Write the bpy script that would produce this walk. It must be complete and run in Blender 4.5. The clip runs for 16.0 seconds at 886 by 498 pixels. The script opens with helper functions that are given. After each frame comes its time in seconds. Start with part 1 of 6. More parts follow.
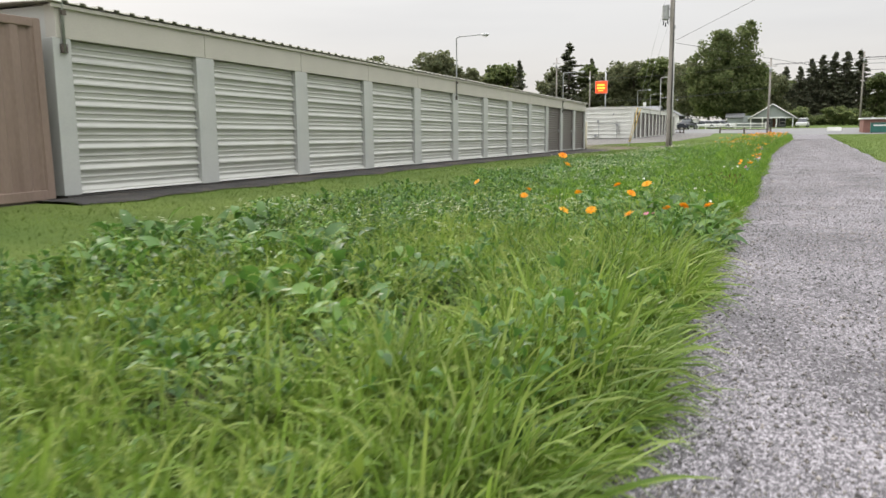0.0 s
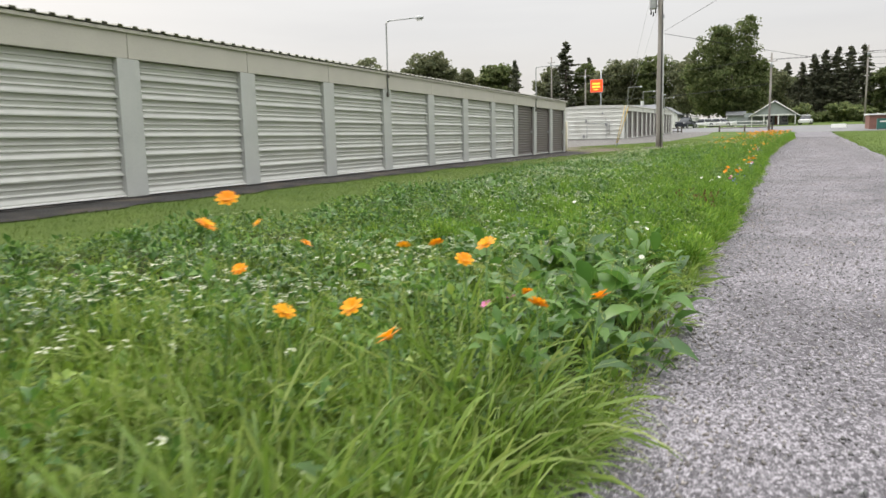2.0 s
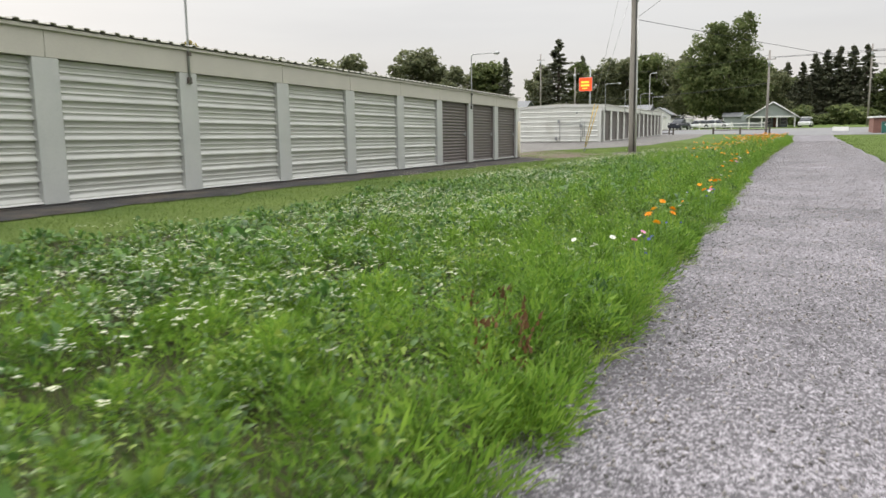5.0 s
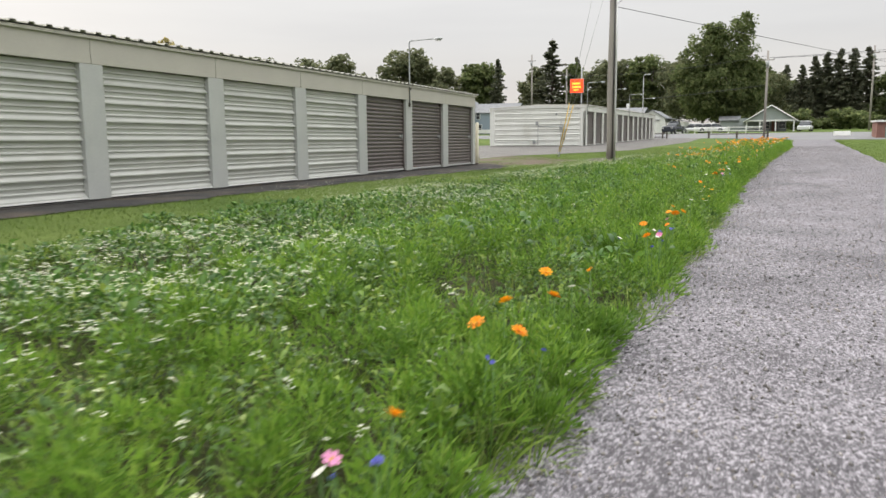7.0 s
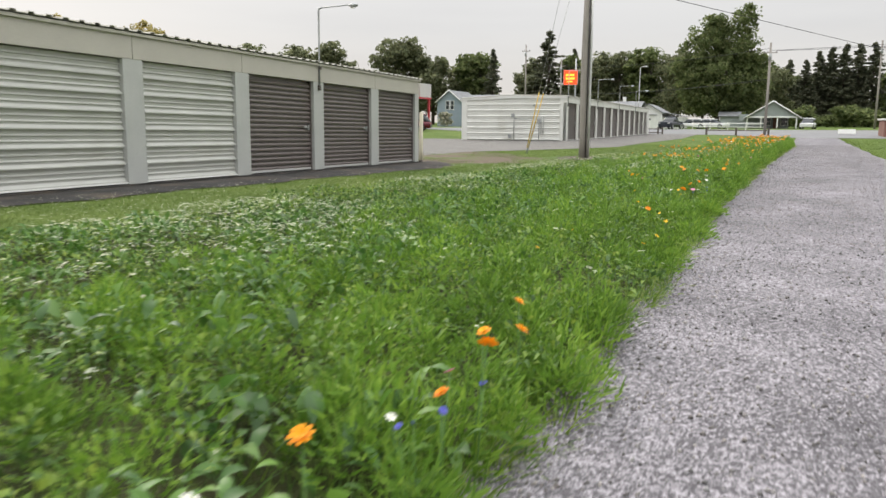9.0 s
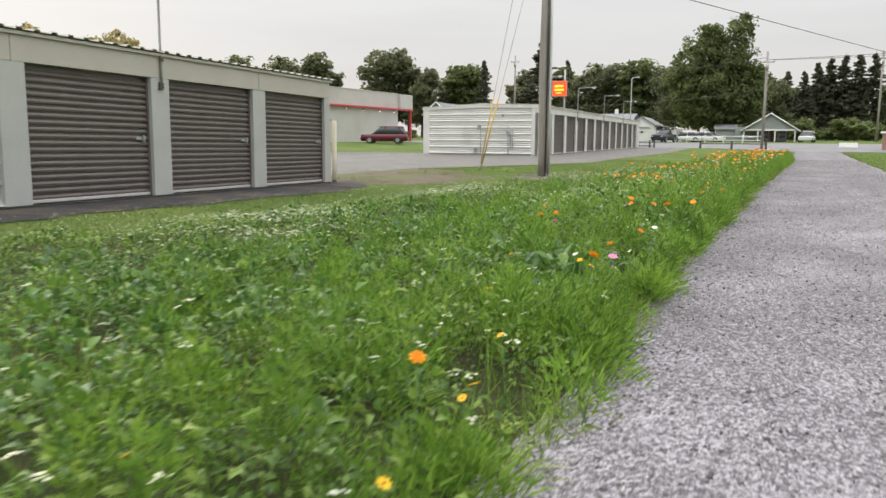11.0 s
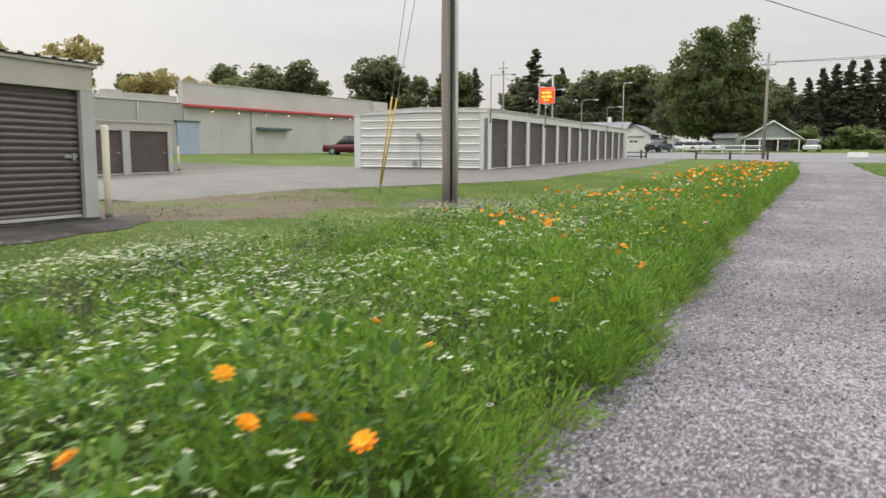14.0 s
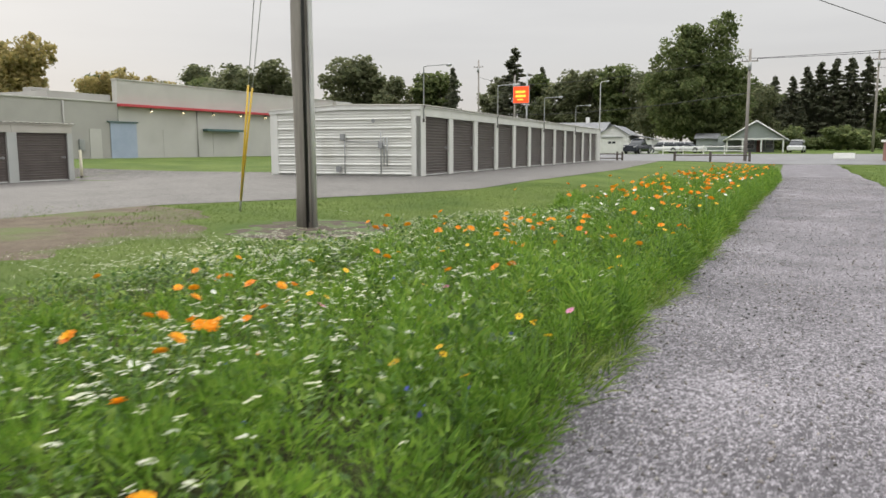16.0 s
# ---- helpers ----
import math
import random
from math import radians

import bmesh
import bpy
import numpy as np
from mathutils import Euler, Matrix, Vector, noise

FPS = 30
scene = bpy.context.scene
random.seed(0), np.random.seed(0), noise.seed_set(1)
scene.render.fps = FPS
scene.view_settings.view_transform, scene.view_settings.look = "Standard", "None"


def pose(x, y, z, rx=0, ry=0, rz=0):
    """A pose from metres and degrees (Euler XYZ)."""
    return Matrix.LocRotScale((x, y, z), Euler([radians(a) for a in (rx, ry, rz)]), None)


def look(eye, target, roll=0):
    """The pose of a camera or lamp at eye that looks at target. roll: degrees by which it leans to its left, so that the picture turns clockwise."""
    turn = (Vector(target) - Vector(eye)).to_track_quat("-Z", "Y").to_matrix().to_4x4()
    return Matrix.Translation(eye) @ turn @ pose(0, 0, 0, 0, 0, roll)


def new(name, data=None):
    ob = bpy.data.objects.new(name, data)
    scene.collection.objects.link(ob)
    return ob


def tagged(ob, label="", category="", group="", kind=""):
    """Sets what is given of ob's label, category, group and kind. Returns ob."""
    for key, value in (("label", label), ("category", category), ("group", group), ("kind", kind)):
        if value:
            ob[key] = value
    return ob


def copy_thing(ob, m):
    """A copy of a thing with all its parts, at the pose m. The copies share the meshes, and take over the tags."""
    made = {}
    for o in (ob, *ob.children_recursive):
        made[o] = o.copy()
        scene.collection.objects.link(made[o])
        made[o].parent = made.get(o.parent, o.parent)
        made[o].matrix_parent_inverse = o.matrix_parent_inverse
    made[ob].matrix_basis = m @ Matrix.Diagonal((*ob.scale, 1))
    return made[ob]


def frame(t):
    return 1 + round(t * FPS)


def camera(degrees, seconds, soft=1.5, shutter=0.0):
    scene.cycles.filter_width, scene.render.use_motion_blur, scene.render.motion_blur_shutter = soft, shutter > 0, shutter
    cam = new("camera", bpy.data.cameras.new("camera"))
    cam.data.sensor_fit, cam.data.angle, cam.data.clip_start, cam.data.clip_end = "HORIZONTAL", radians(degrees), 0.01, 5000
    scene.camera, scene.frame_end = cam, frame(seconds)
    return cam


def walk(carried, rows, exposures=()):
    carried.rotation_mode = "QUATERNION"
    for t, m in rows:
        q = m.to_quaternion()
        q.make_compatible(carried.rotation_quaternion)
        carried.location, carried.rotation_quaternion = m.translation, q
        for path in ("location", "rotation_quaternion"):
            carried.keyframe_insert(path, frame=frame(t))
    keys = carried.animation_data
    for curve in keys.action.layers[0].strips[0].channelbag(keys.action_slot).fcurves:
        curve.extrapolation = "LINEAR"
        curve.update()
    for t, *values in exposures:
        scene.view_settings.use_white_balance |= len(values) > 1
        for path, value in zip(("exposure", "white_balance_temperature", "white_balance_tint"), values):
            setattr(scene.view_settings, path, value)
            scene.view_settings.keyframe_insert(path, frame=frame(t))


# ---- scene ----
cam = camera(61.0, 16.0, shutter=0.3)
PATH = [
    (0, (-1.051, -3.315, 0.882), (-1.785, -1.481, 0.565), -0.7),
    (0.5, (-0.95, -2.211, 0.894), (-1.684, -0.376, 0.585), -0.8),
    (1, (-0.862, -1.088, 0.895), (-1.6, 0.745, 0.589), -1.2),
    (1.5, (-0.806, 0.071, 0.877), (-1.548, 1.903, 0.573), -1.3),
    (2, (-0.759, 1.244, 0.856), (-1.503, 3.075, 0.545), -1.5),
    (2.5, (-0.7, 2.414, 0.835), (-1.443, 4.244, 0.516), -1.6),
    (3, (-0.618, 3.605, 0.858), (-1.358, 5.434, 0.534), -1.5),
    (3.5, (-0.504, 4.781, 0.872), (-1.241, 6.612, 0.55), -1.4),
    (4, (-0.37, 5.926, 0.886), (-1.107, 7.758, 0.571), -1.3),
    (4.2, (-0.296, 6.402, 0.895), (-1.037, 8.232, 0.58), -1.3),
    (6.3, (-0.112, 11.713, 0.826), (-0.849, 13.547, 0.517), -0.65),
    (6.5, (-0.084, 12.218, 0.826), (-0.82, 14.052, 0.517), -0.7),
    (7, (-0.032, 13.497, 0.802), (-0.771, 15.329, 0.496), -0.7),
    (7.5, (0.031, 14.747, 0.78), (-0.711, 16.579, 0.473), -0.6),
    (8, (0.087, 16.002, 0.76), (-0.655, 17.833, 0.447), -0.4),
    (8.5, (0.134, 17.267, 0.749), (-0.607, 19.097, 0.428), -0.0),
    (9, (0.185, 18.542, 0.794), (-0.552, 20.372, 0.466), 0.25),
    (9.2, (0.193, 19.054, 0.811), (-0.541, 20.885, 0.481), 0.35),
    (11.5, (0.407, 25.101, 0.745), (-0.332, 26.938, 0.462), 0.2),
    (12, (0.471, 26.354, 0.761), (-0.271, 28.19, 0.485), 0.1),
    (12.5, (0.542, 27.592, 0.779), (-0.207, 29.427, 0.509), 0.2),
    (13, (0.605, 28.831, 0.785), (-0.147, 30.664, 0.519), 0.1),
    (13.5, (0.662, 30.071, 0.795), (-0.09, 31.905, 0.53), 0.1),
    (14, (0.707, 31.243, 0.799), (-0.041, 33.078, 0.531), 0.1),
    (14.5, (0.783, 32.546, 0.809), (0.04, 34.383, 0.539), 0.0),
    (15, (0.855, 33.853, 0.812), (0.121, 35.694, 0.542), -0.1),
    (15.5, (0.938, 35.115, 0.813), (0.214, 36.96, 0.545), -0.1),
    (16, (1.084, 36.23, 0.85), (0.365, 38.077, 0.586), -0.1),
]
walk(cam, [(t, look(eye, target, roll)) for t, eye, target, roll in PATH], exposures=[(0, 0.36), (4, 0.31), (9, 0.29), (12.5, 0.26), (16, 0.13)])

# ---- world and light: bright overcast evening sky ----
SUN_ELEV, SUN_ROT = radians(16), radians(-52)
world = bpy.data.worlds.new("evening_sky")
world.use_nodes = True
scene.world = world
wn, wl = world.node_tree.nodes, world.node_tree.links
wn.clear()
w_out, w_bg, w_mix, w_hs, w_sky = (wn.new(k) for k in ("ShaderNodeOutputWorld", "ShaderNodeBackground", "ShaderNodeMix",
                                                       "ShaderNodeHueSaturation", "ShaderNodeTexSky"))
w_sky.sky_type = "NISHITA"
w_sky.sun_disc = False
w_sky.sun_elevation, w_sky.sun_rotation = SUN_ELEV, SUN_ROT
w_sky.dust_density, w_sky.air_density, w_sky.ozone_density = 3.0, 1.0, 1.0
w_hs.inputs["Saturation"].default_value = 0.6
w_mix.data_type = "RGBA"
w_mix.inputs["Factor"].default_value = 0.98
# cloud layer: an overcast sky is brighter overhead than at the horizon, with faint streaks
w_co, w_sep, w_ramp, w_map, w_ns, w_r2, w_mul = (wn.new(k) for k in ("ShaderNodeTexCoord", "ShaderNodeSeparateXYZ", "ShaderNodeValToRGB", "ShaderNodeMapping",
                                                                     "ShaderNodeTexNoise", "ShaderNodeValToRGB", "ShaderNodeMix"))
wl.new(w_co.outputs["Generated"], w_sep.inputs["Vector"])
wl.new(w_sep.outputs["Z"], w_ramp.inputs["Fac"])
_e = w_ramp.color_ramp.elements
_e.new(0.12), _e.new(0.35)
for _i, (_p, _c) in enumerate(((0.0, (0.250, 0.236, 0.218)), (0.12, (0.252, 0.251, 0.250)), (0.35, (0.315, 0.317, 0.32)), (1.0, (1.18, 1.18, 1.18)))):
    _e[_i].position, _e[_i].color = _p, (*_c, 1)
w_map.inputs["Scale"].default_value = (2.0, 2.0, 14.0)
wl.new(w_co.outputs["Generated"], w_map.inputs["Vector"])
wl.new(w_map.outputs["Vector"], w_ns.inputs["Vector"])
w_ns.inputs["Scale"].default_value, w_ns.inputs["Detail"].default_value = 1.6, 5
wl.new(w_ns.outputs["Fac"], w_r2.inputs["Fac"])
w_r2.color_ramp.elements[0].position, w_r2.color_ramp.elements[1].position = 0.3, 0.6
w_r2.color_ramp.elements[0].color, w_r2.color_ramp.elements[1].color = (0.94, 0.94, 0.945, 1), (1, 1, 1, 1)
w_mul.data_type, w_mul.blend_type = "RGBA", "MULTIPLY"
w_mul.inputs["Factor"].default_value = 1.0
wl.new(w_ramp.outputs["Color"], w_mul.inputs["A"])
wl.new(w_r2.outputs["Color"], w_mul.inputs["B"])
w_gain = wn.new("ShaderNodeVectorMath")
w_gain.operation = "SCALE"
w_gain.inputs["Scale"].default_value = 25.0
wl.new(w_mul.outputs["Result"], w_gain.inputs[0])
wl.new(w_gain.outputs[0], w_mix.inputs["B"])
w_bg.inputs["Strength"].default_value = 0.1
wl.new(w_sky.outputs["Color"], w_hs.inputs["Color"])
wl.new(w_hs.outputs["Color"], w_mix.inputs["A"])
wl.new(w_mix.outputs["Result"], w_bg.inputs["Color"])
wl.new(w_bg.outputs["Background"], w_out.inputs["Surface"])

sun_data = bpy.data.lights.new("sun", "SUN")
sun_data.energy, sun_data.angle, sun_data.color = 1.2, radians(25), (1.0, 0.93, 0.82)
sun = new("sun", sun_data)
# the sun stands low, ahead to the left, behind thin cloud
_sd = Vector((math.sin(SUN_ROT) * math.cos(SUN_ELEV), math.cos(SUN_ROT) * math.cos(SUN_ELEV), math.sin(SUN_ELEV) + 0.25))
sun.matrix_world = look(_sd * 50, (0, 0, 0))


# ---- materials ----
def nodes_of(name):
    m = bpy.data.materials.new(name)
    m.use_nodes = True
    nt = m.node_tree
    return m, nt.nodes, nt.links, nt.nodes["Principled BSDF"]


def noise_mat(name, c1, c2, rough=0.6, metal=0.0, scale=3.0, fine=40.0, bump=0.15, bump_dist=0.01, mix=(0.35, 0.7), dirt=None, dirt_scale=0.7,
              dirt_at=(0.55, 0.75), spec=0.5, stretch=(1, 1, 1)):
    """Two colours mixed by a coarse and a fine noise, a third one for stains, relief from the fine noise."""
    m, n, l, b = nodes_of(name)
    co, mp = n.new("ShaderNodeTexCoord"), n.new("ShaderNodeMapping")
    mp.inputs["Scale"].default_value = stretch
    l.new(co.outputs["Object"], mp.inputs["Vector"])
    na, nb = n.new("ShaderNodeTexNoise"), n.new("ShaderNodeTexNoise")
    for q, s, d in ((na, scale, 4), (nb, fine, 3)):
        q.inputs["Scale"].default_value, q.inputs["Detail"].default_value = s, d
        l.new(mp.outputs["Vector"], q.inputs["Vector"])
    add = n.new("ShaderNodeMath")
    add.operation = "MULTIPLY_ADD"
    add.inputs[1].default_value, add.inputs[2].default_value = 0.4, 0.0
    l.new(nb.outputs["Fac"], add.inputs[0])
    add2 = n.new("ShaderNodeMath")
    add2.operation = "MULTIPLY_ADD"
    add2.inputs[1].default_value = 0.6
    l.new(na.outputs["Fac"], add2.inputs[0])
    l.new(add.outputs[0], add2.inputs[2])
    ramp = n.new("ShaderNodeValToRGB")
    ramp.color_ramp.elements[0].position, ramp.color_ramp.elements[1].position = mix
    ramp.color_ramp.elements[0].color, ramp.color_ramp.elements[1].color = (*c1, 1), (*c2, 1)
    l.new(add2.outputs[0], ramp.inputs["Fac"])
    col = ramp.outputs["Color"]
    if dirt:
        nd, rd, mx = n.new("ShaderNodeTexNoise"), n.new("ShaderNodeValToRGB"), n.new("ShaderNodeMix")
        nd.inputs["Scale"].default_value, nd.inputs["Detail"].default_value = dirt_scale, 6
        l.new(mp.outputs["Vector"], nd.inputs["Vector"])
        rd.color_ramp.elements[0].position, rd.color_ramp.elements[1].position = dirt_at
        l.new(nd.outputs["Fac"], rd.inputs["Fac"])
        mx.data_type = "RGBA"
        l.new(rd.outputs["Color"], mx.inputs["Factor"])
        l.new(col, mx.inputs["A"])
        mx.inputs["B"].default_value = (*dirt, 1)
        col = mx.outputs["Result"]
    l.new(col, b.inputs["Base Color"])
    b.inputs["Roughness"].default_value, b.inputs["Metallic"].default_value = rough, metal
    b.inputs["Specular IOR Level"].default_value = spec
    if bump:
        bp = n.new("ShaderNodeBump")
        bp.inputs["Strength"].default_value, bp.inputs["Distance"].default_value = bump, bump_dist
        l.new(nb.outputs["Fac"], bp.inputs["Height"])
        l.new(bp.outputs["Normal"], b.inputs["Normal"])
    return m


def leaf_mat(name, cols, trans=0.35, rough=0.5, source="island", gloss=0.3):
    """Leaves: each island its own green, some light passing through."""
    m, n, l, b = nodes_of(name)
    ramp = n.new("ShaderNodeValToRGB")
    while len(ramp.color_ramp.elements) < len(cols):
        ramp.color_ramp.elements.new(0.5)
    for i, c in enumerate(cols):
        ramp.color_ramp.elements[i].position = i / (len(cols) - 1)
        ramp.color_ramp.elements[i].color = (*c, 1)
    if source == "island":
        g = n.new("ShaderNodeNewGeometry")
        l.new(g.outputs["Random Per Island"], ramp.inputs["Fac"])
    else:
        g = n.new("ShaderNodeObjectInfo")
        l.new(g.outputs["Random"], ramp.inputs["Fac"])
    co, ns, hs = n.new("ShaderNodeTexCoord"), n.new("ShaderNodeTexNoise"), n.new("ShaderNodeMix")
    ns.inputs["Scale"].default_value, ns.inputs["Detail"].default_value = 1.3, 5
    l.new(co.outputs["Object"], ns.inputs["Vector"])
    hs.data_type, hs.blend_type = "RGBA", "MULTIPLY"
    hs.inputs["Factor"].default_value = 0.6
    r2 = n.new("ShaderNodeValToRGB")
    r2.color_ramp.elements[0].position, r2.color_ramp.elements[1].position = 0.3, 0.65
    r2.color_ramp.elements[0].color, r2.color_ramp.elements[1].color = (0.40, 0.47, 0.42, 1), (1.22, 1.14, 0.92, 1)
    l.new(ns.outputs["Fac"], r2.inputs["Fac"])
    l.new(ramp.outputs["Color"], hs.inputs["A"])
    l.new(r2.outputs["Color"], hs.inputs["B"])
    l.new(hs.outputs["Result"], b.inputs["Base Color"])
    b.inputs["Roughness"].default_value = rough
    b.inputs["Specular IOR Level"].default_value = gloss
    t, mx, out = n.new("ShaderNodeBsdfTranslucent"), n.new("ShaderNodeMixShader"), n["Material Output"]
    l.new(hs.outputs["Result"], t.inputs["Color"])
    mx.inputs["Fac"].default_value = trans
    l.new(b.outputs["BSDF"], mx.inputs[1])
    l.new(t.outputs["BSDF"], mx.inputs[2])
    l.new(mx.outputs["Shader"], out.inputs["Surface"])
    return m


def gravel_mat(name, dark, mid, light, size):
    """Crushed stone: every cell its own grey, cells at two sizes, real relief."""
    m, n, l, b = nodes_of(name)
    co = n.new("ShaderNodeTexCoord")
    va, vb, na = n.new("ShaderNodeTexVoronoi"), n.new("ShaderNodeTexVoronoi"), n.new("ShaderNodeTexNoise")
    va.inputs["Scale"].default_value, vb.inputs["Scale"].default_value = 1 / size, 2.3 / size
    na.inputs["Scale"].default_value, na.inputs["Detail"].default_value = 0.8, 5
    for q in (va, vb, na):
        l.new(co.outputs["Object"], q.inputs["Vector"])
    sep, sep2, mth = n.new("ShaderNodeSeparateColor"), n.new("ShaderNodeSeparateColor"), n.new("ShaderNodeMath")
    l.new(va.outputs["Color"], sep.inputs["Color"])
    l.new(vb.outputs["Color"], sep2.inputs["Color"])
    mth.operation = "MULTIPLY_ADD"
    mth.inputs[1].default_value = 0.45
    l.new(sep2.outputs["Red"], mth.inputs[0])
    m2 = n.new("ShaderNodeMath")
    m2.operation = "MULTIPLY_ADD"
    m2.inputs[1].default_value, m2.inputs[2].default_value = 0.4, 0.0
    l.new(sep.outputs["Green"], m2.inputs[0])
    l.new(m2.outputs[0], mth.inputs[2])
    m3 = n.new("ShaderNodeMath")
    m3.operation = "MULTIPLY_ADD"
    m3.inputs[1].default_value = 0.5
    l.new(na.outputs["Fac"], m3.inputs[0])
    l.new(mth.outputs[0], m3.inputs[2])
    ramp = n.new("ShaderNodeValToRGB")
    e = ramp.color_ramp.elements
    e.new(0.5)
    for i, (p, c) in enumerate(((0.42, dark), (0.66, mid), (0.96, light))):
        e[i].position, e[i].color = p, (*c, 1)
    l.new(m3.outputs[0], ramp.inputs["Fac"])
    l.new(ramp.outputs["Color"], b.inputs["Base Color"])
    b.inputs["Roughness"].default_value = 0.85
    bp, bp2 = n.new("ShaderNodeBump"), n.new("ShaderNodeBump")
    bp.invert = bp2.invert = True
    bp.inputs["Strength"].default_value, bp.inputs["Distance"].default_value = 0.8, size * 0.5
    bp2.inputs["Strength"].default_value, bp2.inputs["Distance"].default_value = 0.6, size * 0.25
    l.new(va.outputs["Distance"], bp.inputs["Height"])
    l.new(vb.outputs["Distance"], bp2.inputs["Height"])
    l.new(bp.outputs["Normal"], bp2.inputs["Normal"])
    l.new(bp2.outputs["Normal"], b.inputs["Normal"])
    return m


def glow_mat(name, c, strength):
    m, n, l, b = nodes_of(name)
    b.inputs["Base Color"].default_value = (*c, 1)
    b.inputs["Emission Color"].default_value = (*c, 1)
    b.inputs["Emission Strength"].default_value = strength
    return m


def glass_mat(name, c=(0.03, 0.035, 0.04)):
    m, n, l, b = nodes_of(name)
    b.inputs["Base Color"].default_value = (*c, 1)
    b.inputs["Roughness"].default_value = 0.06
    return m


M_SIDING = noise_mat("painted_siding", (0.385, 0.39, 0.36), (0.465, 0.47, 0.435), 0.42, scale=1.2, fine=60, bump=0.05, dirt=(0.35, 0.34, 0.29), dirt_at=(0.6, 0.9), stretch=(1, 1, 2))
M_PILLAR = noise_mat("painted_steel_pillar", (0.365, 0.375, 0.36), (0.44, 0.447, 0.425), 0.45, scale=1.5, fine=50, bump=0.04, dirt=(0.32, 0.32, 0.28), dirt_at=(0.6, 0.9))
M_FASCIA = noise_mat("beige_fascia", (0.39, 0.37, 0.325), (0.465, 0.445, 0.39), 0.5, scale=1.0, fine=50, bump=0.04, dirt=(0.36, 0.34, 0.28), dirt_at=(0.6, 0.9))
M_ROOF = noise_mat("beige_roof_sheet", (0.40, 0.385, 0.34), (0.48, 0.46, 0.41), 0.5, 0.0, scale=2, fine=30, bump=0.05)
M_DOOR = noise_mat("brown_door_steel", (0.090, 0.075, 0.069), (0.138, 0.116, 0.106), 0.36, scale=2, fine=60, bump=0.04, dirt=(0.15, 0.132, 0.118), dirt_at=(0.62, 0.95))
M_BAR = noise_mat("aluminium_bar", (0.50, 0.50, 0.49), (0.62, 0.62, 0.60), 0.4, 0.3, scale=4, fine=60, bump=0.03)
M_GALV = noise_mat("galvanised_steel", (0.30, 0.31, 0.31), (0.42, 0.43, 0.43), 0.45, 0.6, scale=6, fine=50, bump=0.05)
M_CONCRETE = noise_mat("dark_concrete", (0.028, 0.027, 0.026), (0.068, 0.065, 0.062), 0.95, scale=1.6, fine=45, bump=0.6, bump_dist=0.02, spec=0.2, dirt=(0.09, 0.075, 0.06), dirt_scale=1.1, dirt_at=(0.5, 0.7))
M_BROWN = noise_mat("brown_container_paint", (0.17, 0.12, 0.095), (0.24, 0.175, 0.14), 0.55, scale=1.5, fine=40, bump=0.08, dirt=(0.20, 0.10, 0.06), dirt_at=(0.6, 0.85), stretch=(1, 1, 0.3))
M_WHITE = noise_mat("white_paint", (0.66, 0.66, 0.63), (0.76, 0.76, 0.73), 0.5, scale=2, fine=50, bump=0.04, dirt=(0.55, 0.54, 0.49), dirt_at=(0.6, 0.9))
M_WHITE_SIDING = noise_mat("off_white_siding", (0.60, 0.60, 0.56), (0.70, 0.70, 0.66), 0.45, scale=1.2, fine=50, bump=0.05, dirt=(0.45, 0.44, 0.38), dirt_at=(0.58, 0.9))
M_POLE = noise_mat("weathered_pole_wood", (0.21, 0.19, 0.17), (0.36, 0.33, 0.30), 0.85, scale=3, fine=26, bump=0.7, bump_dist=0.012, stretch=(3, 3, 0.12), dirt=(0.14, 0.12, 0.105), dirt_scale=1.4)
M_DARKWOOD = noise_mat("dark_fence_wood", (0.06, 0.05, 0.042), (0.12, 0.10, 0.085), 0.85, scale=4, fine=30, bump=0.3)
M_YELLOW = noise_mat("yellow_plastic", (0.62, 0.40, 0.04), (0.72, 0.48, 0.06), 0.45, scale=4, fine=30, bump=0.03)
M_BOLLARD = noise_mat("faded_bollard_paint", (0.46, 0.42, 0.31), (0.60, 0.56, 0.44), 0.6, scale=5, fine=40, bump=0.1, dirt=(0.25, 0.19, 0.12), dirt_at=(0.6, 0.8), dirt_scale=3)
M_BLACK = noise_mat("black_rubber", (0.012, 0.012, 0.013), (0.03, 0.03, 0.03), 0.6, scale=5, fine=60, bump=0.1)
M_STUCCO = noise_mat("grey_stucco", (0.44, 0.43, 0.40), (0.52, 0.51, 0.475), 0.85, scale=0.5, fine=30, bump=0.2, dirt=(0.36, 0.35, 0.32), dirt_at=(0.55, 0.85), dirt_scale=0.25)
M_STUCCO_LOW = noise_mat("taupe_stucco", (0.33, 0.32, 0.295), (0.40, 0.39, 0.36), 0.85, scale=0.5, fine=30, bump=0.2, dirt=(0.27, 0.26, 0.24), dirt_at=(0.55, 0.85), dirt_scale=0.25)
M_RED = noise_mat("red_metal_band", (0.42, 0.045, 0.055), (0.52, 0.07, 0.08), 0.4, scale=1, fine=30, bump=0.03)
M_BLUEDOOR = noise_mat("pale_blue_door", (0.30, 0.36, 0.46), (0.38, 0.44, 0.54), 0.5, scale=1, fine=30, bump=0.04)
M_TEAL = noise_mat("dark_teal_awning", (0.06, 0.11, 0.11), (0.10, 0.16, 0.155), 0.6, scale=2, fine=40, bump=0.1)
M_MAROON = noise_mat("maroon_car_paint", (0.085, 0.008, 0.016), (0.105, 0.012, 0.02), 0.22, 0.2, scale=2, fine=30, bump=0)
M_CARWHITE = noise_mat("white_car_paint", (0.6, 0.6, 0.6), (0.68, 0.68, 0.68), 0.25, scale=2, fine=30, bump=0)
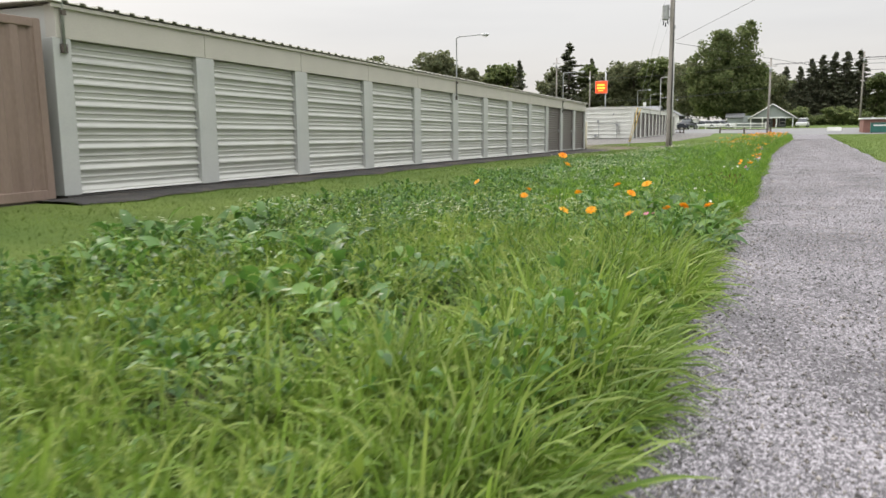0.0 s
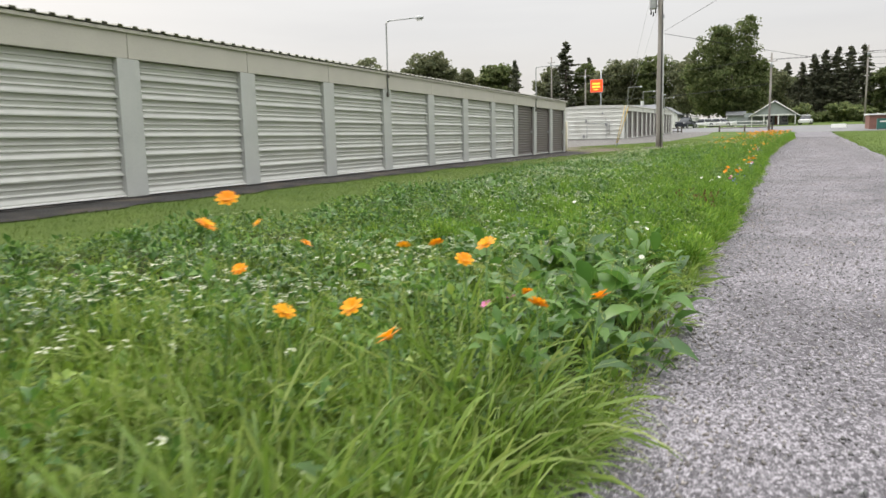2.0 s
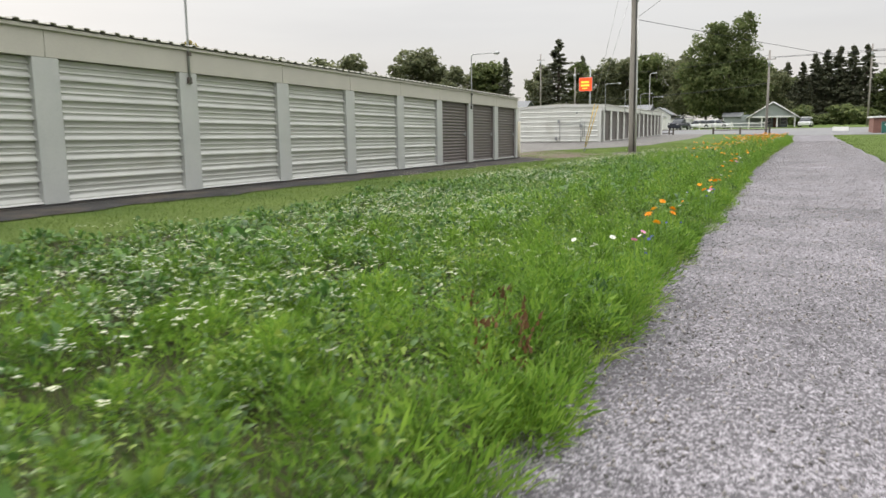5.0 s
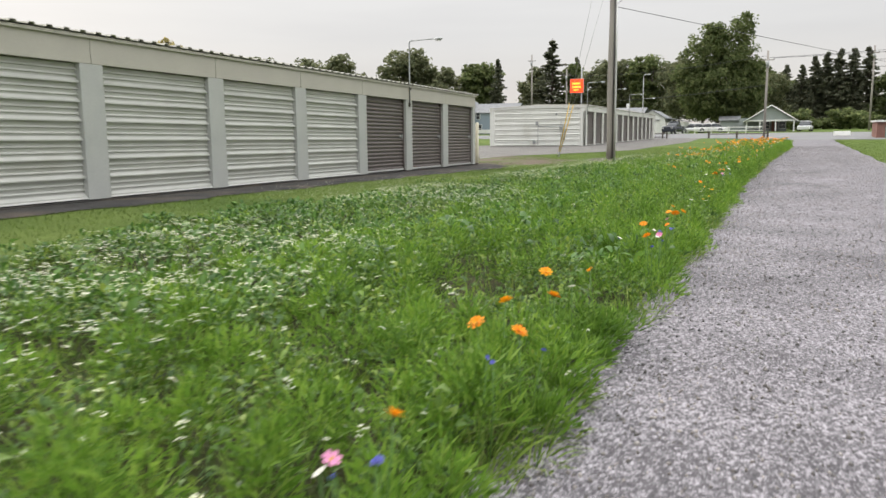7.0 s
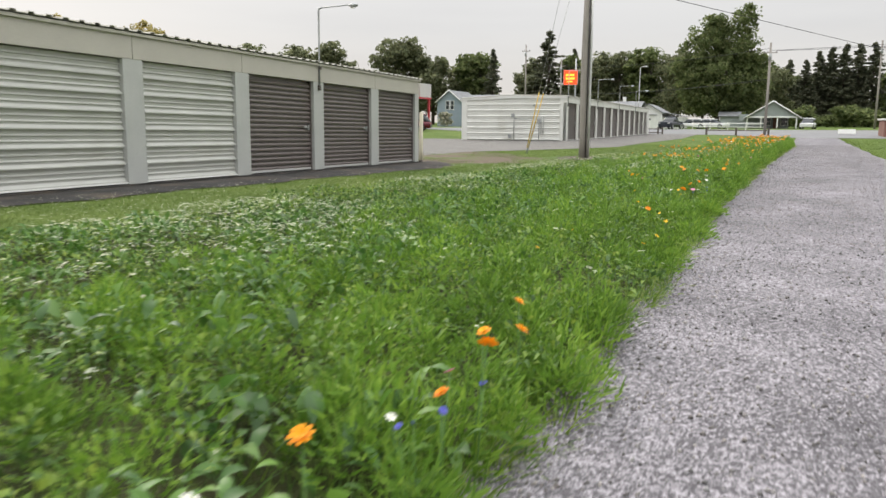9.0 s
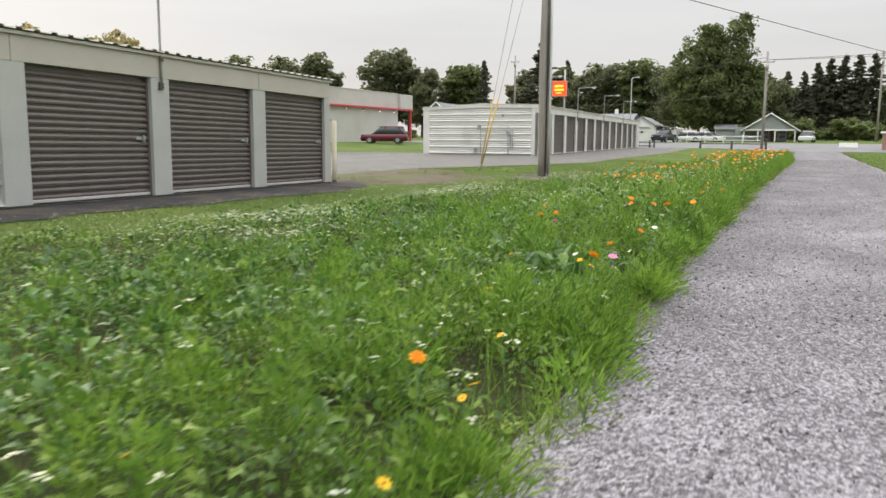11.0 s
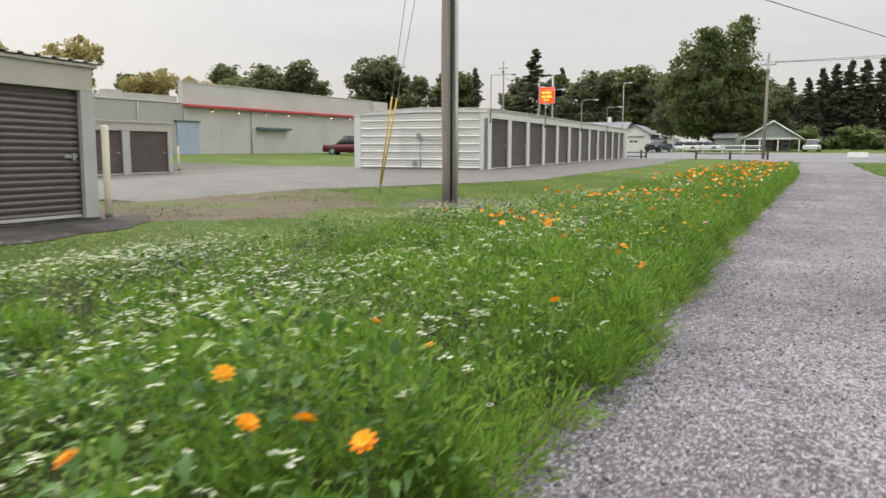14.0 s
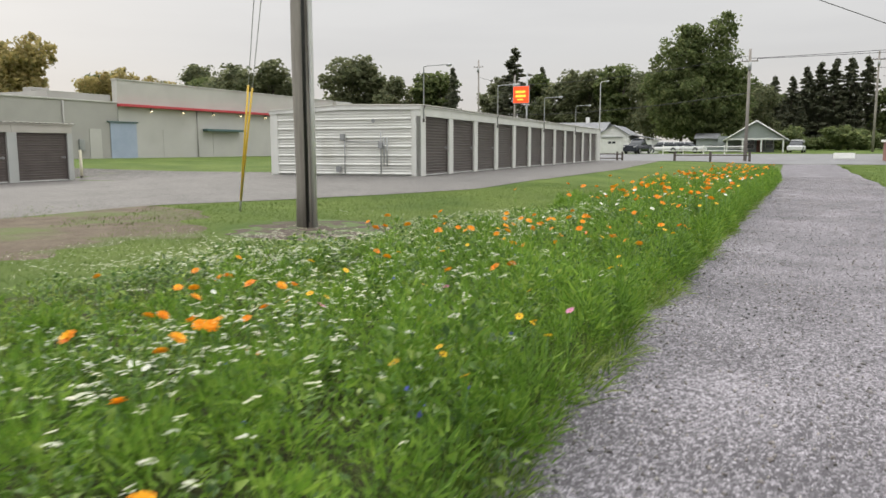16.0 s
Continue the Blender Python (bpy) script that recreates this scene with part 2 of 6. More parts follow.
M_CARDARK = noise_mat("dark_car_paint", (0.02, 0.024, 0.03), (0.035, 0.04, 0.05), 0.25, 0.2, scale=2, fine=30, bump=0)
M_GLASS = glass_mat("dark_glass")
M_BLUEHOUSE = noise_mat("blue_grey_clapboard", (0.20, 0.25, 0.29), (0.26, 0.31, 0.35), 0.7, scale=1, fine=20, bump=0.1, stretch=(1, 1, 6))
M_SHINGLE = noise_mat("grey_shingle_roof", (0.15, 0.155, 0.16), (0.25, 0.255, 0.26), 0.9, scale=2, fine=14, bump=0.4)
M_GREYGREEN = noise_mat("grey_green_gable", (0.24, 0.27, 0.26), (0.30, 0.33, 0.315), 0.7, scale=1, fine=20, bump=0.1)
M_BRICK = noise_mat("brown_red_cladding", (0.18, 0.09, 0.07), (0.26, 0.13, 0.10), 0.8, scale=2, fine=20, bump=0.2)
M_DUMPSTER = noise_mat("green_dumpster_paint", (0.02, 0.10, 0.085), (0.03, 0.15, 0.12), 0.5, scale=2, fine=30, bump=0.1)
M_SIGN = glow_mat("lit_sign_face", (0.85, 0.07, 0.012), 0.75)
M_SIGN_BAR = glow_mat("lit_sign_bars", (0.95, 0.55, 0.05), 0.75)
M_LAMP_GLOW = glow_mat("warm_lamp_lens", (1.0, 0.75, 0.45), 6.0)
M_WINDOW_GLOW = glow_mat("warm_entrance_light", (1.0, 0.62, 0.2), 1.6)
M_BARK = noise_mat("bark", (0.07, 0.055, 0.045), (0.14, 0.115, 0.095), 0.95, scale=3, fine=18, bump=0.8, bump_dist=0.02, stretch=(2, 2, 0.4))
M_PATH = gravel_mat("crushed_stone", (0.050, 0.046, 0.051), (0.090, 0.083, 0.091), (0.360, 0.338, 0.362), 0.018)
M_STONES = leaf_mat("loose_stones", [(0.12, 0.112, 0.12), (0.16, 0.15, 0.158), (0.23, 0.218, 0.228), (0.40, 0.38, 0.395)], trans=0.0, rough=0.85)
M_DRIVE = gravel_mat("driveway_gravel", (0.085, 0.080, 0.073), (0.130, 0.122, 0.112), (0.185, 0.175, 0.162), 0.05)
M_ROAD = noise_mat("worn_asphalt", (0.14, 0.14, 0.143), (0.20, 0.20, 0.203), 0.9, scale=0.6, fine=30, bump=0.3)
M_GRASS = leaf_mat("meadow_grass", [(0.115, 0.190, 0.030), (0.165, 0.270, 0.044), (0.235, 0.345, 0.068), (0.330, 0.400, 0.130)], 0.42, 0.45, gloss=0.35)
M_FEATHER = leaf_mat("feathery_foliage", [(0.090, 0.185, 0.026), (0.160, 0.300, 0.040), (0.250, 0.390, 0.066)], 0.45, 0.5, gloss=0.25)
M_LAWN = leaf_mat("mown_grass", [(0.078, 0.130, 0.028), (0.115, 0.180, 0.039), (0.172, 0.225, 0.060)], 0.35, 0.6, gloss=0.1)
M_SEED = leaf_mat("pale_seed_heads", [(0.22, 0.32, 0.08), (0.30, 0.38, 0.12), (0.38, 0.43, 0.18)], 0.45, 0.6, gloss=0.1)
M_WEED = leaf_mat("weed_leaves", [(0.055, 0.115, 0.030), (0.085, 0.175, 0.034), (0.125, 0.225, 0.038), (0.185, 0.300, 0.048), (0.250, 0.345, 0.060)], 0.4, 0.45, gloss=0.4)
M_BIGLEAF = leaf_mat("broad_leaves", [(0.050, 0.120, 0.030), (0.090, 0.200, 0.038), (0.150, 0.280, 0.055)], 0.4, 0.42, gloss=0.45)
M_UMBEL = leaf_mat("white_umbels", [(0.42, 0.47, 0.34), (0.55, 0.58, 0.46), (0.68, 0.69, 0.60)], 0.25, 0.7)
M_DRY = leaf_mat("rusty_dock_seed", [(0.11, 0.06, 0.03), (0.17, 0.09, 0.045)], 0.2, 0.8)
M_ORANGE = leaf_mat("orange_petals", [(0.90, 0.27, 0.006), (0.95, 0.36, 0.008), (0.96, 0.48, 0.015)], 0.3, 0.6, "object")
M_GOLD = leaf_mat("yellow_petals", [(0.90, 0.50, 0.015), (0.92, 0.58, 0.03)], 0.3, 0.6, "object")
M_PINK = leaf_mat("pink_petals", [(0.70, 0.16, 0.42), (0.78, 0.32, 0.58)], 0.3, 0.6, "object")
M_BLUE = leaf_mat("blue_petals", [(0.09, 0.11, 0.48), (0.16, 0.17, 0.60)], 0.3, 0.6, "object")
M_WHITEPETAL = leaf_mat("white_petals", [(0.80, 0.80, 0.78), (0.84, 0.84, 0.80)], 0.25, 0.6, "object")
M_CENTRE = noise_mat("flower_centre", (0.45, 0.22, 0.01), (0.6, 0.36, 0.03), 0.8, scale=40, fine=300, bump=0.3)
M_DARKCENTRE = noise_mat("dark_flower_centre", (0.05, 0.02, 0.01), (0.10, 0.04, 0.015), 0.8, scale=40, fine=300, bump=0.3)
M_STEM = noise_mat("flower_stem", (0.06, 0.14, 0.025), (0.10, 0.20, 0.035), 0.6, scale=6, fine=40, bump=0.05)
# leaf tones of the far trees, lifted so that the colour carries the haze
TREE_A = leaf_mat("maple_leaves", [(0.120, 0.155, 0.070), (0.165, 0.205, 0.092), (0.225, 0.255, 0.120)], 0.65, 0.6, gloss=0.1)
TREE_B = leaf_mat("oak_leaves", [(0.155, 0.175, 0.110), (0.195, 0.215, 0.130), (0.240, 0.250, 0.155)], 0.65, 0.6, gloss=0.1)
TREE_C = leaf_mat("spruce_needles", [(0.135, 0.150, 0.115), (0.170, 0.182, 0.135), (0.205, 0.212, 0.160)], 0.62, 0.7, gloss=0.1)
# the golden evening sun on these poplars is put into the leaf colour
TREE_D = leaf_mat("golden_lit_poplar_leaves", [(0.34, 0.30, 0.13), (0.42, 0.36, 0.17), (0.50, 0.42, 0.21)], 0.55, 0.6, gloss=0.1)


def ground_mat():
    """Soil and thatch under the grass: green, with worn earth where traffic and the pole have bared it."""
    m, n, l, b = nodes_of("lawn_ground")
    co = n.new("ShaderNodeTexCoord")
    na, nb, nc = (n.new("ShaderNodeTexNoise") for _ in range(3))
    for q, s, d in ((na, 0.35, 5), (nb, 9.0, 4), (nc, 60.0, 3)):
        q.inputs["Scale"].default_value, q.inputs["Detail"].default_value = s, d
        l.new(co.outputs["Object"], q.inputs["Vector"])
    r1, r2 = n.new("ShaderNodeValToRGB"), n.new("ShaderNodeValToRGB")
    r1.color_ramp.elements[0].color, r1.color_ramp.elements[1].color = (0.074, 0.115, 0.030, 1), (0.120, 0.160, 0.045, 1)
    r1.color_ramp.elements[0].position, r1.color_ramp.elements[1].position = 0.35, 0.65
    r2.color_ramp.elements[0].color, r2.color_ramp.elements[1].color = (0.75, 0.75, 0.7, 1), (1.2, 1.2, 1.1, 1)
    l.new(na.outputs["Fac"], r1.inputs["Fac"])
    l.new(nb.outputs["Fac"], r2.inputs["Fac"])
    mx = n.new("ShaderNodeMix")
    mx.data_type, mx.blend_type = "RGBA", "MULTIPLY"
    mx.inputs["Factor"].default_value = 1.0
    l.new(r1.outputs["Color"], mx.inputs["A"])
    l.new(r2.outputs["Color"], mx.inputs["B"])
    l.new(mx.outputs["Result"], b.inputs["Base Color"])
    b.inputs["Roughness"].default_value = 0.95
    b.inputs["Specular IOR Level"].default_value = 0.1
    bp = n.new("ShaderNodeBump")
    bp.inputs["Strength"].default_value, bp.inputs["Distance"].default_value = 0.8, 0.03
    l.new(nc.outputs["Fac"], bp.inputs["Height"])
    l.new(bp.outputs["Normal"], b.inputs["Normal"])
    return m


M_GROUND = ground_mat()
# thatch far darker than the lawn soil: shade between plants put into its colour
M_SHADED_THATCH = noise_mat("shaded_thatch", (0.030, 0.036, 0.014), (0.062, 0.066, 0.028), 0.95, scale=3, fine=30, bump=0.9, bump_dist=0.03, dirt=(0.055, 0.045, 0.026), dirt_scale=1.6, spec=0.1)
M_DIRT = noise_mat("bare_earth", (0.085, 0.066, 0.047), (0.150, 0.120, 0.086), 0.95, scale=2.2, fine=18, bump=0.8, bump_dist=0.03, dirt=(0.095, 0.115, 0.042), dirt_scale=0.8, dirt_at=(0.45, 0.62), spec=0.2)
M_MULCH = noise_mat("dark_mulch", (0.045, 0.032, 0.025), (0.11, 0.08, 0.06), 0.95, scale=8, fine=40, bump=0.8, bump_dist=0.03, dirt=(0.08, 0.13, 0.03), dirt_scale=2.5, dirt_at=(0.5, 0.6))


# ---- mesh helpers ----
def part(name, bm, material, parent=None, label=""):
    me = bpy.data.meshes.new(name)
    bm.to_mesh(me)
    bm.free()
    me.materials.append(material)
    ob = new(name, me)
    if parent is not None:
        ob.parent = parent
    if label:
        ob["label"] = label
    return ob


def shared(name, me, parent, m=None, label=""):
    ob = new(name, me)
    ob.parent = parent
    if m is not None:
        ob.matrix_basis = m
    if label:
        ob["label"] = label
    return ob


def thing(name, m, label, category, group="", kind=""):
    return_ob = new(name)
    return_ob.matrix_world = m
    return_ob.empty_display_size = 0.2
    return tagged(return_ob, label, category, group, kind)


def box(x0, x1, y0, y1, z0, z1, bevel=0.0, bm=None):
    own = bmesh.new()
    bmesh.ops.create_cube(own, size=1.0, matrix=Matrix.Translation(((x0 + x1) / 2, (y0 + y1) / 2, (z0 + z1) / 2)) @
                          Matrix.Diagonal((x1 - x0, y1 - y0, z1 - z0, 1)))
    if bevel:
        bmesh.ops.bevel(own, geom=own.edges[:], offset=bevel, segments=2, affect="EDGES", profile=0.6)
    return join(bm, own)


def join(bm, own):
    if bm is None:
        return own
    me = bpy.data.meshes.new("tmp")
    own.to_mesh(me)
    own.free()
    bm.from_mesh(me)
    bpy.data.meshes.remove(me)
    return bm


def tube(points, r, sides=8, r_end=None, bm=None, cap=True):
    """A round bar along a line of points, tapering from r to r_end."""
    bm = bm or bmesh.new()
    pts = [Vector(p) for p in points]
    rings = []
    for i, p in enumerate(pts):
        d = (pts[min(i + 1, len(pts) - 1)] - pts[max(i - 1, 0)]).normalized()
        u = d.orthogonal().normalized() if i == 0 else (rings_u - d * rings_u.dot(d)).normalized()
        rings_u = u
        v = d.cross(u)
        rr = r if r_end is None else r + (r_end - r) * i / (len(pts) - 1)
        rings.append([bm.verts.new(p + (u * math.cos(a) + v * math.sin(a)) * rr) for a in (2 * math.pi * k / sides for k in range(sides))])
    for a, b in zip(rings, rings[1:]):
        for k in range(sides):
            f = bm.faces.new((a[k], a[(k + 1) % sides], b[(k + 1) % sides], b[k]))
            f.smooth = True
    if cap:
        bm.faces.new(rings[0][::-1])
        bm.faces.new(rings[-1])
    return bm


def extrude_profile(profile, axis, a0, a1, bm=None, thick=None):
    """A sheet: profile is a list of (u, v); axis 'y': u is x and v is z, run along y; axis 'x': u is y and v is z, run along x."""
    bm = bm or bmesh.new()
    cols = []
    for u, v in profile:
        if axis == "y":
            cols.append((bm.verts.new((u, a0, v)), bm.verts.new((u, a1, v))))
        elif axis == "x":
            cols.append((bm.verts.new((a0, u, v)), bm.verts.new((a1, u, v))))
        else:
            cols.append((bm.verts.new((u, v, a0)), bm.verts.new((u, v, a1))))
    for (a, b), (c, d) in zip(cols, cols[1:]):
        bm.faces.new((a, b, d, c))
    return bm


def np_mesh(name, verts, quads=None, tris=None, material=None):
    """A mesh from arrays."""
    me = bpy.data.meshes.new(name)
    nq, nt = (0 if quads is None else len(quads)), (0 if tris is None else len(tris))
    me.vertices.add(len(verts))
    me.vertices.foreach_set("co", np.ascontiguousarray(verts, dtype=np.float32).ravel())
    idx = np.concatenate([a.ravel() for a in (quads, tris) if a is not None]).astype(np.int32)
    me.loops.add(len(idx))
    me.loops.foreach_set("vertex_index", idx)
    me.polygons.add(nq + nt)
    sizes = np.concatenate([np.full(nq, 4), np.full(nt, 3)]).astype(np.int32)
    starts = np.concatenate([[0], np.cumsum(sizes)[:-1]]).astype(np.int32)
    me.polygons.foreach_set("loop_start", starts)
    me.update(calc_edges=True)
    me.validate()
    if material:
        me.materials.append(material)
    return me


# ---- lie of the land ----
def path_left(y):
    return np.interp(y, [-15, 1.8, 3.9, 5.5, 8.8, 10.3, 13.4, 16.5, 18, 19.8, 22.7, 24.6, 27.4, 30.5, 33.5, 36, 37.2, 40, 42.5, 46.9, 52, 57, 65, 88, 110],
                     [-2.2, -1.42, -1.36, -1.22, -1.14, -1.02, -0.84, -0.76, -0.69, -0.56, -0.46, -0.36, -0.26, -0.20, -0.06, 0.12, 0.20, 0.37, 0.47, 0.85, 1.20, 1.60, 2.30, 3.90, 5.20]) + 0.04 * np.sin(y * 2.3 + 1)


def path_right(y):
    return -1.50 + 0.056 * np.asarray(y, float) + 3.32 + 0.0065 * y + 0.06 * np.sin(y * 0.7 + 2)


def land(x, y):
    """Height of the ground."""
    x, y = np.asarray(x, float), np.asarray(y, float)
    far = np.interp(y, [-300, 85, 111, 131, 147, 260, 600, 3000], [-0.55, -0.55, -0.42, 0.20, 0.32, 1.2, 2.0, 2.0])
    left = np.interp(y, [-300, -20, 4.4, 41.0, 46, 56, 61, 100, 111, 131, 147, 260, 600, 3000],
                     [0.3, 0.2, -0.04, -0.47, -0.46, -0.30, -0.17, -0.17, -0.40, 0.20, 0.32, 1.2, 2.0, 2.0])
    s = np.clip((path_left(y) - 0.5 - x) / 7.6, 0, 1)
    s = s * s * (3 - 2 * s)
    z = far * (1 - s) + left * s
    # the yard falls towards the third row
    dip = np.clip((-17.0 - x) / 7.0, 0, 1) * np.clip((y - 40) / 8.0, 0, 1) * np.clip((66 - y) / 4.0, 0, 1)
    z = z * (1 - dip) - 0.57 * dip
    # the shop's lawn rises beyond the yard
    b = np.clip((-27.0 - x) / 10.0, 0, 1) * np.clip((y - 50) / 12.0, 0, 1) * np.clip((150 - y) / 25.0, 0, 1)
    z = z * (1 - b) + 0.20 * b
    c = np.clip((-15.9 - x) / 10, 0, 1) * np.clip((y - 62) / 10, 0, 1) * (y < 131)
    return np.where(b > 0, z, z + (np.maximum(z, -0.17 + 0.2 * c) - z) * np.clip(c * 6, 0, 1))


def land1(x, y):
    return float(land(x, y))


def sheet(name, xs_of_y, ys, nx, lift, material, label, category="ground"):
    """A strip that lies on the ground: at each y from xs_of_y(y)[0] to [1]."""
    ys = np.asarray(ys, float)
    x0, x1 = xs_of_y(ys)
    u = np.linspace(0, 1, nx)
    X = x0[:, None] + (x1 - x0)[:, None] * u[None]
    Y = np.repeat(ys[:, None], nx, 1)
    edge = np.minimum(u, 1 - u)[None] * nx
    Z = land(X, Y) + lift * np.minimum(1, edge + 0.35)
    V = np.stack([X, Y, Z], -1).reshape(-1, 3)
    i = np.arange(len(ys) - 1)[:, None] * nx + np.arange(nx - 1)[None]
    Q = np.stack([i, i + 1, i + nx + 1, i + nx], -1).reshape(-1, 4)
    ob = new(name, np_mesh(name, V, Q, None, material))
    return tagged(ob, label, category, kind="structure")


gx = np.concatenate([[-900, -500, -300, -200, -140, -100, -80, -65, -55], np.arange(-48, 12.1, 0.5), [14, 17, 21, 27, 35, 50, 80, 140, 300, 600, 900]])
gy = np.concatenate([[-400, -150, -60, -30, -15], np.arange(-8, 150.1, 0.6), [155, 162, 172, 185, 205, 240, 300, 420, 700, 1400, 2500]])
GX, GY = np.meshgrid(gx, gy)
GV = np.stack([GX, GY, land(GX, GY) - 0.0], -1).reshape(-1, 3)
gi = np.arange(len(gy) - 1)[:, None] * len(gx) + np.arange(len(gx) - 1)[None]
GQ = np.stack([gi, gi + 1, gi + len(gx) + 1, gi + len(gx)], -1).reshape(-1, 4)
ground = tagged(new("ground", np_mesh("ground", GV, GQ, None, M_GROUND)), "green lawn ground running to the horizon", "ground", kind="structure")

gravel_path = sheet("path", lambda y: (path_left(y) - 0.25, path_right(y) + 0.1), np.arange(-12, 103.1, 0.4), 22, 0.03, M_PATH,
                    "grey crushed-stone walking path between grass verges", "path")
road = sheet("road", lambda y: (np.full_like(y, -70.0), np.full_like(y, 90.0)), np.concatenate([np.arange(103, 131, 1.0)]), 220, 0.04, M_ROAD,
             "pale worn asphalt street crossing the far end", "road")
drive = sheet("driveway", lambda y: (np.interp(y, [41.5, 62.6, 63.8, 64.5, 103], [-60, -60, -26, -9.7, -9.7]),
                                     np.interp(y, [41.5, 44.5, 49.4, 51.5, 54.2, 56.6, 62, 75, 103], [-13, -12.2, -11.2, -9.3, -7.2, -5.8, -5.0, -4.3, -4.8])),
              np.arange(44.5, 103.4, 0.5), 60, 0.035, M_DRIVE, "grey gravel driveway between the storage buildings", "driveway")
apron = sheet("pavement", lambda y: (np.full_like(y, -9.86), np.interp(y, [4, 20, 30, 38, 40.2, 41.2, 42.2], [-8.9, -8.75, -8.4, -7.9, -8.1, -8.9, -9.7]) + 0.10 * np.sin(y * 1.7) + 0.07 * np.sin(y * 4.3)),
              np.arange(3.9, 42.2, 0.3), 8, 0.035, M_CONCRETE, "dark weathered asphalt strip along the storage wall", "pavement")
bare = sheet("bare_ground", lambda y: (np.interp(y, [40.8, 42, 46, 50], [-9.6, -16.5, -18, -14]), np.interp(y, [40.8, 42, 44, 46, 48, 50], [-8.6, -7.6, -6.7, -6.9, -8.4, -11.4]) + 0.35 * np.sin(y * 2.1) + 0.2 * np.sin(y * 5.3)),
             np.arange(40.8, 49.6, 0.15), 26, 0.010, M_DIRT, "dry brown bare earth beside the driveway", "earth")
mulch = sheet("mulch_patch", lambda y: (-5.6 - 0.12 * np.sin(y * 11) - 0.95 * np.sqrt(np.clip(1 - ((y - 46.9) / 1.35) ** 2, 0.001, 1)), -5.4 + 0.15 * np.sin(y * 9) + 1.35 * np.sqrt(np.clip(1 - ((y - 46.9) / 1.35) ** 2, 0.001, 1))),
              np.linspace(45.6, 48.2, 40), 20, 0.012, M_MULCH, "dark mulch patch round the utility pole", "mulch")

# ---- storage buildings ----
BAY = 3.05


def siding_profile(h, ribs=7):
    """Ribbed steel siding: broad steps with two low beads between them, from the foot up."""
    p, step = [], h / ribs
    for i in range(ribs):
        z = i * step
        p += [(0.004, z), (0.058, z + 0.004), (0.058, z + 0.026), (0.012, z + 0.075)]
        for k in (0.40, 0.70):
            c = z + step * k
            p += [(0.008, c - 0.012), (0.026, c - 0.006), (0.026, c + 0.006), (0.006, c + 0.028)]
    p.append((0.0, h))
    return p


def slat_mesh(width, pitch):
    """One slat of a roll-up door, a shallow rounded rib with a groove below it."""
    bm = extrude_profile([(-0.012, 0), (0.030, 0.006), (0.034, pitch * 0.34), (0.022, pitch * 0.60), (-0.010, pitch * 0.74), (-0.012, pitch)], "y", 0, width)
    me = bpy.data.meshes.new("slat")
    bm.to_mesh(me)
    bm.free()
    me.materials.append(M_DOOR)
    return me


def roll_up_door(parent, y0, width, height, slats=True, x=-0.10):
    """A brown roll-up door with its rails, bottom bar and latch; slats as pieces where the walk passes near."""
    pitch = 0.1065
    n = int(height / pitch)
    door = part("roll_up_door", box(x - 0.05, x - 0.02, y0, y0 + width, 0.0, height), M_DOOR, parent, "dark brown closed roll-up steel door")
    if slats:
        me = slat_mesh(width - 0.06, pitch)
        for i in range(n):
            shared("slat", me, door, Matrix.Translation((x, y0 + 0.03, 0.05 + i * pitch)))
    else:
        bm = bmesh.new()
        prof = []
        for i in range(n):
            z = 0.05 + i * pitch
            prof += [(x - 0.012, z), (x + 0.034, z + 0.006), (x + 0.034, z + pitch * 0.36), (x - 0.012, z + pitch * 0.76)]
        prof.append((x - 0.008, height - 0.005))
        part("curtain", extrude_profile(prof, "y", y0 + 0.03, y0 + width - 0.03, bm), M_DOOR, door)
    part("bottom_bar", box(x - 0.015, x + 0.04, y0 + 0.02, y0 + width - 0.02, 0.005, 0.055, 0.006), M_BAR, door, "bare aluminium bottom bar")
    for yy in (y0, y0 + width - 0.05):
        part("guide_rail", box(x - 0.015, x + 0.055, yy, yy + 0.05, 0, height, 0.004), M_DOOR, door)
    b = box(x + 0.02, x + 0.05, y0 + width - 0.34, y0 + width - 0.10, 1.00, 1.06, 0.006)
    box(x + 0.03, x + 0.08, y0 + width - 0.20, y0 + width - 0.16, 0.96, 1.09, 0.006, b)
    part("latch", b, M_GALV, door, "galvanised slide latch")
    return door


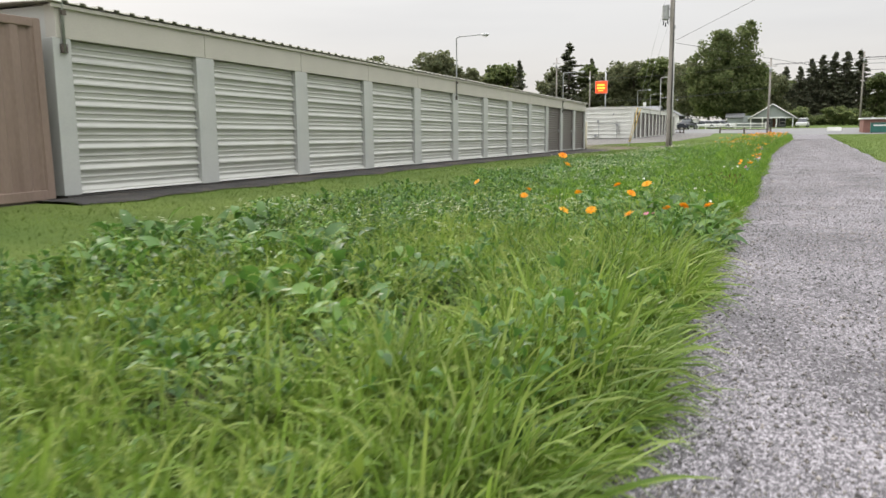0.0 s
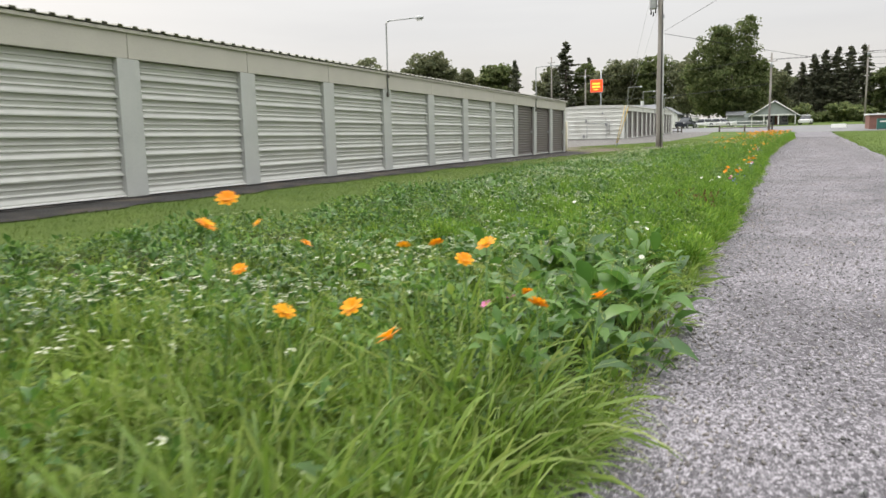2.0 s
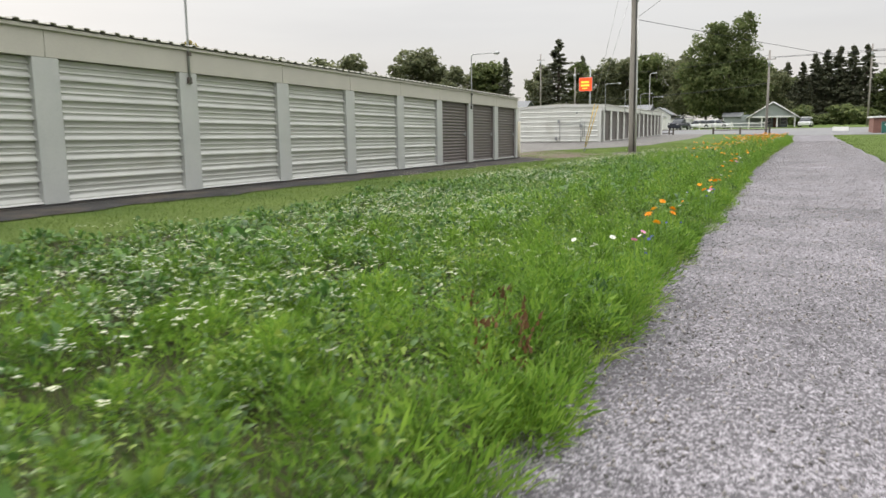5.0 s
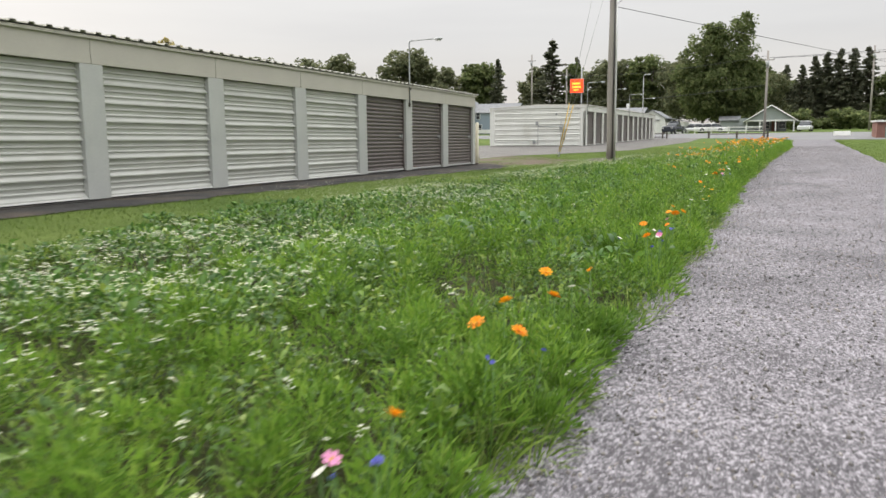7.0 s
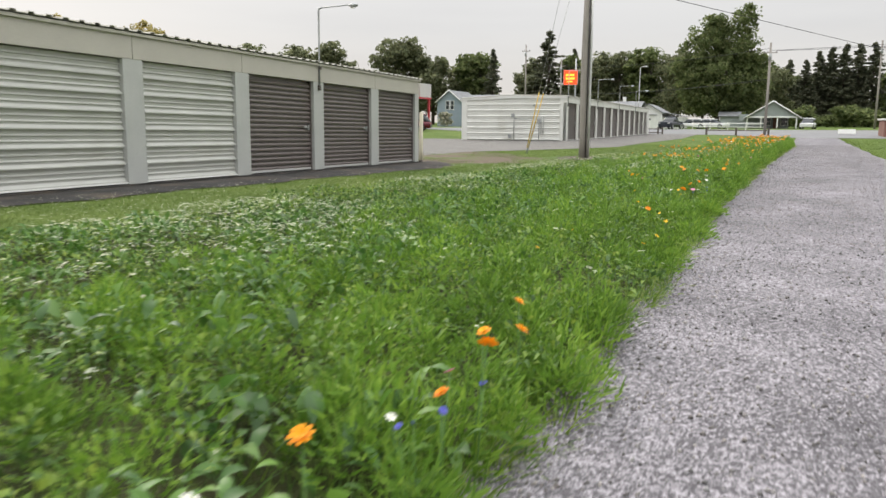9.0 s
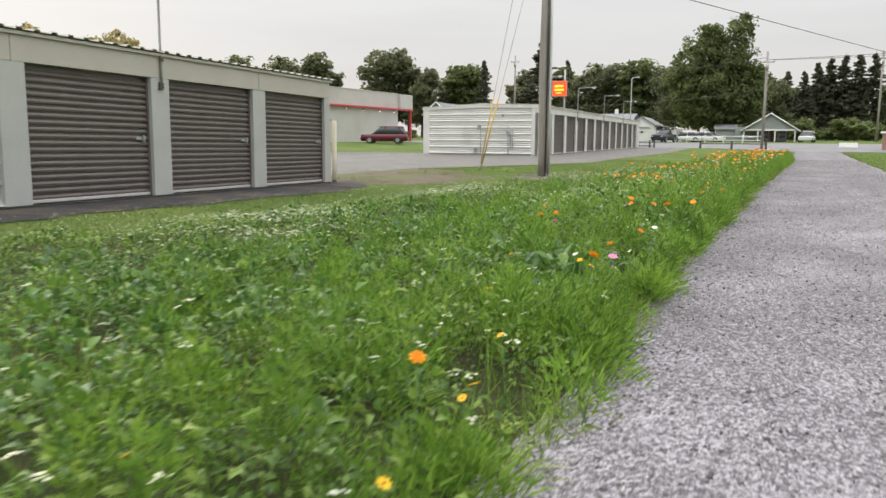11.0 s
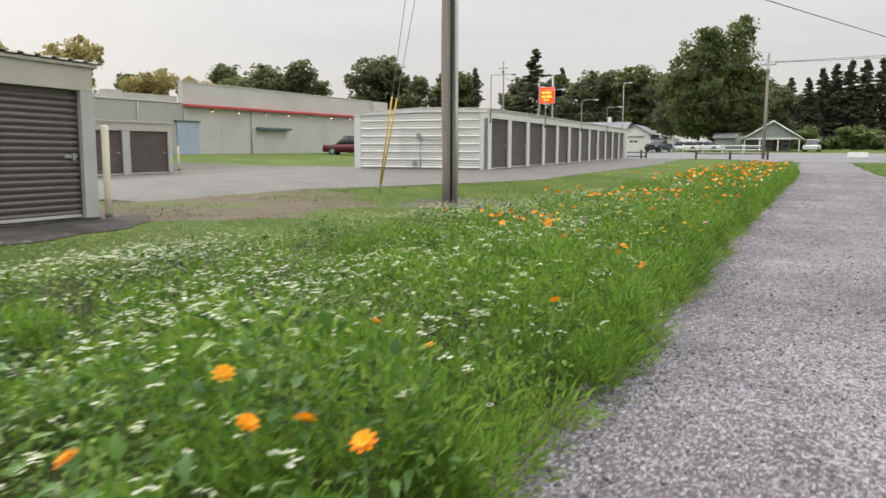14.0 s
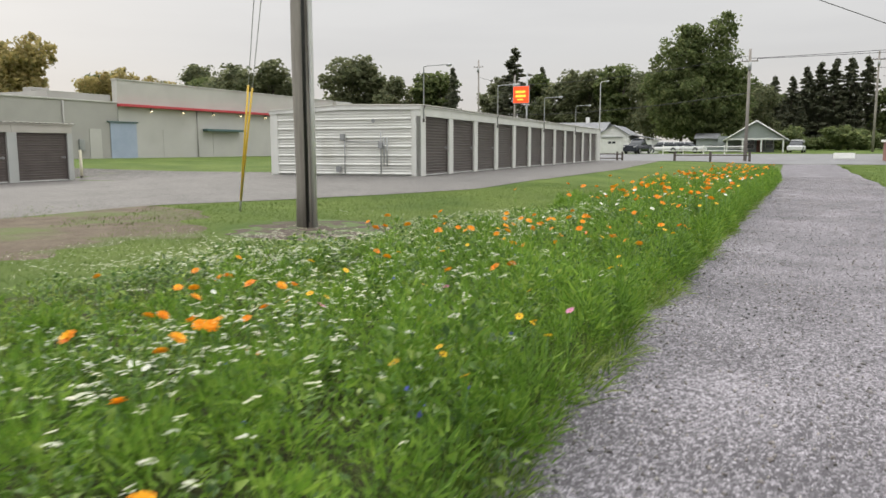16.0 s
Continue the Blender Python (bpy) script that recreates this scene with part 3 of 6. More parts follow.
def storage_building(m, name_label, bays, height, depth, door_bays, panel_top=2.13, near=True, end_siding=False, first=0.36, white=False, tail=0.0):
    """A long row of units: steel pillars, ribbed siding or roll-up doors between them, a fascia and a low ribbed metal roof."""
    pil, sid, fas = (M_WHITE_SIDING, M_WHITE_SIDING, M_WHITE_SIDING) if white else (M_PILLAR, M_SIDING, M_FASCIA)
    b = thing("storage_building", m, name_label, "storage building")
    L = bays * BAY + tail
    part("core_wall", box(-depth, -0.16, 0.02, L - 0.02, -0.02, height - 0.06), sid, b)
    part("plinth", box(-depth - 0.02, 0.05, -0.03, L + 0.03, -0.55, -0.015, 0.01), M_CONCRETE, b, "dark concrete plinth")
    pw = 0.46
    pil_me = box(-0.16, 0.03, -pw / 2, pw / 2, -0.012, panel_top + 0.0, 0.008)
    me = bpy.data.meshes.new("pillar")
    pil_me.to_mesh(me)
    pil_me.free()
    me.materials.append(pil)
    for i in range(bays + 1):
        y = i * BAY
        if i == 0 and not end_siding:
            part("pillar", box(-0.16, 0.03, -0.06, 0.24, -0.012, panel_top, 0.008), pil, b)
            continue
        if i == bays and not tail:
            part("pillar", box(-0.16, 0.03, y - 0.26, y + 0.02, -0.012, panel_top, 0.008), pil, b)
            continue
        if i == 0:
            y += pw / 2 - 0.06
        if i == bays:
            y -= pw / 2 - 0.06
        shared("pillar", me, b, Matrix.Translation((0, y, 0)))
    # fascia boards, one to a bay, with a narrow dark seam between
    fb = box(-0.16, 0.035, 0.006, BAY - 0.006, panel_top, height - 0.05, 0.006)
    fm = bpy.data.meshes.new("fascia_board")
    fb.to_mesh(fm)
    fb.free()
    fm.materials.append(fas)
    for i in range(bays):
        shared("fascia_board", fm, b, Matrix.Translation((0, i * BAY, 0)))
    if tail:
        part("end_panel", box(-0.16, 0.03, bays * BAY - 0.1, L, 0, height - 0.06, 0.006), sid, b)
    # siding panels
    prof = [(u - 0.075, v + 0.02) for u, v in siding_profile(panel_top - 0.03)]
    pb = extrude_profile(prof, "y", pw / 2 - 0.01, BAY - pw / 2 + 0.01)
    for f in pb.faces:
        f.normal_update()
    pm = bpy.data.meshes.new("siding_panel")
    pb.to_mesh(pm)
    pb.free()
    pm.materials.append(sid)
    tb = box(-0.10, 0.015, pw / 2 - 0.01, BAY - pw / 2 + 0.01, 0.0, 0.024, 0.004)
    tm = bpy.data.meshes.new("foot_trim")
    tb.to_mesh(tm)
    tb.free()
    tm.materials.append(M_WHITE)
    for i in range(bays):
        if i in door_bays:
            roll_up_door(b, i * BAY + pw / 2 - 0.01, BAY - pw + 0.02, panel_top - 0.01, near)
        else:
            shared("siding_panel", pm, b, Matrix.Translation((0, i * BAY, 0)))
            shared("foot_trim", tm, b, Matrix.Translation((0, i * BAY, 0)), "white foot trim")
    # roof: ribs across the building, so that the eave shows a stepped edge
    rp, y, k = [], -0.12, 0
    while y < L + 0.12:
        rp += [(y, 0.0), (y + 0.18, 0.0), (y + 0.20, 0.032), (y + 0.28, 0.032), (y + 0.30, 0.0)]
        y += 0.305
    rb = bmesh.new()
    mid = -depth * 0.5
    for x0, z0, x1, z1 in ((0.11, height - 0.03, mid, height + 0.05), (mid, height + 0.05, -depth - 0.1, height - 0.13 if white else height - 0.03)):
        cols = [(rb.verts.new((x0, u, z0 + v)), rb.verts.new((x1, u, z1 + v))) for u, v in rp]
        for (p, q), (r, s) in zip(cols, cols[1:]):
            rb.faces.new((p, q, s, r))
    roof = part("roof", rb, M_ROOF, b, "low ribbed metal roof")
    sol = roof.modifiers.new("thick", "SOLIDIFY")
    sol.thickness = 0.012
    part("eave_trim", box(0.036, 0.075, -0.08, L + 0.08, height - 0.10, height - 0.045, 0.006), fas, b)
    # roll-formed end wall
    if end_siding:
        prof = [(-(u) - 0.01, v + 0.05) for u, v in siding_profile(height - 0.22)]
        eb = extrude_profile(prof, "x", -depth + 0.30, -0.34)
        part("end_siding", eb, M_WHITE_SIDING, b, "off-white ribbed end siding")
        part("corner_post", box(-0.36, 0.034, -0.06, 0.10, -0.01, height - 0.05, 0.01), M_WHITE_SIDING, b)
        part("corner_post", box(-depth - 0.02, -depth + 0.31, -0.06, 0.10, -0.01, height - 0.16, 0.01), M_WHITE_SIDING, b)
        gb = bmesh.new()
        v = [gb.verts.new(p) for p in ((0.05, -0.09, height - 0.17), (0.05, -0.09, height - 0.03), (mid, -0.09, height + 0.05), (-depth - 0.05, -0.09, height - 0.13), (-depth - 0.05, -0.09, height - 0.24), (mid, -0.09, height - 0.13))]
        gb.faces.new((v[0], v[5], v[2], v[1]))
        gb.faces.new((v[5], v[4], v[3], v[2]))
        g = bmesh.ops.extrude_face_region(gb, geom=gb.faces[:])
        bmesh.ops.translate(gb, vec=(0, 0.06, 0), verts=[e for e in g["geom"] if isinstance(e, bmesh.types.BMVert)])
        bmesh.ops.recalc_face_normals(gb, faces=gb.faces[:])
        part("gable_trim", gb, M_WHITE, b)
    return b


SLOPE = -math.degrees(math.atan(0.0118))
B1 = pose(-9.8, 4.47, 0.03, SLOPE, 0, 0)
row_one = storage_building(B1, "long beige steel storage row with ribbed siding panels", 12, 2.62, 6.1, (9, 10, 11))
B2 = pose(-9.57, 61.42, -0.13)
row_two = storage_building(B2, "white storage row with brown roll-up doors", 12, 2.55, 6.3, range(12), 2.15, False, True, white=True, tail=1.3)
B3 = pose(-26.95, 62.1 - 12 * BAY, -0.52)
row_three = storage_building(B3, "beige storage row with brown roll-up doors", 12, 2.52, 6.1, range(12), 2.08, False)


def gooseneck_lamp(m, label):
    """A pipe mast on the eave with an arm out over the yard and a cobra head."""
    g = thing("gooseneck_lamp", m, label, "outdoor lamp", "lamps on the storage rows")
    part("mast", tube([(0.06, 0, -0.62), (0.06, 0, 0.2), (0.06, 0, 1.28), (0.08, 0, 1.33), (0.16, 0, 1.345)], 0.022), M_GALV, g)
    part("arm", tube([(0.15, 0, 1.345), (0.6, 0, 1.36), (0.95, 0, 1.375)], 0.018), M_GALV, g)
    hb = bmesh.new()
    bmesh.ops.create_uvsphere(hb, u_segments=10, v_segments=6, radius=0.1, matrix=Matrix.Translation((1.02, 0, 1.36)) @ Matrix.Diagonal((1.3, 0.8, 0.55, 1)))
    part("lamp_head", hb, M_GALV, g, "grey lamp head")
    part("lens", box(0.95, 1.08, -0.05, 0.05, 1.295, 1.31, 0.004), M_WHITE, g)
    part("bracket", box(0.036, 0.075, -0.05, 0.05, -0.62, -0.50, 0.005), M_DARKWOOD, g)
    part("bracket", box(0.076, 0.10, -0.04, 0.04, -0.12, -0.05, 0.005), M_DARKWOOD, g)
    return g


lamp0 = gooseneck_lamp(B1 @ Matrix.Translation((0, 0.10, 2.55)), "grey pipe lamp on the storage row eave")
for i in (5, 10):
    copy_thing(lamp0, B1 @ Matrix.Translation((0, i * BAY, 2.55)))
for i in (0.05, 3, 6, 9):
    copy_thing(lamp0, B2 @ Matrix.Translation((0, i * BAY, 2.56)))

# meters, conduits and a padlocked outlet on the white end wall
conduits = thing("electric_conduit", B2 @ Matrix.Translation((0, -0.07, 0)), "grey conduits with meter boxes on the white end wall", "conduit")
for x, z0, z1 in ((-3.05, 0.06, 1.5), (-1.55, 0.06, 1.6), (-1.42, 0.35, 1.4), (-1.30, 0.35, 1.4)):
    part("conduit_pipe", tube([(x, -0.03, z0), (x, -0.03, (z0 + z1) / 2), (x, -0.03, z1)], 0.02), M_GALV, conduits)
part("conduit_pipe", tube([(-3.05, -0.03, 1.25), (-2.3, -0.03, 1.22), (-1.6, -0.03, 1.25)], 0.018), M_GALV, conduits)
for x, z in ((-3.12, 1.32), (-1.55, 1.0), (-3.3, 0.12)):
    part("meter_box", box(x - 0.09, x + 0.09, -0.10, 0.0, z, z + 0.22, 0.01), M_GALV, conduits, "grey meter box")
part("vent_cap", tube([(-1.85, -0.05, 2.0), (-1.85, -0.02, 2.0)], 0.07, 12), M_GALV, conduits)


# ---- brown container beside the first row ----
def container():
    m = pose(-9.72, -1.85, 0.0)
    c = thing("shipping_container", m, "brown ribbed steel shipping container on the grass", "container")
    L, D, Hh = 6.06, 2.44, 2.36
    ring = []
    y = 0.06
    while y < L - 0.06:
        ring += [(-0.035, y), (-0.035, y + 0.11), (0.0, y + 0.15), (0.0, y + 0.26)]
        y += 0.30
    part("side_wall", extrude_profile(ring, "z", 0.12, Hh - 0.1), M_BROWN, c)
    part("body", box(-D, -0.05, 0.05, L - 0.05, 0.10, Hh - 0.02), M_BROWN, c)
    part("top_rail", box(-0.10, 0.012, 0, L, Hh - 0.11, Hh, 0.01), M_BROWN, c)
    part("bottom_rail", box(-0.10, 0.012, 0, L, 0.0, 0.13, 0.01), M_BROWN, c)
    for yy in (0, L - 0.12):
        part("corner_post", box(-0.14, 0.016, yy, yy + 0.12, 0.0, Hh + 0.005, 0.012), M_BROWN, c)
    part("skid", box(-D + 0.1, -0.02, 0.2, L - 0.2, -0.30, 0.002), M_DARKWOOD, c, "dark timber skids under the container")


container()


# ---- poles, guys, bollards ----
def bollard(x, y, h, lean, label):
    z = land1(x, y)
    b = thing("bollard", pose(x, y, z, 0, lean, 0), label, "bollard", "guard posts at row ends")
    part("post", tube([(0, 0, -0.1), (0, 0, 0.4), (0, 0, h)], 0.062, 14), M_BOLLARD, b)
    cb = bmesh.new()
    bmesh.ops.create_uvsphere(cb, u_segments=14, v_segments=6, radius=0.062, matrix=Matrix.Translation((0, 0, h)) @ Matrix.Diagonal((1, 1, 0.35, 1)))
    part("cap", cb, M_BOLLARD, b)
    part("stain", tube([(0, 0, 0.0), (0, 0, 0.09)], 0.065, 14), M_DARKWOOD, b, "rusted foot")


bollard(-9.78, 41.30, 1.62, 0.6, "faded cream guard post at the row's corner")
bollard(-26.8, 62.4, 1.25, -0.5, "faded cream guard post beside the gravel yard")


def utility_pole():
    x, y = -5.64, 47.15
    z = land1(x, y)
    p = thing("utility_pole", pose(x, y, z), "weathered grey wooden utility pole with conduit", "utility pole")
    part("pole", tube([(0.02 * math.sin(k * 1.3), 0.015 * math.sin(k * 2.1), -0.3 + k * 1.05) for k in range(12)], 0.172, 18, 0.135), M_POLE, p)
    part("conduit", tube([(0.205, -0.05, -0.05), (0.20, -0.05, 2.0), (0.19, -0.05, 4.5), (0.18, -0.05, 7.0)], 0.042, 10), M_BAR, p, "pale plastic conduit")
    part("ground_wire", tube([(0.13, -0.12, 0.1), (0.125, -0.118, 4), (0.115, -0.11, 9)], 0.012, 5), M_BLACK, p)
    part("cable", tube([(0.12, -0.15, 0.0), (0.115, -0.145, 4.0), (0.10, -0.13, 8.0)], 0.022, 6), M_BLACK, p)
    tb = tube([(-0.42, -0.02, 7.85), (-0.42, -0.02, 7.9), (-0.42, -0.02, 8.7), (-0.42, -0.02, 8.75)], 0.21, 16)
    part("transformer", tb, M_GALV, p, "grey transformer can")
    for k, (bx, bz) in enumerate(((-0.55, 7.55), (-0.42, 7.45), (-0.30, 7.62))):
        part("insulator", tube([(bx, -0.05, bz), (bx + 0.03, -0.05, bz + 0.12), (bx, -0.05, bz + 0.25)], 0.045, 8, 0.03), M_BLACK, p)
    part("bracket", box(-0.40, 0.02, -0.05, 0.05, 7.95, 8.05, 0.01), M_GALV, p)
    part("bracket", box(-0.40, 0.02, -0.05, 0.05, 8.45, 8.55, 0.01), M_GALV, p)
    part("bolt_plate", box(0.13, 0.20, -0.06, 0.06, 7.3, 7.5, 0.01), M_GALV, p)
    part("crossarm", box(-0.9, 0.9, -0.06, 0.06, 10.2, 10.32, 0.01), M_POLE, p)
    return Vector((x, y, z))


P1 = utility_pole()


def guy_wire(anchor, top, label):
    a, t = Vector(anchor), Vector(top)
    a.z = land1(a.x, a.y)
    g = thing("guy_wire", Matrix.Translation(a), label, "guy wire", "pole guys")
    d = t - a
    part("strand", tube([(0, 0, -0.05), d * 0.5, d], 0.008, 5), M_GALV, g)
    u = d.normalized()
    part("guard", tube([u * 0.25, u * 1.4, u * 2.6], 0.021, 8), M_YELLOW, g, "yellow plastic guy guard")
    part("anchor_eye", tube([(0, 0, -0.05), u * 0.26], 0.016, 6), M_GALV, g)


guy_wire((-8.44, 49.15, 0), (P1.x + 0.0, P1.y, 10.6), "steel pole guy with yellow plastic guard")
guy_wire((-8.37, 49.05, 0), (P1.x, P1.y, 7.9), "steel pole guy with yellow plastic guard, lower one")


def far_pole(x, y, h, r, label):
    z = land1(x, y)
    p = thing("utility_pole", pose(x, y, z), label, "utility pole", "street poles")
    part("pole", tube([(0, 0, -0.3), (0.02, 0, h * 0.5), (0, 0, h)], r, 12, r * 0.7), M_POLE, p)
    part("crossarm", box(-0.75, 0.75, -0.05, 0.05, h - 1.15, h - 1.05, 0.01), M_POLE, p)
    tb = tube([(0.0, -0.26, h - 1.9), (0.0, -0.26, h - 1.2)], 0.17, 12)
    part("transformer", tb, M_GALV, p)
    for bx in (-0.65, -0.25, 0.65):
        part("insulator", tube([(bx, 0, h - 1.06), (bx, 0, h - 0.9)], 0.035, 6), M_BLACK, p)
    return Vector((x, y, z + h))


P2 = far_pole(1.72, 113.0, 10.3, 0.17, "weathered wooden street pole beyond the path")
P3 = far_pole(17.6, 150.0, 13.0, 0.17, "weathered wooden street pole with crossarm")
P4 = far_pole(-37.2, 150.0, 14.2, 0.16, "tall wooden street pole beside the trees")
P5 = far_pole(-28.5, 140.0, 10.8, 0.16, "weathered wooden street pole beside the lit sign")


def wire(a, b, sag, r, label):
    a, b = Vector(a), Vector(b)
    pts = [a.lerp(b, k / 16) - Vector((0, 0, sag * 4 * (k / 16) * (1 - k / 16))) for k in range(17)]
    w = thing("overhead_wire", Matrix.Translation(a), label, "wire", "overhead wires")
    part("strand", tube([p - a for p in pts], r, 5), M_BLACK, w)


wire((P1.x + 0.2, P1.y, P1.z + 6.58), (8.0, 10.0, 7.5), 0.15, 0.010, "dark service wire from pole across the path")
wire((P1.x + 0.2, P1.y, P1.z + 6.45), (45.0, 140.0, 3.4), 0.2, 0.014, "dark service wire running on across the street")
wire((P2.x, P2.y, P2.z - 0.85), (60, 122, 13.0), 0.5, 0.022, "dark overhead street wire strand")
wire((P2.x + 0.6, P2.y, P2.z - 0.9), (60, 124, 12.4), 0.5, 0.022, "dark overhead street wire strand")
wire((P5.x, P5.y, 5.6), (P2.x, P2.y, P2.z - 4.0), 0.5, 0.03, "dark low street wire")
wire((P5.x, P5.y, 10.0), (P4.x, P4.y, 12.0), 0.3, 0.03, "dark overhead street wire strand")
for k in range(3):
    wire((P3.x - 0.6 + 0.6 * k, P3.y, P3.z - 1.0 - 1.1 * k), (70, 152, 13.6 - 1.1 * k), 0.4, 0.03, "dark overhead street wire strand")
wire((P5.x, P5.y, 9.8), (P2.x, P2.y, P2.z - 0.6), 0.6, 0.02, "dark overhead street wire strand")


def street_lamp(x, y, h):
    z = land1(x, y)
    s = thing("street_lamp", pose(x, y, z), "thin pale steel street lamp beyond the driveway", "street lamp")
    part("mast", tube([(0, 0, -0.1), (0, 0, h * 0.6), (0, 0, h - 0.2), (0.12, 0, h)], 0.07, 8, 0.045), M_BAR, s)
    part("arm", tube([(0.1, 0, h), (0.7, 0, h + 0.05)], 0.04, 8), M_BAR, s)
    part("lamp_head", box(0.6, 1.0, -0.09, 0.09, h - 0.02, h + 0.12, 0.03), M_BAR, s)


street_lamp(-14.5, 128, 8.6)


def lit_sign():
    x, y = -24.25, 128.3
    z = land1(x, y)
    s = thing("lit_sign", pose(x, y, z, 0, 0, -4), "glowing orange-red sign box on a steel pole", "sign")
    part("pole", tube([(0.65, 0.1, -0.1), (0.65, 0.1, 4), (0.65, 0.1, 10.0)], 0.11, 10), M_GALV, s)
    part("cabinet", box(-1.06, 1.06, -0.22, 0.0, 6.3, 8.42, 0.03), M_GALV, s)
    part("face", box(-1.0, 1.0, -0.235, -0.221, 6.36, 8.36), M_SIGN, s, "glowing orange-red face")
    for x0, x1, z0, z1 in ((-0.72, 0.55, 7.55, 7.85), (-0.72, 0.62, 7.05, 7.35), (-0.5, 0.3, 6.68, 6.85)):
        part("bar", box(x0, x1, -0.245, -0.236, z0, z1), M_SIGN_BAR, s, "yellow lettering bars")


lit_sign()


# ---- shop across the yard ----
def shop():
    ang = math.degrees(math.atan2(2.1, 31.5))
    s = thing("shop_building", pose(-41.4, 79.7, 0.05, 0, 0, -ang), "long grey stucco shop with a red band and wall lights", "shop")
    L, T = 28.5, 5.85
    part("wall", box(-0.5, 0, 0.05, L, -0.6, T), M_STUCCO, s)
    part("rear_wall", box(-24, -0.52, 0.05, L, -0.6, 4.1), M_STUCCO, s)
    part("parapet_cap", box(-0.56, 0.06, -0.02, L + 0.06, T, T + 0.08, 0.015), M_STUCCO, s)
    part("low_wing", box(-22, -0.02, -42, 0.0, -0.6, 4.15), M_STUCCO_LOW, s, "taupe lower wing")
    part("wing_cap", box(-22.1, 0.05, -42.1, -0.01, 4.15, 4.25, 0.015), M_STUCCO, s)
    part("wing_upper", box(-22, -0.6, -5.2, -0.03, 4.26, 4.75), M_STUCCO_LOW, s)
    part("red_band", box(0.0, 0.42, 0.0, L + 3.2, 3.92, 4.12, 0.02), M_RED, s, "red metal canopy band")
    part("canopy", box(-9, 0.40, L + 0.0, L + 3.1, 4.13, T, 0.02), M_STUCCO, s)
    part("canopy_post", box(0.05, 0.30, L + 2.75, L + 3.0, -0.5, 3.92, 0.01), M_RED, s, "red canopy post")
    part("entrance", box(-4.0, -0.03, L + 0.005, L + 0.03, 0.3, 3.4), M_GLASS, s, "glazed entrance")
    part("recess_wall", box(-3.2, -3.0, L + 0.04, L + 3.1, -0.5, 4.1), M_BRICK, s, "dark red entrance recess")
    for y0, y1, z0, z1 in ((0.5, 1.1, 2.5, 3.3), (1.3, 2.0, 2.5, 3.3), (2.1, 2.6, 1.6, 3.3)):
        part("lit_panel", box(-2.995, -2.95, L + y0, L + y1, z0, z1, 0.01), M_WINDOW_GLOW, s, "warmly lit yellow panel")
    part("loading_door", box(0.005, 0.05, -0.75, 1.65, 0.05, 2.75, 0.01), M_BLUEDOOR, s, "pale blue-grey loading door")
    part("door_hood", box(0.0, 0.16, -1.0, 1.75, 2.76, 2.84, 0.01), M_TEAL, s)
    part("service_door", box(-0.01, 0.03, -2.55, -1.55, 0.1, 2.25, 0.01), M_STUCCO, s, "grey steel service door")
    part("awning", box(0.02, 0.55, 8.7, 13.3, 2.30, 2.50, 0.02), M_TEAL, s, "dark teal awning rail")
    part("panel_door", box(0.005, 0.03, 9.9, 11.6, 0.05, 2.3, 0.005), M_STUCCO, s)
    part("panel_door", box(0.005, 0.03, 4.3, 7.3, 0.05, 2.3, 0.005), M_STUCCO, s)
    part("downpipe", tube([(0.07, 8.05, -0.2), (0.07, 8.05, 2), (0.07, 8.05, 3.9)], 0.05, 8), M_STUCCO_LOW, s)
    part("downpipe", tube([(0.07, -4.6, -0.2), (0.07, -4.6, 2), (0.07, -4.6, 4.1)], 0.06, 8), M_STUCCO_LOW, s)
    part("meter_box", box(0.0, 0.16, -3.5, -3.1, 0.7, 1.5, 0.02), M_GALV, s)
    for k, yy in enumerate((3.2, 6.5, 10.0, 13.5, 17.0, 20.5, 24.0, 27.5)):
        lb = box(0.02, 0.16, yy - 0.10, yy + 0.10, 3.70, 3.915, 0.02)
        w = part("wall_light", lb, M_GALV, s, "wall light under the red band")
        part("lens", box(0.04, 0.14, yy - 0.07, yy + 0.07, 3.685, 3.697), M_LAMP_GLOW, w, "warm glowing lens")
    for x0, yy, h in ((-3.5, -3.5, 0.7), (-5.0, -8.6, 0.9), (-4.2, -10.5, 0.5)):
        part("roof_unit", box(x0 - 0.9, x0, yy - 0.7, yy + 0.7, 4.25, 4.25 + h + 0.2, 0.04), M_STUCCO_LOW, s, "rooftop ventilation unit")


shop()


# ---- cars ----
def wheel(parent, x, y, r):
    tb = bmesh.new()
    bmesh.ops.create_cone(tb, cap_ends=True, segments=20, radius1=r, radius2=r, depth=0.22, matrix=Matrix.Translation((x, y, r)) @ Matrix.Rotation(radians(90), 4, "X"))
    bmesh.ops.bevel(tb, geom=[e for e in tb.edges if len(e.link_faces) == 2 and e.calc_face_angle(0) > 1.0], offset=0.03, segments=2, affect="EDGES")
    w = part("wheel", tb, M_BLACK, parent, "black tyre")
    rb = bmesh.new()
    bmesh.ops.create_cone(rb, cap_ends=True, segments=16, radius1=r * 0.62, radius2=r * 0.55, depth=0.24, matrix=Matrix.Translation((x, y, r)) @ Matrix.Rotation(radians(90), 4, "X"))
    part("rim", rb, M_GALV, w, "grey alloy rim")


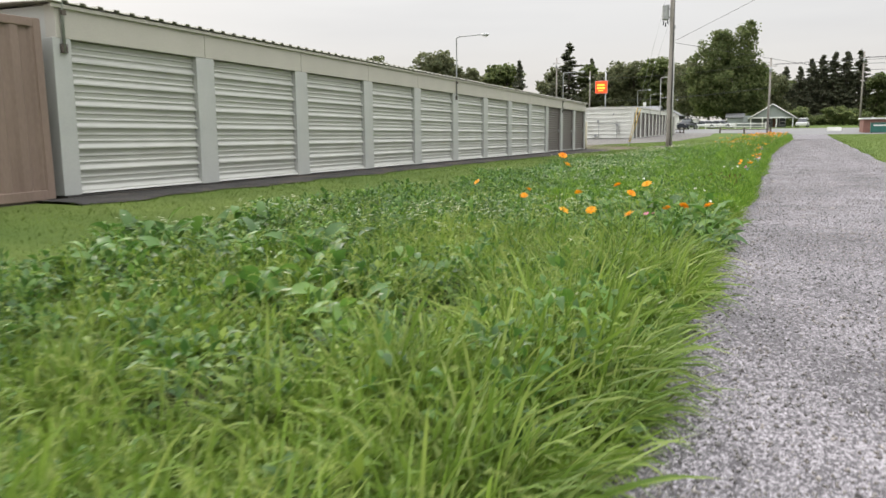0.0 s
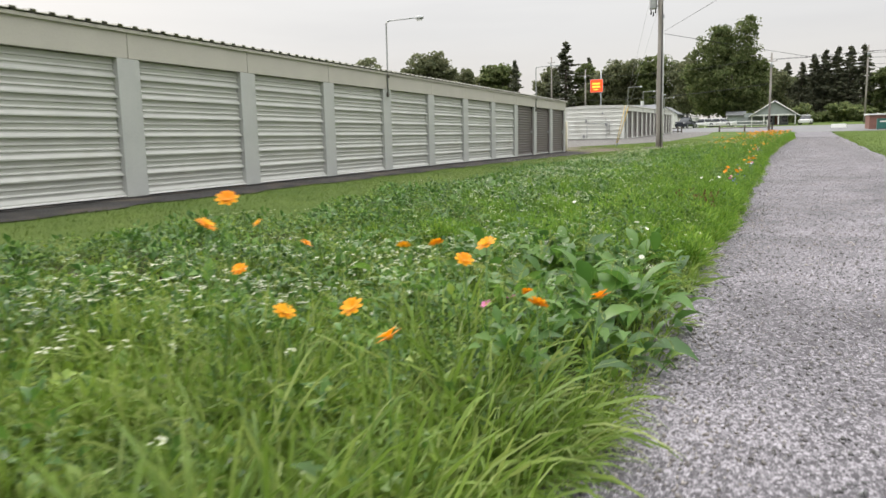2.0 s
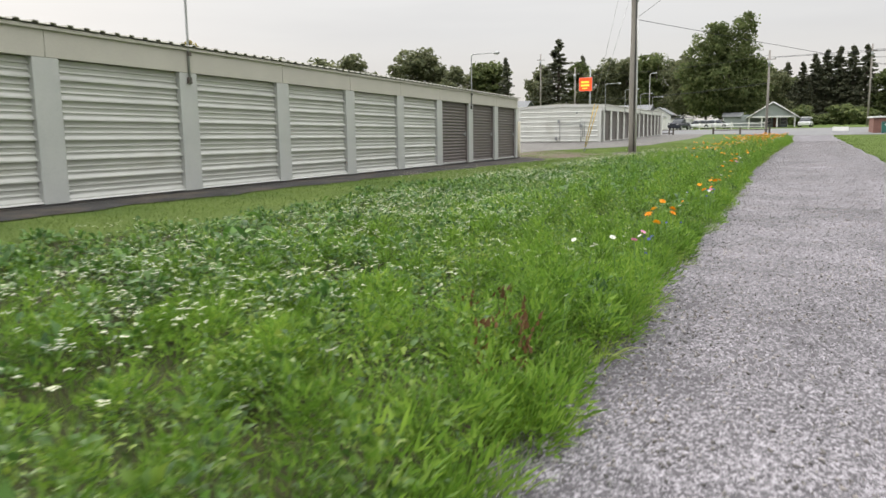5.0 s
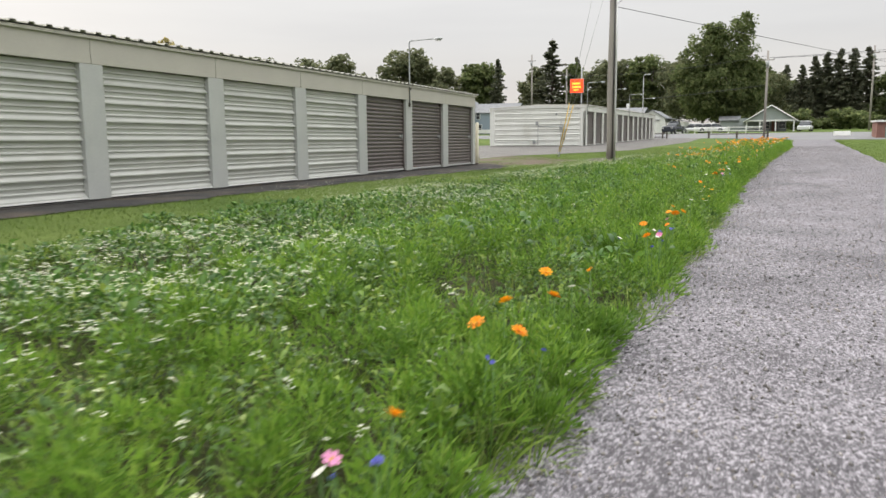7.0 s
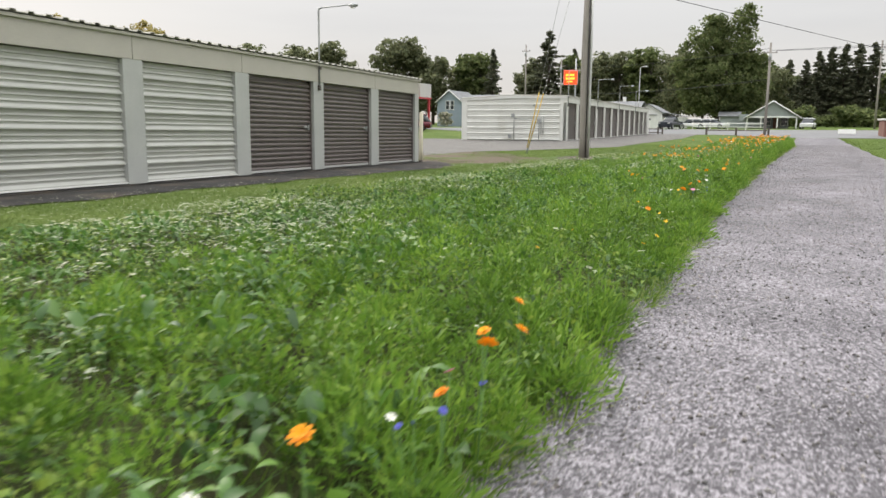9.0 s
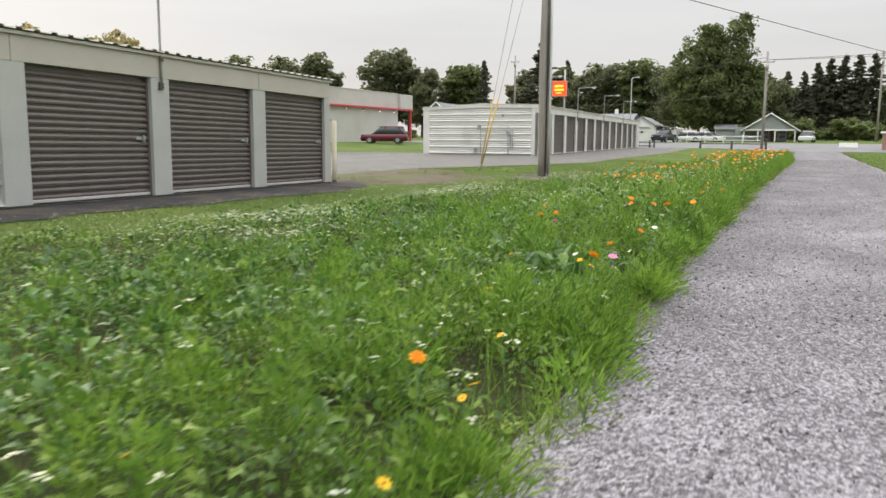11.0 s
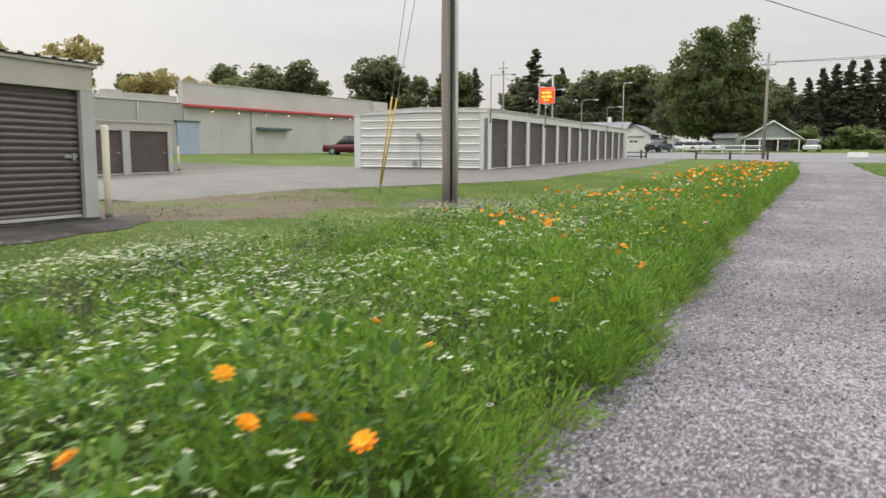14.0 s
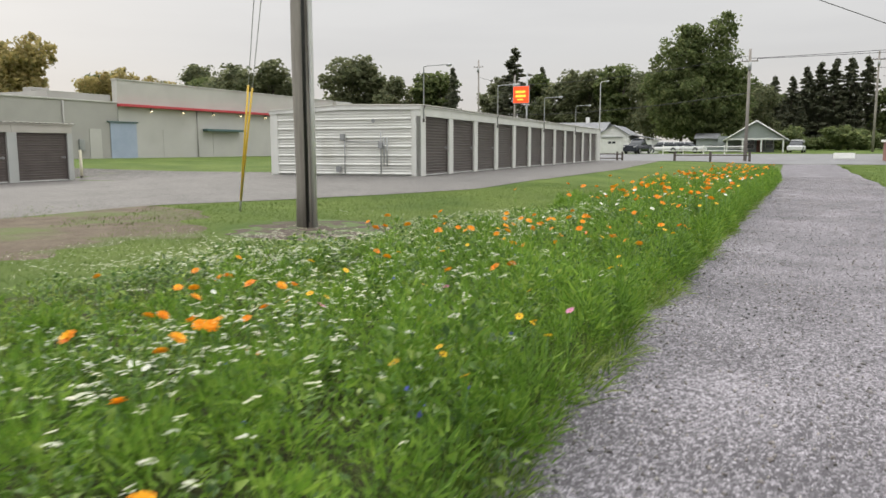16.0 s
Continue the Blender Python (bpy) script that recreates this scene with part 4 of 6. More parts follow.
def loft(sections, material, parent, name, label=""):
    """A body from cross sections along x: (x, half_width, z_low, z_high, top_half_width)."""
    bm = bmesh.new()
    rings = []
    for x, hw, z0, z1, tw in sections:
        zm = z0 + (z1 - z0) * 0.55
        pts = [(-hw * 0.92, z0), (-hw, z0 + (z1 - z0) * 0.25), (-hw, zm), (-tw, z1 - 0.03), (-tw * 0.85, z1), (tw * 0.85, z1), (tw, z1 - 0.03), (hw, zm), (hw, z0 + (z1 - z0) * 0.25), (hw * 0.92, z0)]
        rings.append([bm.verts.new((x, y, z)) for y, z in pts])
    for a, b in zip(rings, rings[1:]):
        for k in range(len(a)):
            f = bm.faces.new((a[k], a[(k + 1) % len(a)], b[(k + 1) % len(a)], b[k]))
            f.smooth = True
    bm.faces.new(rings[0])
    bm.faces.new(rings[-1][::-1])
    bmesh.ops.recalc_face_normals(bm, faces=bm.faces[:])
    return part(name, bm, material, parent, label)


def car(name, m, label, category, paint, length, height, truck=False, group=""):
    c = thing(name, m, label, category, group)
    h, L = height, length / 2
    hood = h * (0.58 if truck else 0.53)
    loft([(-L, 0.78, 0.35, hood * 0.9, 0.72), (-L + 0.12, 0.88, 0.28, hood, 0.82), (-L * 0.5, 0.92, 0.26, hood + 0.05, 0.86), (0, 0.93, 0.26, hood + 0.06, 0.88),
          (L * 0.6, 0.92, 0.26, hood + 0.06, 0.87), (L - 0.1, 0.88, 0.30, hood + 0.04, 0.82), (L, 0.80, 0.40, hood * 0.92, 0.74)], paint, c, "body")
    c0, c1, c2, c3 = (-L * 0.42, -L * 0.08, L * 0.25, L * 0.40) if truck else (-L * 0.52, -L * 0.16, L * 0.72, L * 0.95)
    loft([(c0, 0.80, hood - 0.02, hood + 0.03, 0.78), (c1, 0.80, hood - 0.02, h - 0.06, 0.66), (c1 + 0.3, 0.80, hood - 0.02, h - 0.005, 0.65), (c2, 0.80, hood - 0.02, h - 0.02, 0.64), (c3, 0.78, hood - 0.02, hood + 0.12, 0.74)],
         M_GLASS, c, "glazing", "dark tinted glazing")
    loft([(c1 - 0.1, 0.67, h - 0.09, h - 0.03, 0.60), (c1 + 0.3, 0.68, h - 0.10, h + 0.02, 0.62), (c2, 0.67, h - 0.10, h + 0.01, 0.61), (c2 + 0.18, 0.66, h - 0.16, h - 0.06, 0.60)], paint, c, "roof")
    if not truck:
        for xx in (c1 + 0.55, c2 - 0.15):
            for sy in (-1, 1):
                b = box(xx - 0.05, xx + 0.05, sy * 0.715 - 0.05, sy * 0.715 + 0.05, hood, h - 0.06)
                part("door_pillar", b, paint, c)
    for xx in (-L * 0.60, L * 0.60):
        for sy in (-0.83, 0.83):
            wheel(c, xx, sy, 0.36)
    for sy in (-0.66, 0.66):
        part("tail_light", box(L - 0.06, L + 0.005, sy - 0.12, sy + 0.12, hood * 0.72, hood * 0.90, 0.02), M_RED, c, "red tail light")
        part("headlight", box(-L - 0.002, -L + 0.08, sy - 0.16, sy + 0.16, hood * 0.72, hood * 0.86, 0.02), M_BAR, c, "clear headlight")
    part("bumper", box(L - 0.04, L + 0.05, -0.78, 0.78, 0.36, 0.54, 0.03), M_BLACK, c)
    return c


car("sport_utility_vehicle", pose(-33.6, 92.6, land1(-33.6, 92.6), 0, 0, 17), "maroon sport utility vehicle parked beside the shop", "car", M_MAROON, 4.7, 1.75)
car("pickup_truck", pose(-10.4, 131.5, land1(-10.4, 131.5) + 0.02, 0, 0, 75), "dark pickup truck parked by the white garage", "truck", M_CARDARK, 5.2, 1.8, True)
car("white_car", pose(8.0, 142.5, land1(8, 142.5), 0, 0, 80), "white car parked beside the porch", "car", M_CARWHITE, 4.6, 1.6)
car("parked_car", pose(-8.2, 138.0, land1(-8.2, 138), 0, 0, 15), "white parked car behind the fence", "car", M_CARWHITE, 4.4, 1.45, group="cars behind the fence")
car("parked_car", pose(-5.0, 140.0, land1(-5, 140), 0, 0, 160), "pale parked car under the tree", "car", M_CARWHITE, 4.4, 1.45, group="cars behind the fence")


# ---- fences ----
def rail_fence(points, h, rails, material, post_w, label, cat="fence"):
    f = thing("fence", Matrix.Translation((points[0][0], points[0][1], 0)), label, cat)
    ox, oy = points[0]
    for x, y, ph in [(p[0], p[1], h) for p in points]:
        z = land1(x, y)
        part("post", box(x - ox - post_w / 2, x - ox + post_w / 2, y - oy - post_w / 2, y - oy + post_w / 2, z - 0.1, z + ph, 0.01), material, f)
    for (x0, y0), (x1, y1) in zip(points, points[1:]):
        for rz in rails:
            a = Vector((x0 - ox, y0 - oy - post_w * 0.5, land1(x0, y0) + rz))
            b = Vector((x1 - ox, y1 - oy - post_w * 0.5, land1(x1, y1) + rz))
            rb = tube([a, a.lerp(b, 0.5) - Vector((0, 0, 0.015)), b], 0.06 if material is M_WHITE else 0.055, 6)
            part("rail", rb, material, f)


rail_fence([(-7.4 + k * 2.33, 131.6) for k in range(5)], 1.02, (0.35, 0.85), M_WHITE, 0.13, "white painted two-rail fence by the street")
rail_fence([(-4.45, 110.6), (-1.3, 111.2), (2.1, 111.5)], 0.95, (0.62,), M_DARKWOOD, 0.22, "dark low wooden rail fence along the grass")
rail_fence([(-14.5, 111.6), (-9.9, 111.4), (-9.4, 111.4)], 0.95, (0.3, 0.72), M_DARKWOOD, 0.18, "dark wooden rail fence by the driveway")


# ---- houses ----
def gable_roof(name, parent, x0, x1, y0, y1, z_eave, z_ridge, material, along="y", over=0.3, t=0.12):
    bm = bmesh.new()
    if along == "y":
        xm = (x0 + x1) / 2
        s = (z_ridge - z_eave) / (xm - x0)
        prof = [(x0 - over, z_eave - over * s), (xm, z_ridge), (x1 + over, z_eave - over * s)]
        extrude_profile(prof, "y", y0 - over, y1 + over, bm)
    else:
        ym = (y0 + y1) / 2
        s = (z_ridge - z_eave) / (ym - y0)
        prof = [(y0 - over, z_eave - over * s), (ym, z_ridge), (y1 + over, z_eave - over * s)]
        extrude_profile(prof, "x", x0 - over, x1 + over, bm)
    ob = part(name, bm, material, parent)
    m = ob.modifiers.new("thick", "SOLIDIFY")
    m.thickness, m.offset = t, 1.0 if along == "y" else -1.0
    return ob


def gable_wall(name, parent, x0, x1, y, z0, z_eave, z_ridge, material, thick=0.15):
    bm = bmesh.new()
    xm = (x0 + x1) / 2
    v = [bm.verts.new((px, y, pz)) for px, pz in ((x0, z0), (x1, z0), (x1, z_eave), (xm, z_ridge), (x0, z_eave))]
    bm.faces.new(v)
    g = bmesh.ops.extrude_face_region(bm, geom=bm.faces[:])
    bmesh.ops.translate(bm, vec=(0, thick, 0), verts=[e for e in g["geom"] if isinstance(e, bmesh.types.BMVert)])
    bmesh.ops.recalc_face_normals(bm, faces=bm.faces[:])
    return part(name, bm, material, parent)


def window(parent, x, y, z, w, h):
    f = part("window", box(x - w / 2 - 0.08, x + w / 2 + 0.08, y - 0.06, y, z - 0.08, z + h + 0.08, 0.01), M_WHITE, parent, "white-framed window")
    part("pane", box(x - w / 2, x + w / 2, y - 0.075, y - 0.062, z, z + h * 0.48), M_GLASS, f)
    part("pane", box(x - w / 2, x + w / 2, y - 0.075, y - 0.062, z + h * 0.52, z + h), M_GLASS, f)


def porch_house():
    z = land1(2, 146)
    h = thing("porch_house", pose(0, 0, z), "small grey house with a white-posted front porch", "house")
    part("wall", box(-1.6, 5.6, 148.2, 156, -0.3, 2.2), M_GREYGREEN, h)
    gable_wall("gable", h, -0.5, 6.9, 145.0, 1.75, 1.78, 4.05, M_GREYGREEN)
    part("porch_beam", box(-0.5, 6.9, 144.86, 145.04, 1.62, 1.86, 0.02), M_WHITE, h)
    gable_roof("roof", h, -0.5, 6.9, 145.0, 156, 1.75, 4.12, M_SHINGLE, "y", 0.35)
    rb = bmesh.new()
    for s in (-1, 1):
        tube([(3.2 + s * 4.05, 144.6, 1.55), (3.2 + s * 2.0, 144.6, 2.86), (3.2, 144.6, 4.14)], 0.09, 6, bm=rb)
    part("rake_trim", rb, M_WHITE, h)
    for x in (-0.35, 1.6, 3.9, 6.55):
        part("porch_post", box(x - 0.1, x + 0.1, 144.9, 145.1, -0.1, 1.62, 0.01), M_WHITE, h, "white porch post")
    part("porch_floor", box(-0.6, 6.9, 144.8, 148.2, -0.4, 0.03, 0.02), M_CONCRETE, h)
    window(h, 5.0, 148.2, 0.5, 0.9, 1.1)
    window(h, 2.6, 148.2, 0.5, 0.9, 1.1)
    part("door", box(3.4, 4.2, 148.1, 148.2, 0.03, 1.9, 0.01), M_BRICK, h, "brown front door")
    part("porch_rail", box(-0.3, 1.6, 145.0, 145.06, 0.55, 0.62), M_WHITE, h)
    part("side_wing", box(-4.5, -1.62, 150, 156, -0.3, 2.0), M_GREYGREEN, h)
    gable_roof("wing_roof", h, -4.5, -1.62, 150, 156, 2.0, 2.7, M_SHINGLE, "x", 0.3)


porch_house()


def garage():
    z = land1(-14, 136)
    h = thing("garage", pose(0, 0, z), "white clapboard garage with a grey roof", "garage")
    part("wall", box(-15.9, -12.0, 135.16, 146, -0.3, 2.45), M_WHITE, h)
    gable_wall("gable", h, -15.9, -12.0, 135.0, -0.3, 2.45, 3.6, M_WHITE)
    gable_roof("roof", h, -15.9, -12.0, 135.0, 146, 2.47, 3.63, M_SHINGLE, "y", 0.28)
    part("garage_door", box(-15.2, -12.9, 134.94, 135.0, -0.1, 1.9, 0.01), M_WHITE, h)
    for x in (-14.35, -13.8):
        part("pane", box(x - 0.2, x + 0.2, 134.9, 134.935, 1.25, 1.5), M_GLASS, h)
    part("hood", box(-15.4, -12.7, 134.75, 134.99, 2.02, 2.12, 0.02), M_GALV, h)
    part("lean_to", box(-11.98, -9.2, 136.5, 146, -0.3, 1.7), M_WHITE, h)
    lb = bmesh.new()
    extrude_profile([(-11.98, 2.35), (-8.9, 1.75)], "y", 136.2, 146.2, lb)
    r = part("lean_to_roof", lb, M_SHINGLE, h)
    r.modifiers.new("thick", "SOLIDIFY").thickness = 0.1
    part("rear_roof_wall", box(-23.5, -16.2, 140, 150, -0.3, 3.0), M_WHITE, h)
    gable_roof("rear_roof", h, -23.5, -16.2, 140, 150, 3.0, 4.3, M_SHINGLE, "x", 0.3)
    part("chimney", box(-19.3, -18.8, 144.6, 145.2, 3.8, 5.0, 0.02), M_WHITE, h)


garage()


def blue_house():
    z = land1(-50, 151)
    h = thing("blue_house", pose(0, 0, z), "two-storey blue-grey house with white trim", "house")
    part("wall", box(-54.0, -49.2, 150.16, 160, -0.3, 4.6), M_BLUEHOUSE, h)
    gable_wall("gable", h, -54.0, -49.2, 150.0, -0.3, 4.6, 6.55, M_BLUEHOUSE)
    gable_roof("roof", h, -54.0, -49.2, 150.0, 160, 4.62, 6.6, M_SHINGLE, "y", 0.35)
    rb = bmesh.new()
    for s in (-1, 1):
        tube([(-51.6 + s * 2.75, 149.6, 4.3), (-51.6 + s * 1.4, 149.6, 5.4), (-51.6, 149.6, 6.6)], 0.09, 6, bm=rb)
    part("rake_trim", rb, M_WHITE, h)
    window(h, -51.95, 150.0, 3.1, 0.6, 1.5)
    window(h, -51.05, 150.0, 3.1, 0.6, 1.5)
    part("side_wing", box(-49.18, -41, 152, 160, -0.3, 4.2), M_BLUEHOUSE, h)
    gable_roof("wing_roof", h, -49.18, -41, 152, 160, 4.2, 5.9, M_SHINGLE, "x", 0.3)
    window(h, -48.3, 152.0, 2.9, 0.7, 1.3)
    window(h, -48.2, 152.0, 0.4, 1.2, 1.4)
    part("porch_rail", box(-49.0, -44.0, 151.2, 151.3, 0.2, 0.9), M_WHITE, h)


blue_house()


def dumpster():
    x, y = 15.0, 108.0
    z = land1(x, y)
    d = thing("dumpster", pose(x, y, z, 0, 0, -6), "green steel dumpster with a pale lid", "dumpster")
    bm = box(-1.2, 1.2, -0.8, 0.8, 0.12, 1.25, 0.03)
    part("body", bm, M_DUMPSTER, d)
    part("lid", box(-1.22, 1.22, -0.85, 0.85, 1.26, 1.38, 0.03), M_DUMPSTER, d)
    part("label_bars", box(-0.9, 0.5, -0.815, -0.803, 0.95, 1.12), M_WHITE, d, "white lettering bars")
    for sx in (-0.7, 0.7):
        part("rib", box(sx - 0.05, sx + 0.05, -0.86, -0.801, 0.15, 0.9, 0.01), M_DUMPSTER, d)
    for sx in (-1.05, 1.05):
        part("foot", box(sx - 0.06, sx + 0.06, -0.6, 0.6, -0.02, 0.125), M_BLACK, d)
    s = thing("shed", pose(15.6, 112.6, land1(15.6, 112.6)), "low brown-red shed with a pale roof edge", "shed")
    part("wall", box(-2.2, 4, -1.2, 2.5, -0.2, 1.75), M_BRICK, s)
    part("roof", box(-2.4, 4.2, -1.5, 2.7, 1.752, 1.95, 0.03), M_WHITE, s)


dumpster()


def jersey_block():
    x, y = 10.6, 118.0
    b = thing("barrier_block", pose(x, y, land1(x, y) + 0.04), "pale concrete block standing on the street", "block")
    bm = box(-0.9, 0.9, -0.3, 0.3, 0.0, 0.55, 0.03)
    for v in bm.verts:
        if v.co.z > 0.4:
            v.co.y *= 0.6
    part("block", bm, M_WHITE, b)


jersey_block()

# ---- trees ----
rng = np.random.default_rng(11)


def leaf_cloud(centres, radii, n, size, gen, flat=1.0, droop=0.0):
    """Leaf clumps scattered in a crown: each is a small bent diamond, thinner towards the inside of its puff."""
    k = gen.integers(0, len(centres), n)
    d = gen.normal(size=(n, 3))
    d /= np.linalg.norm(d, axis=1)[:, None]
    r = gen.random(n) ** 0.45
    p = centres[k] + d * (radii[k] * r)[:, None] * np.array([1, 1, flat])
    nrm = d * 0.7 + gen.normal(size=(n, 3)) * 0.6 + np.array([0, 0, 0.35 - droop])
    nrm /= np.linalg.norm(nrm, axis=1)[:, None]
    a = np.cross(nrm, gen.normal(size=(n, 3)))
    a /= np.linalg.norm(a, axis=1)[:, None]
    b = np.cross(nrm, a)
    s = size * (0.6 + 0.9 * gen.random(n))[:, None]
    v0, v1, v2, v3 = p - a * s, p + b * s * 0.62 + nrm * s * 0.2, p + a * s, p - b * s * 0.62 + nrm * s * 0.2
    V = np.stack([v0, v1, v2, v3], 1).reshape(-1, 3)
    Q = np.arange(4 * n).reshape(-1, 4)
    return V, Q


def limb_set(bm, base, top, r, ends, gen):
    tube([base, (base + top) * 0.5 + Vector((gen.normal() * 0.15, gen.normal() * 0.15, 0)), top], r, 9, r * 0.45, bm=bm)
    for e in ends:
        e = Vector(e)
        f = 0.35 + 0.5 * gen.random()
        s = base.lerp(top, f)
        mid = s.lerp(e, 0.5) + Vector((0, 0, 0.3))
        tube([s, mid, e], r * 0.33, 6, r * 0.06, bm=bm)


def broadleaf(name, h, w, n, size, material, seed, label, trunk=0.2, puffs=26, lobes=1.0, heads=None):
    """A broadleaf tree of height h and crown width w at the origin. heads: the rounded masses that make up its crown,
    as x, y, z, half width and half height; where none are given they are drawn at random under h and within w."""
    gen = np.random.default_rng(seed)
    t = thing(name, Matrix.Identity(4), label, "tree")
    if heads is None:
        heads = [(0, 0, h * (0.30 + trunk), w * 0.40, h * 0.27)]
        for k in range(6):
            a = k * 2.4 + gen.random()
            rr, rz = w * (0.13 + 0.13 * gen.random()), h * (0.11 + 0.10 * gen.random())
            out = (w / 2 - rr) * (0.35 + 0.6 * gen.random())
            heads.append((out * math.cos(a), out * math.sin(a), h * (0.36 + 0.5 * gen.random()), rr, rz))
        rr = w * (0.15 + 0.10 * gen.random())
        heads.append((w * 0.16 * gen.normal(), w * 0.1 * gen.normal(), h * 0.84, rr, h * 0.16))
    heads = np.array(heads)
    share = heads[:, 3] * heads[:, 4]
    k = gen.choice(len(heads), puffs, p=share / share.sum())
    d = gen.normal(size=(puffs, 3))
    d /= np.linalg.norm(d, axis=1)[:, None]
    d *= (0.55 + 0.42 * gen.random(puffs))[:, None]
    c = heads[k, :3] + d * np.stack([heads[k, 3], heads[k, 3], heads[k, 4]], 1)
    c[:, 2] = np.maximum(c[:, 2], h * trunk)
    rad = w * (0.04 + 0.07 * gen.random(puffs)) * lobes
    V, Q = leaf_cloud(c, rad, n // 2, size, gen, 0.8)
    body = np.repeat(np.arange(len(heads)), np.maximum(1, (share / share.sum() * 400).astype(int)))
    j = gen.choice(body, n - n // 2)
    d = gen.normal(size=(len(j), 3))
    d *= (gen.random(len(j)) ** 0.4 * (0.86 + 0.16 * np.sin(d[:, 0] * 3 + j) * np.cos(d[:, 2] * 4 + j * 2)) / np.linalg.norm(d, axis=1))[:, None]
    p = heads[j, :3] + d * np.stack([heads[j, 3], heads[j, 3], heads[j, 4]], 1)
    p[:, 2] = np.maximum(p[:, 2], h * trunk)
    V2, Q2 = leaf_cloud(p, np.full(len(p), 0.3), len(p), size, gen)
    crown = new("crown", np_mesh("crown", np.concatenate([V, V2]), np.concatenate([Q, Q2 + len(V)]), None, material))
    crown.parent = t
    bm = bmesh.new()
    limb_set(bm, Vector((0, 0, -0.3)), Vector((0, 0, h * 0.7)), h * 0.022, c[: min(18, puffs)], gen)
    part("trunk", bm, M_BARK, t)
    return t


def conifer(name, h, w, n, size, seed, label, material=TREE_C, gap=1.0, bare=0.05):
    """A spruce: whorls of drooping boughs, shorter towards the tip, with gaps between them."""
    gen = np.random.default_rng(seed)
    t = thing(name, Matrix.Identity(4), label, "tree")
    c, rad, ends = [], [], []
    boughs = int(150 / gap)
    for k in range(boughs):
        z = h * (bare + (0.97 - bare) * (k + gen.random()) / boughs)
        f = 1 - z / h
        a = gen.random() * 2 * math.pi
        reach = 0.10 + w / 2 * min(1.0, 1.25 * f) ** 0.95 * (0.40 + 0.65 * gen.random())
        for q in (0.3, 0.55, 0.78, 1.0):
            c.append((reach * q * math.cos(a), reach * q * math.sin(a), z - reach * (0.30 * q - 0.12 * q * q) + 0.05 * gen.normal()))
            rad.append(0.10 + reach * 0.15 * (1.2 - 0.6 * q))
        ends.append((reach * math.cos(a), reach * math.sin(a), z - reach * 0.18))
    c, rad = np.array(c), np.array(rad)
    V, Q = leaf_cloud(c, rad, n, size * 0.7, gen, 0.35, 0.3)
    crown = new("crown", np_mesh("crown", V, Q, None, material))
    crown.parent = t
    bm = tube([(0, 0, -0.3), (0, 0, h * 0.5), (0, 0, h)], h * 0.016, 8, 0.03)
    for e in ends[::3]:
        tube([(0, 0, e[2] + 0.2), e], 0.05, 4, 0.015, bm=bm, cap=False)
    part("trunk", bm, M_BARK, t)
    return t


def stand(tree, x, y, s=1.0, rz=0.0, sx=1.0, first=False):
    m = pose(x, y, land1(x, y), 0, 0, rz) @ Matrix.Diagonal((s * sx, s * sx, s, 1))
    if first:
        tree.matrix_world = m
        return tree
    return copy_thing(tree, m @ Matrix.Diagonal((1 / tree.scale.x, 1 / tree.scale.y, 1 / tree.scale.z, 1)))


big = broadleaf("maple_tree", 20.6, 15.0, 34000, 0.25, TREE_A, 5, "large full maple tree with dense dark crown", 0.07, 320, 0.9,
                [(0.2, 0, 8.0, 6.6, 5.6), (-3.4, 0.5, 6.2, 4.0, 4.6), (4.3, -0.5, 6.4, 3.6, 4.8), (-2.2, 0, 13.0, 4.2, 4.0), (2.2, 0.4, 12.6, 3.9, 4.6), (3.7, 0, 17.4, 2.5, 3.0),
                 (-0.9, 0, 16.6, 2.2, 2.2), (-5.2, 0, 9.6, 2.4, 2.6), (5.6, 0.5, 10.6, 1.9, 2.4), (0, 0.5, 4.2, 6.0, 2.8)])
stand(big, -5.2, 156, 1.0, 0, 1.0, True)

oak_a = broadleaf("oak_tree", 18.0, 14.0, 7600, 0.34, TREE_B, 21, "rounded dark oak tree in the far tree line", 0.08, 150, 0.95)
oak_b = broadleaf("oak_tree", 19.0, 12.0, 7600, 0.34, TREE_B, 22, "tall uneven oak tree in the far tree line", 0.08, 140, 0.95)
oak_c = broadleaf("ash_tree", 17.0, 10.5, 7200, 0.34, TREE_A, 29, "dense dark ash tree in the far tree line", 0.05, 130, 0.95)
pale = broadleaf("poplar_tree", 16.0, 12.0, 9000, 0.30, TREE_D, 24, "pale sunlit poplar tree behind the shop", 0.10, 140, 0.9)
spruce_a = conifer("spruce_tree", 18.0, 7.5, 8000, 0.36, 31, "tall narrow spruce with drooping boughs", gap=0.8)
spruce_b = conifer("spruce_tree", 23.0, 10.0, 8500, 0.38, 32, "tall open spruce with layered boughs", gap=1.0)
spruce_c = conifer("spruce_tree", 15.0, 6.0, 6000, 0.34, 33, "narrow dark spruce in the far row", gap=0.8)

# row of spruces on the right of the street, brush below them
used = set()
for k, (x, y, s, kind) in enumerate(((6.7, 187, 0.74, 0), (9.7, 188, 0.74, 0), (12.05, 188, 0.83, 0), (14.3, 188, 0.87, 0), (16.6, 188, 0.90, 0), (19.0, 188, 0.90, 0), (21.6, 188, 0.91, 0), (4.4, 190, 0.80, 2),
                                      (8.2, 184, 0.60, 2), (13.2, 191, 0.72, 2), (17.8, 190, 0.74, 2), (23.5, 191, 0.70, 2), (11.0, 185, 0.58, 2), (20.2, 185, 0.60, 2))):
    tr = (spruce_a, spruce_b, spruce_c)[kind] if kind != 1 else spruce_a
    stand(tr, x, y, s, k * 77, 1.3, tr.name not in used)
    used.add(tr.name)
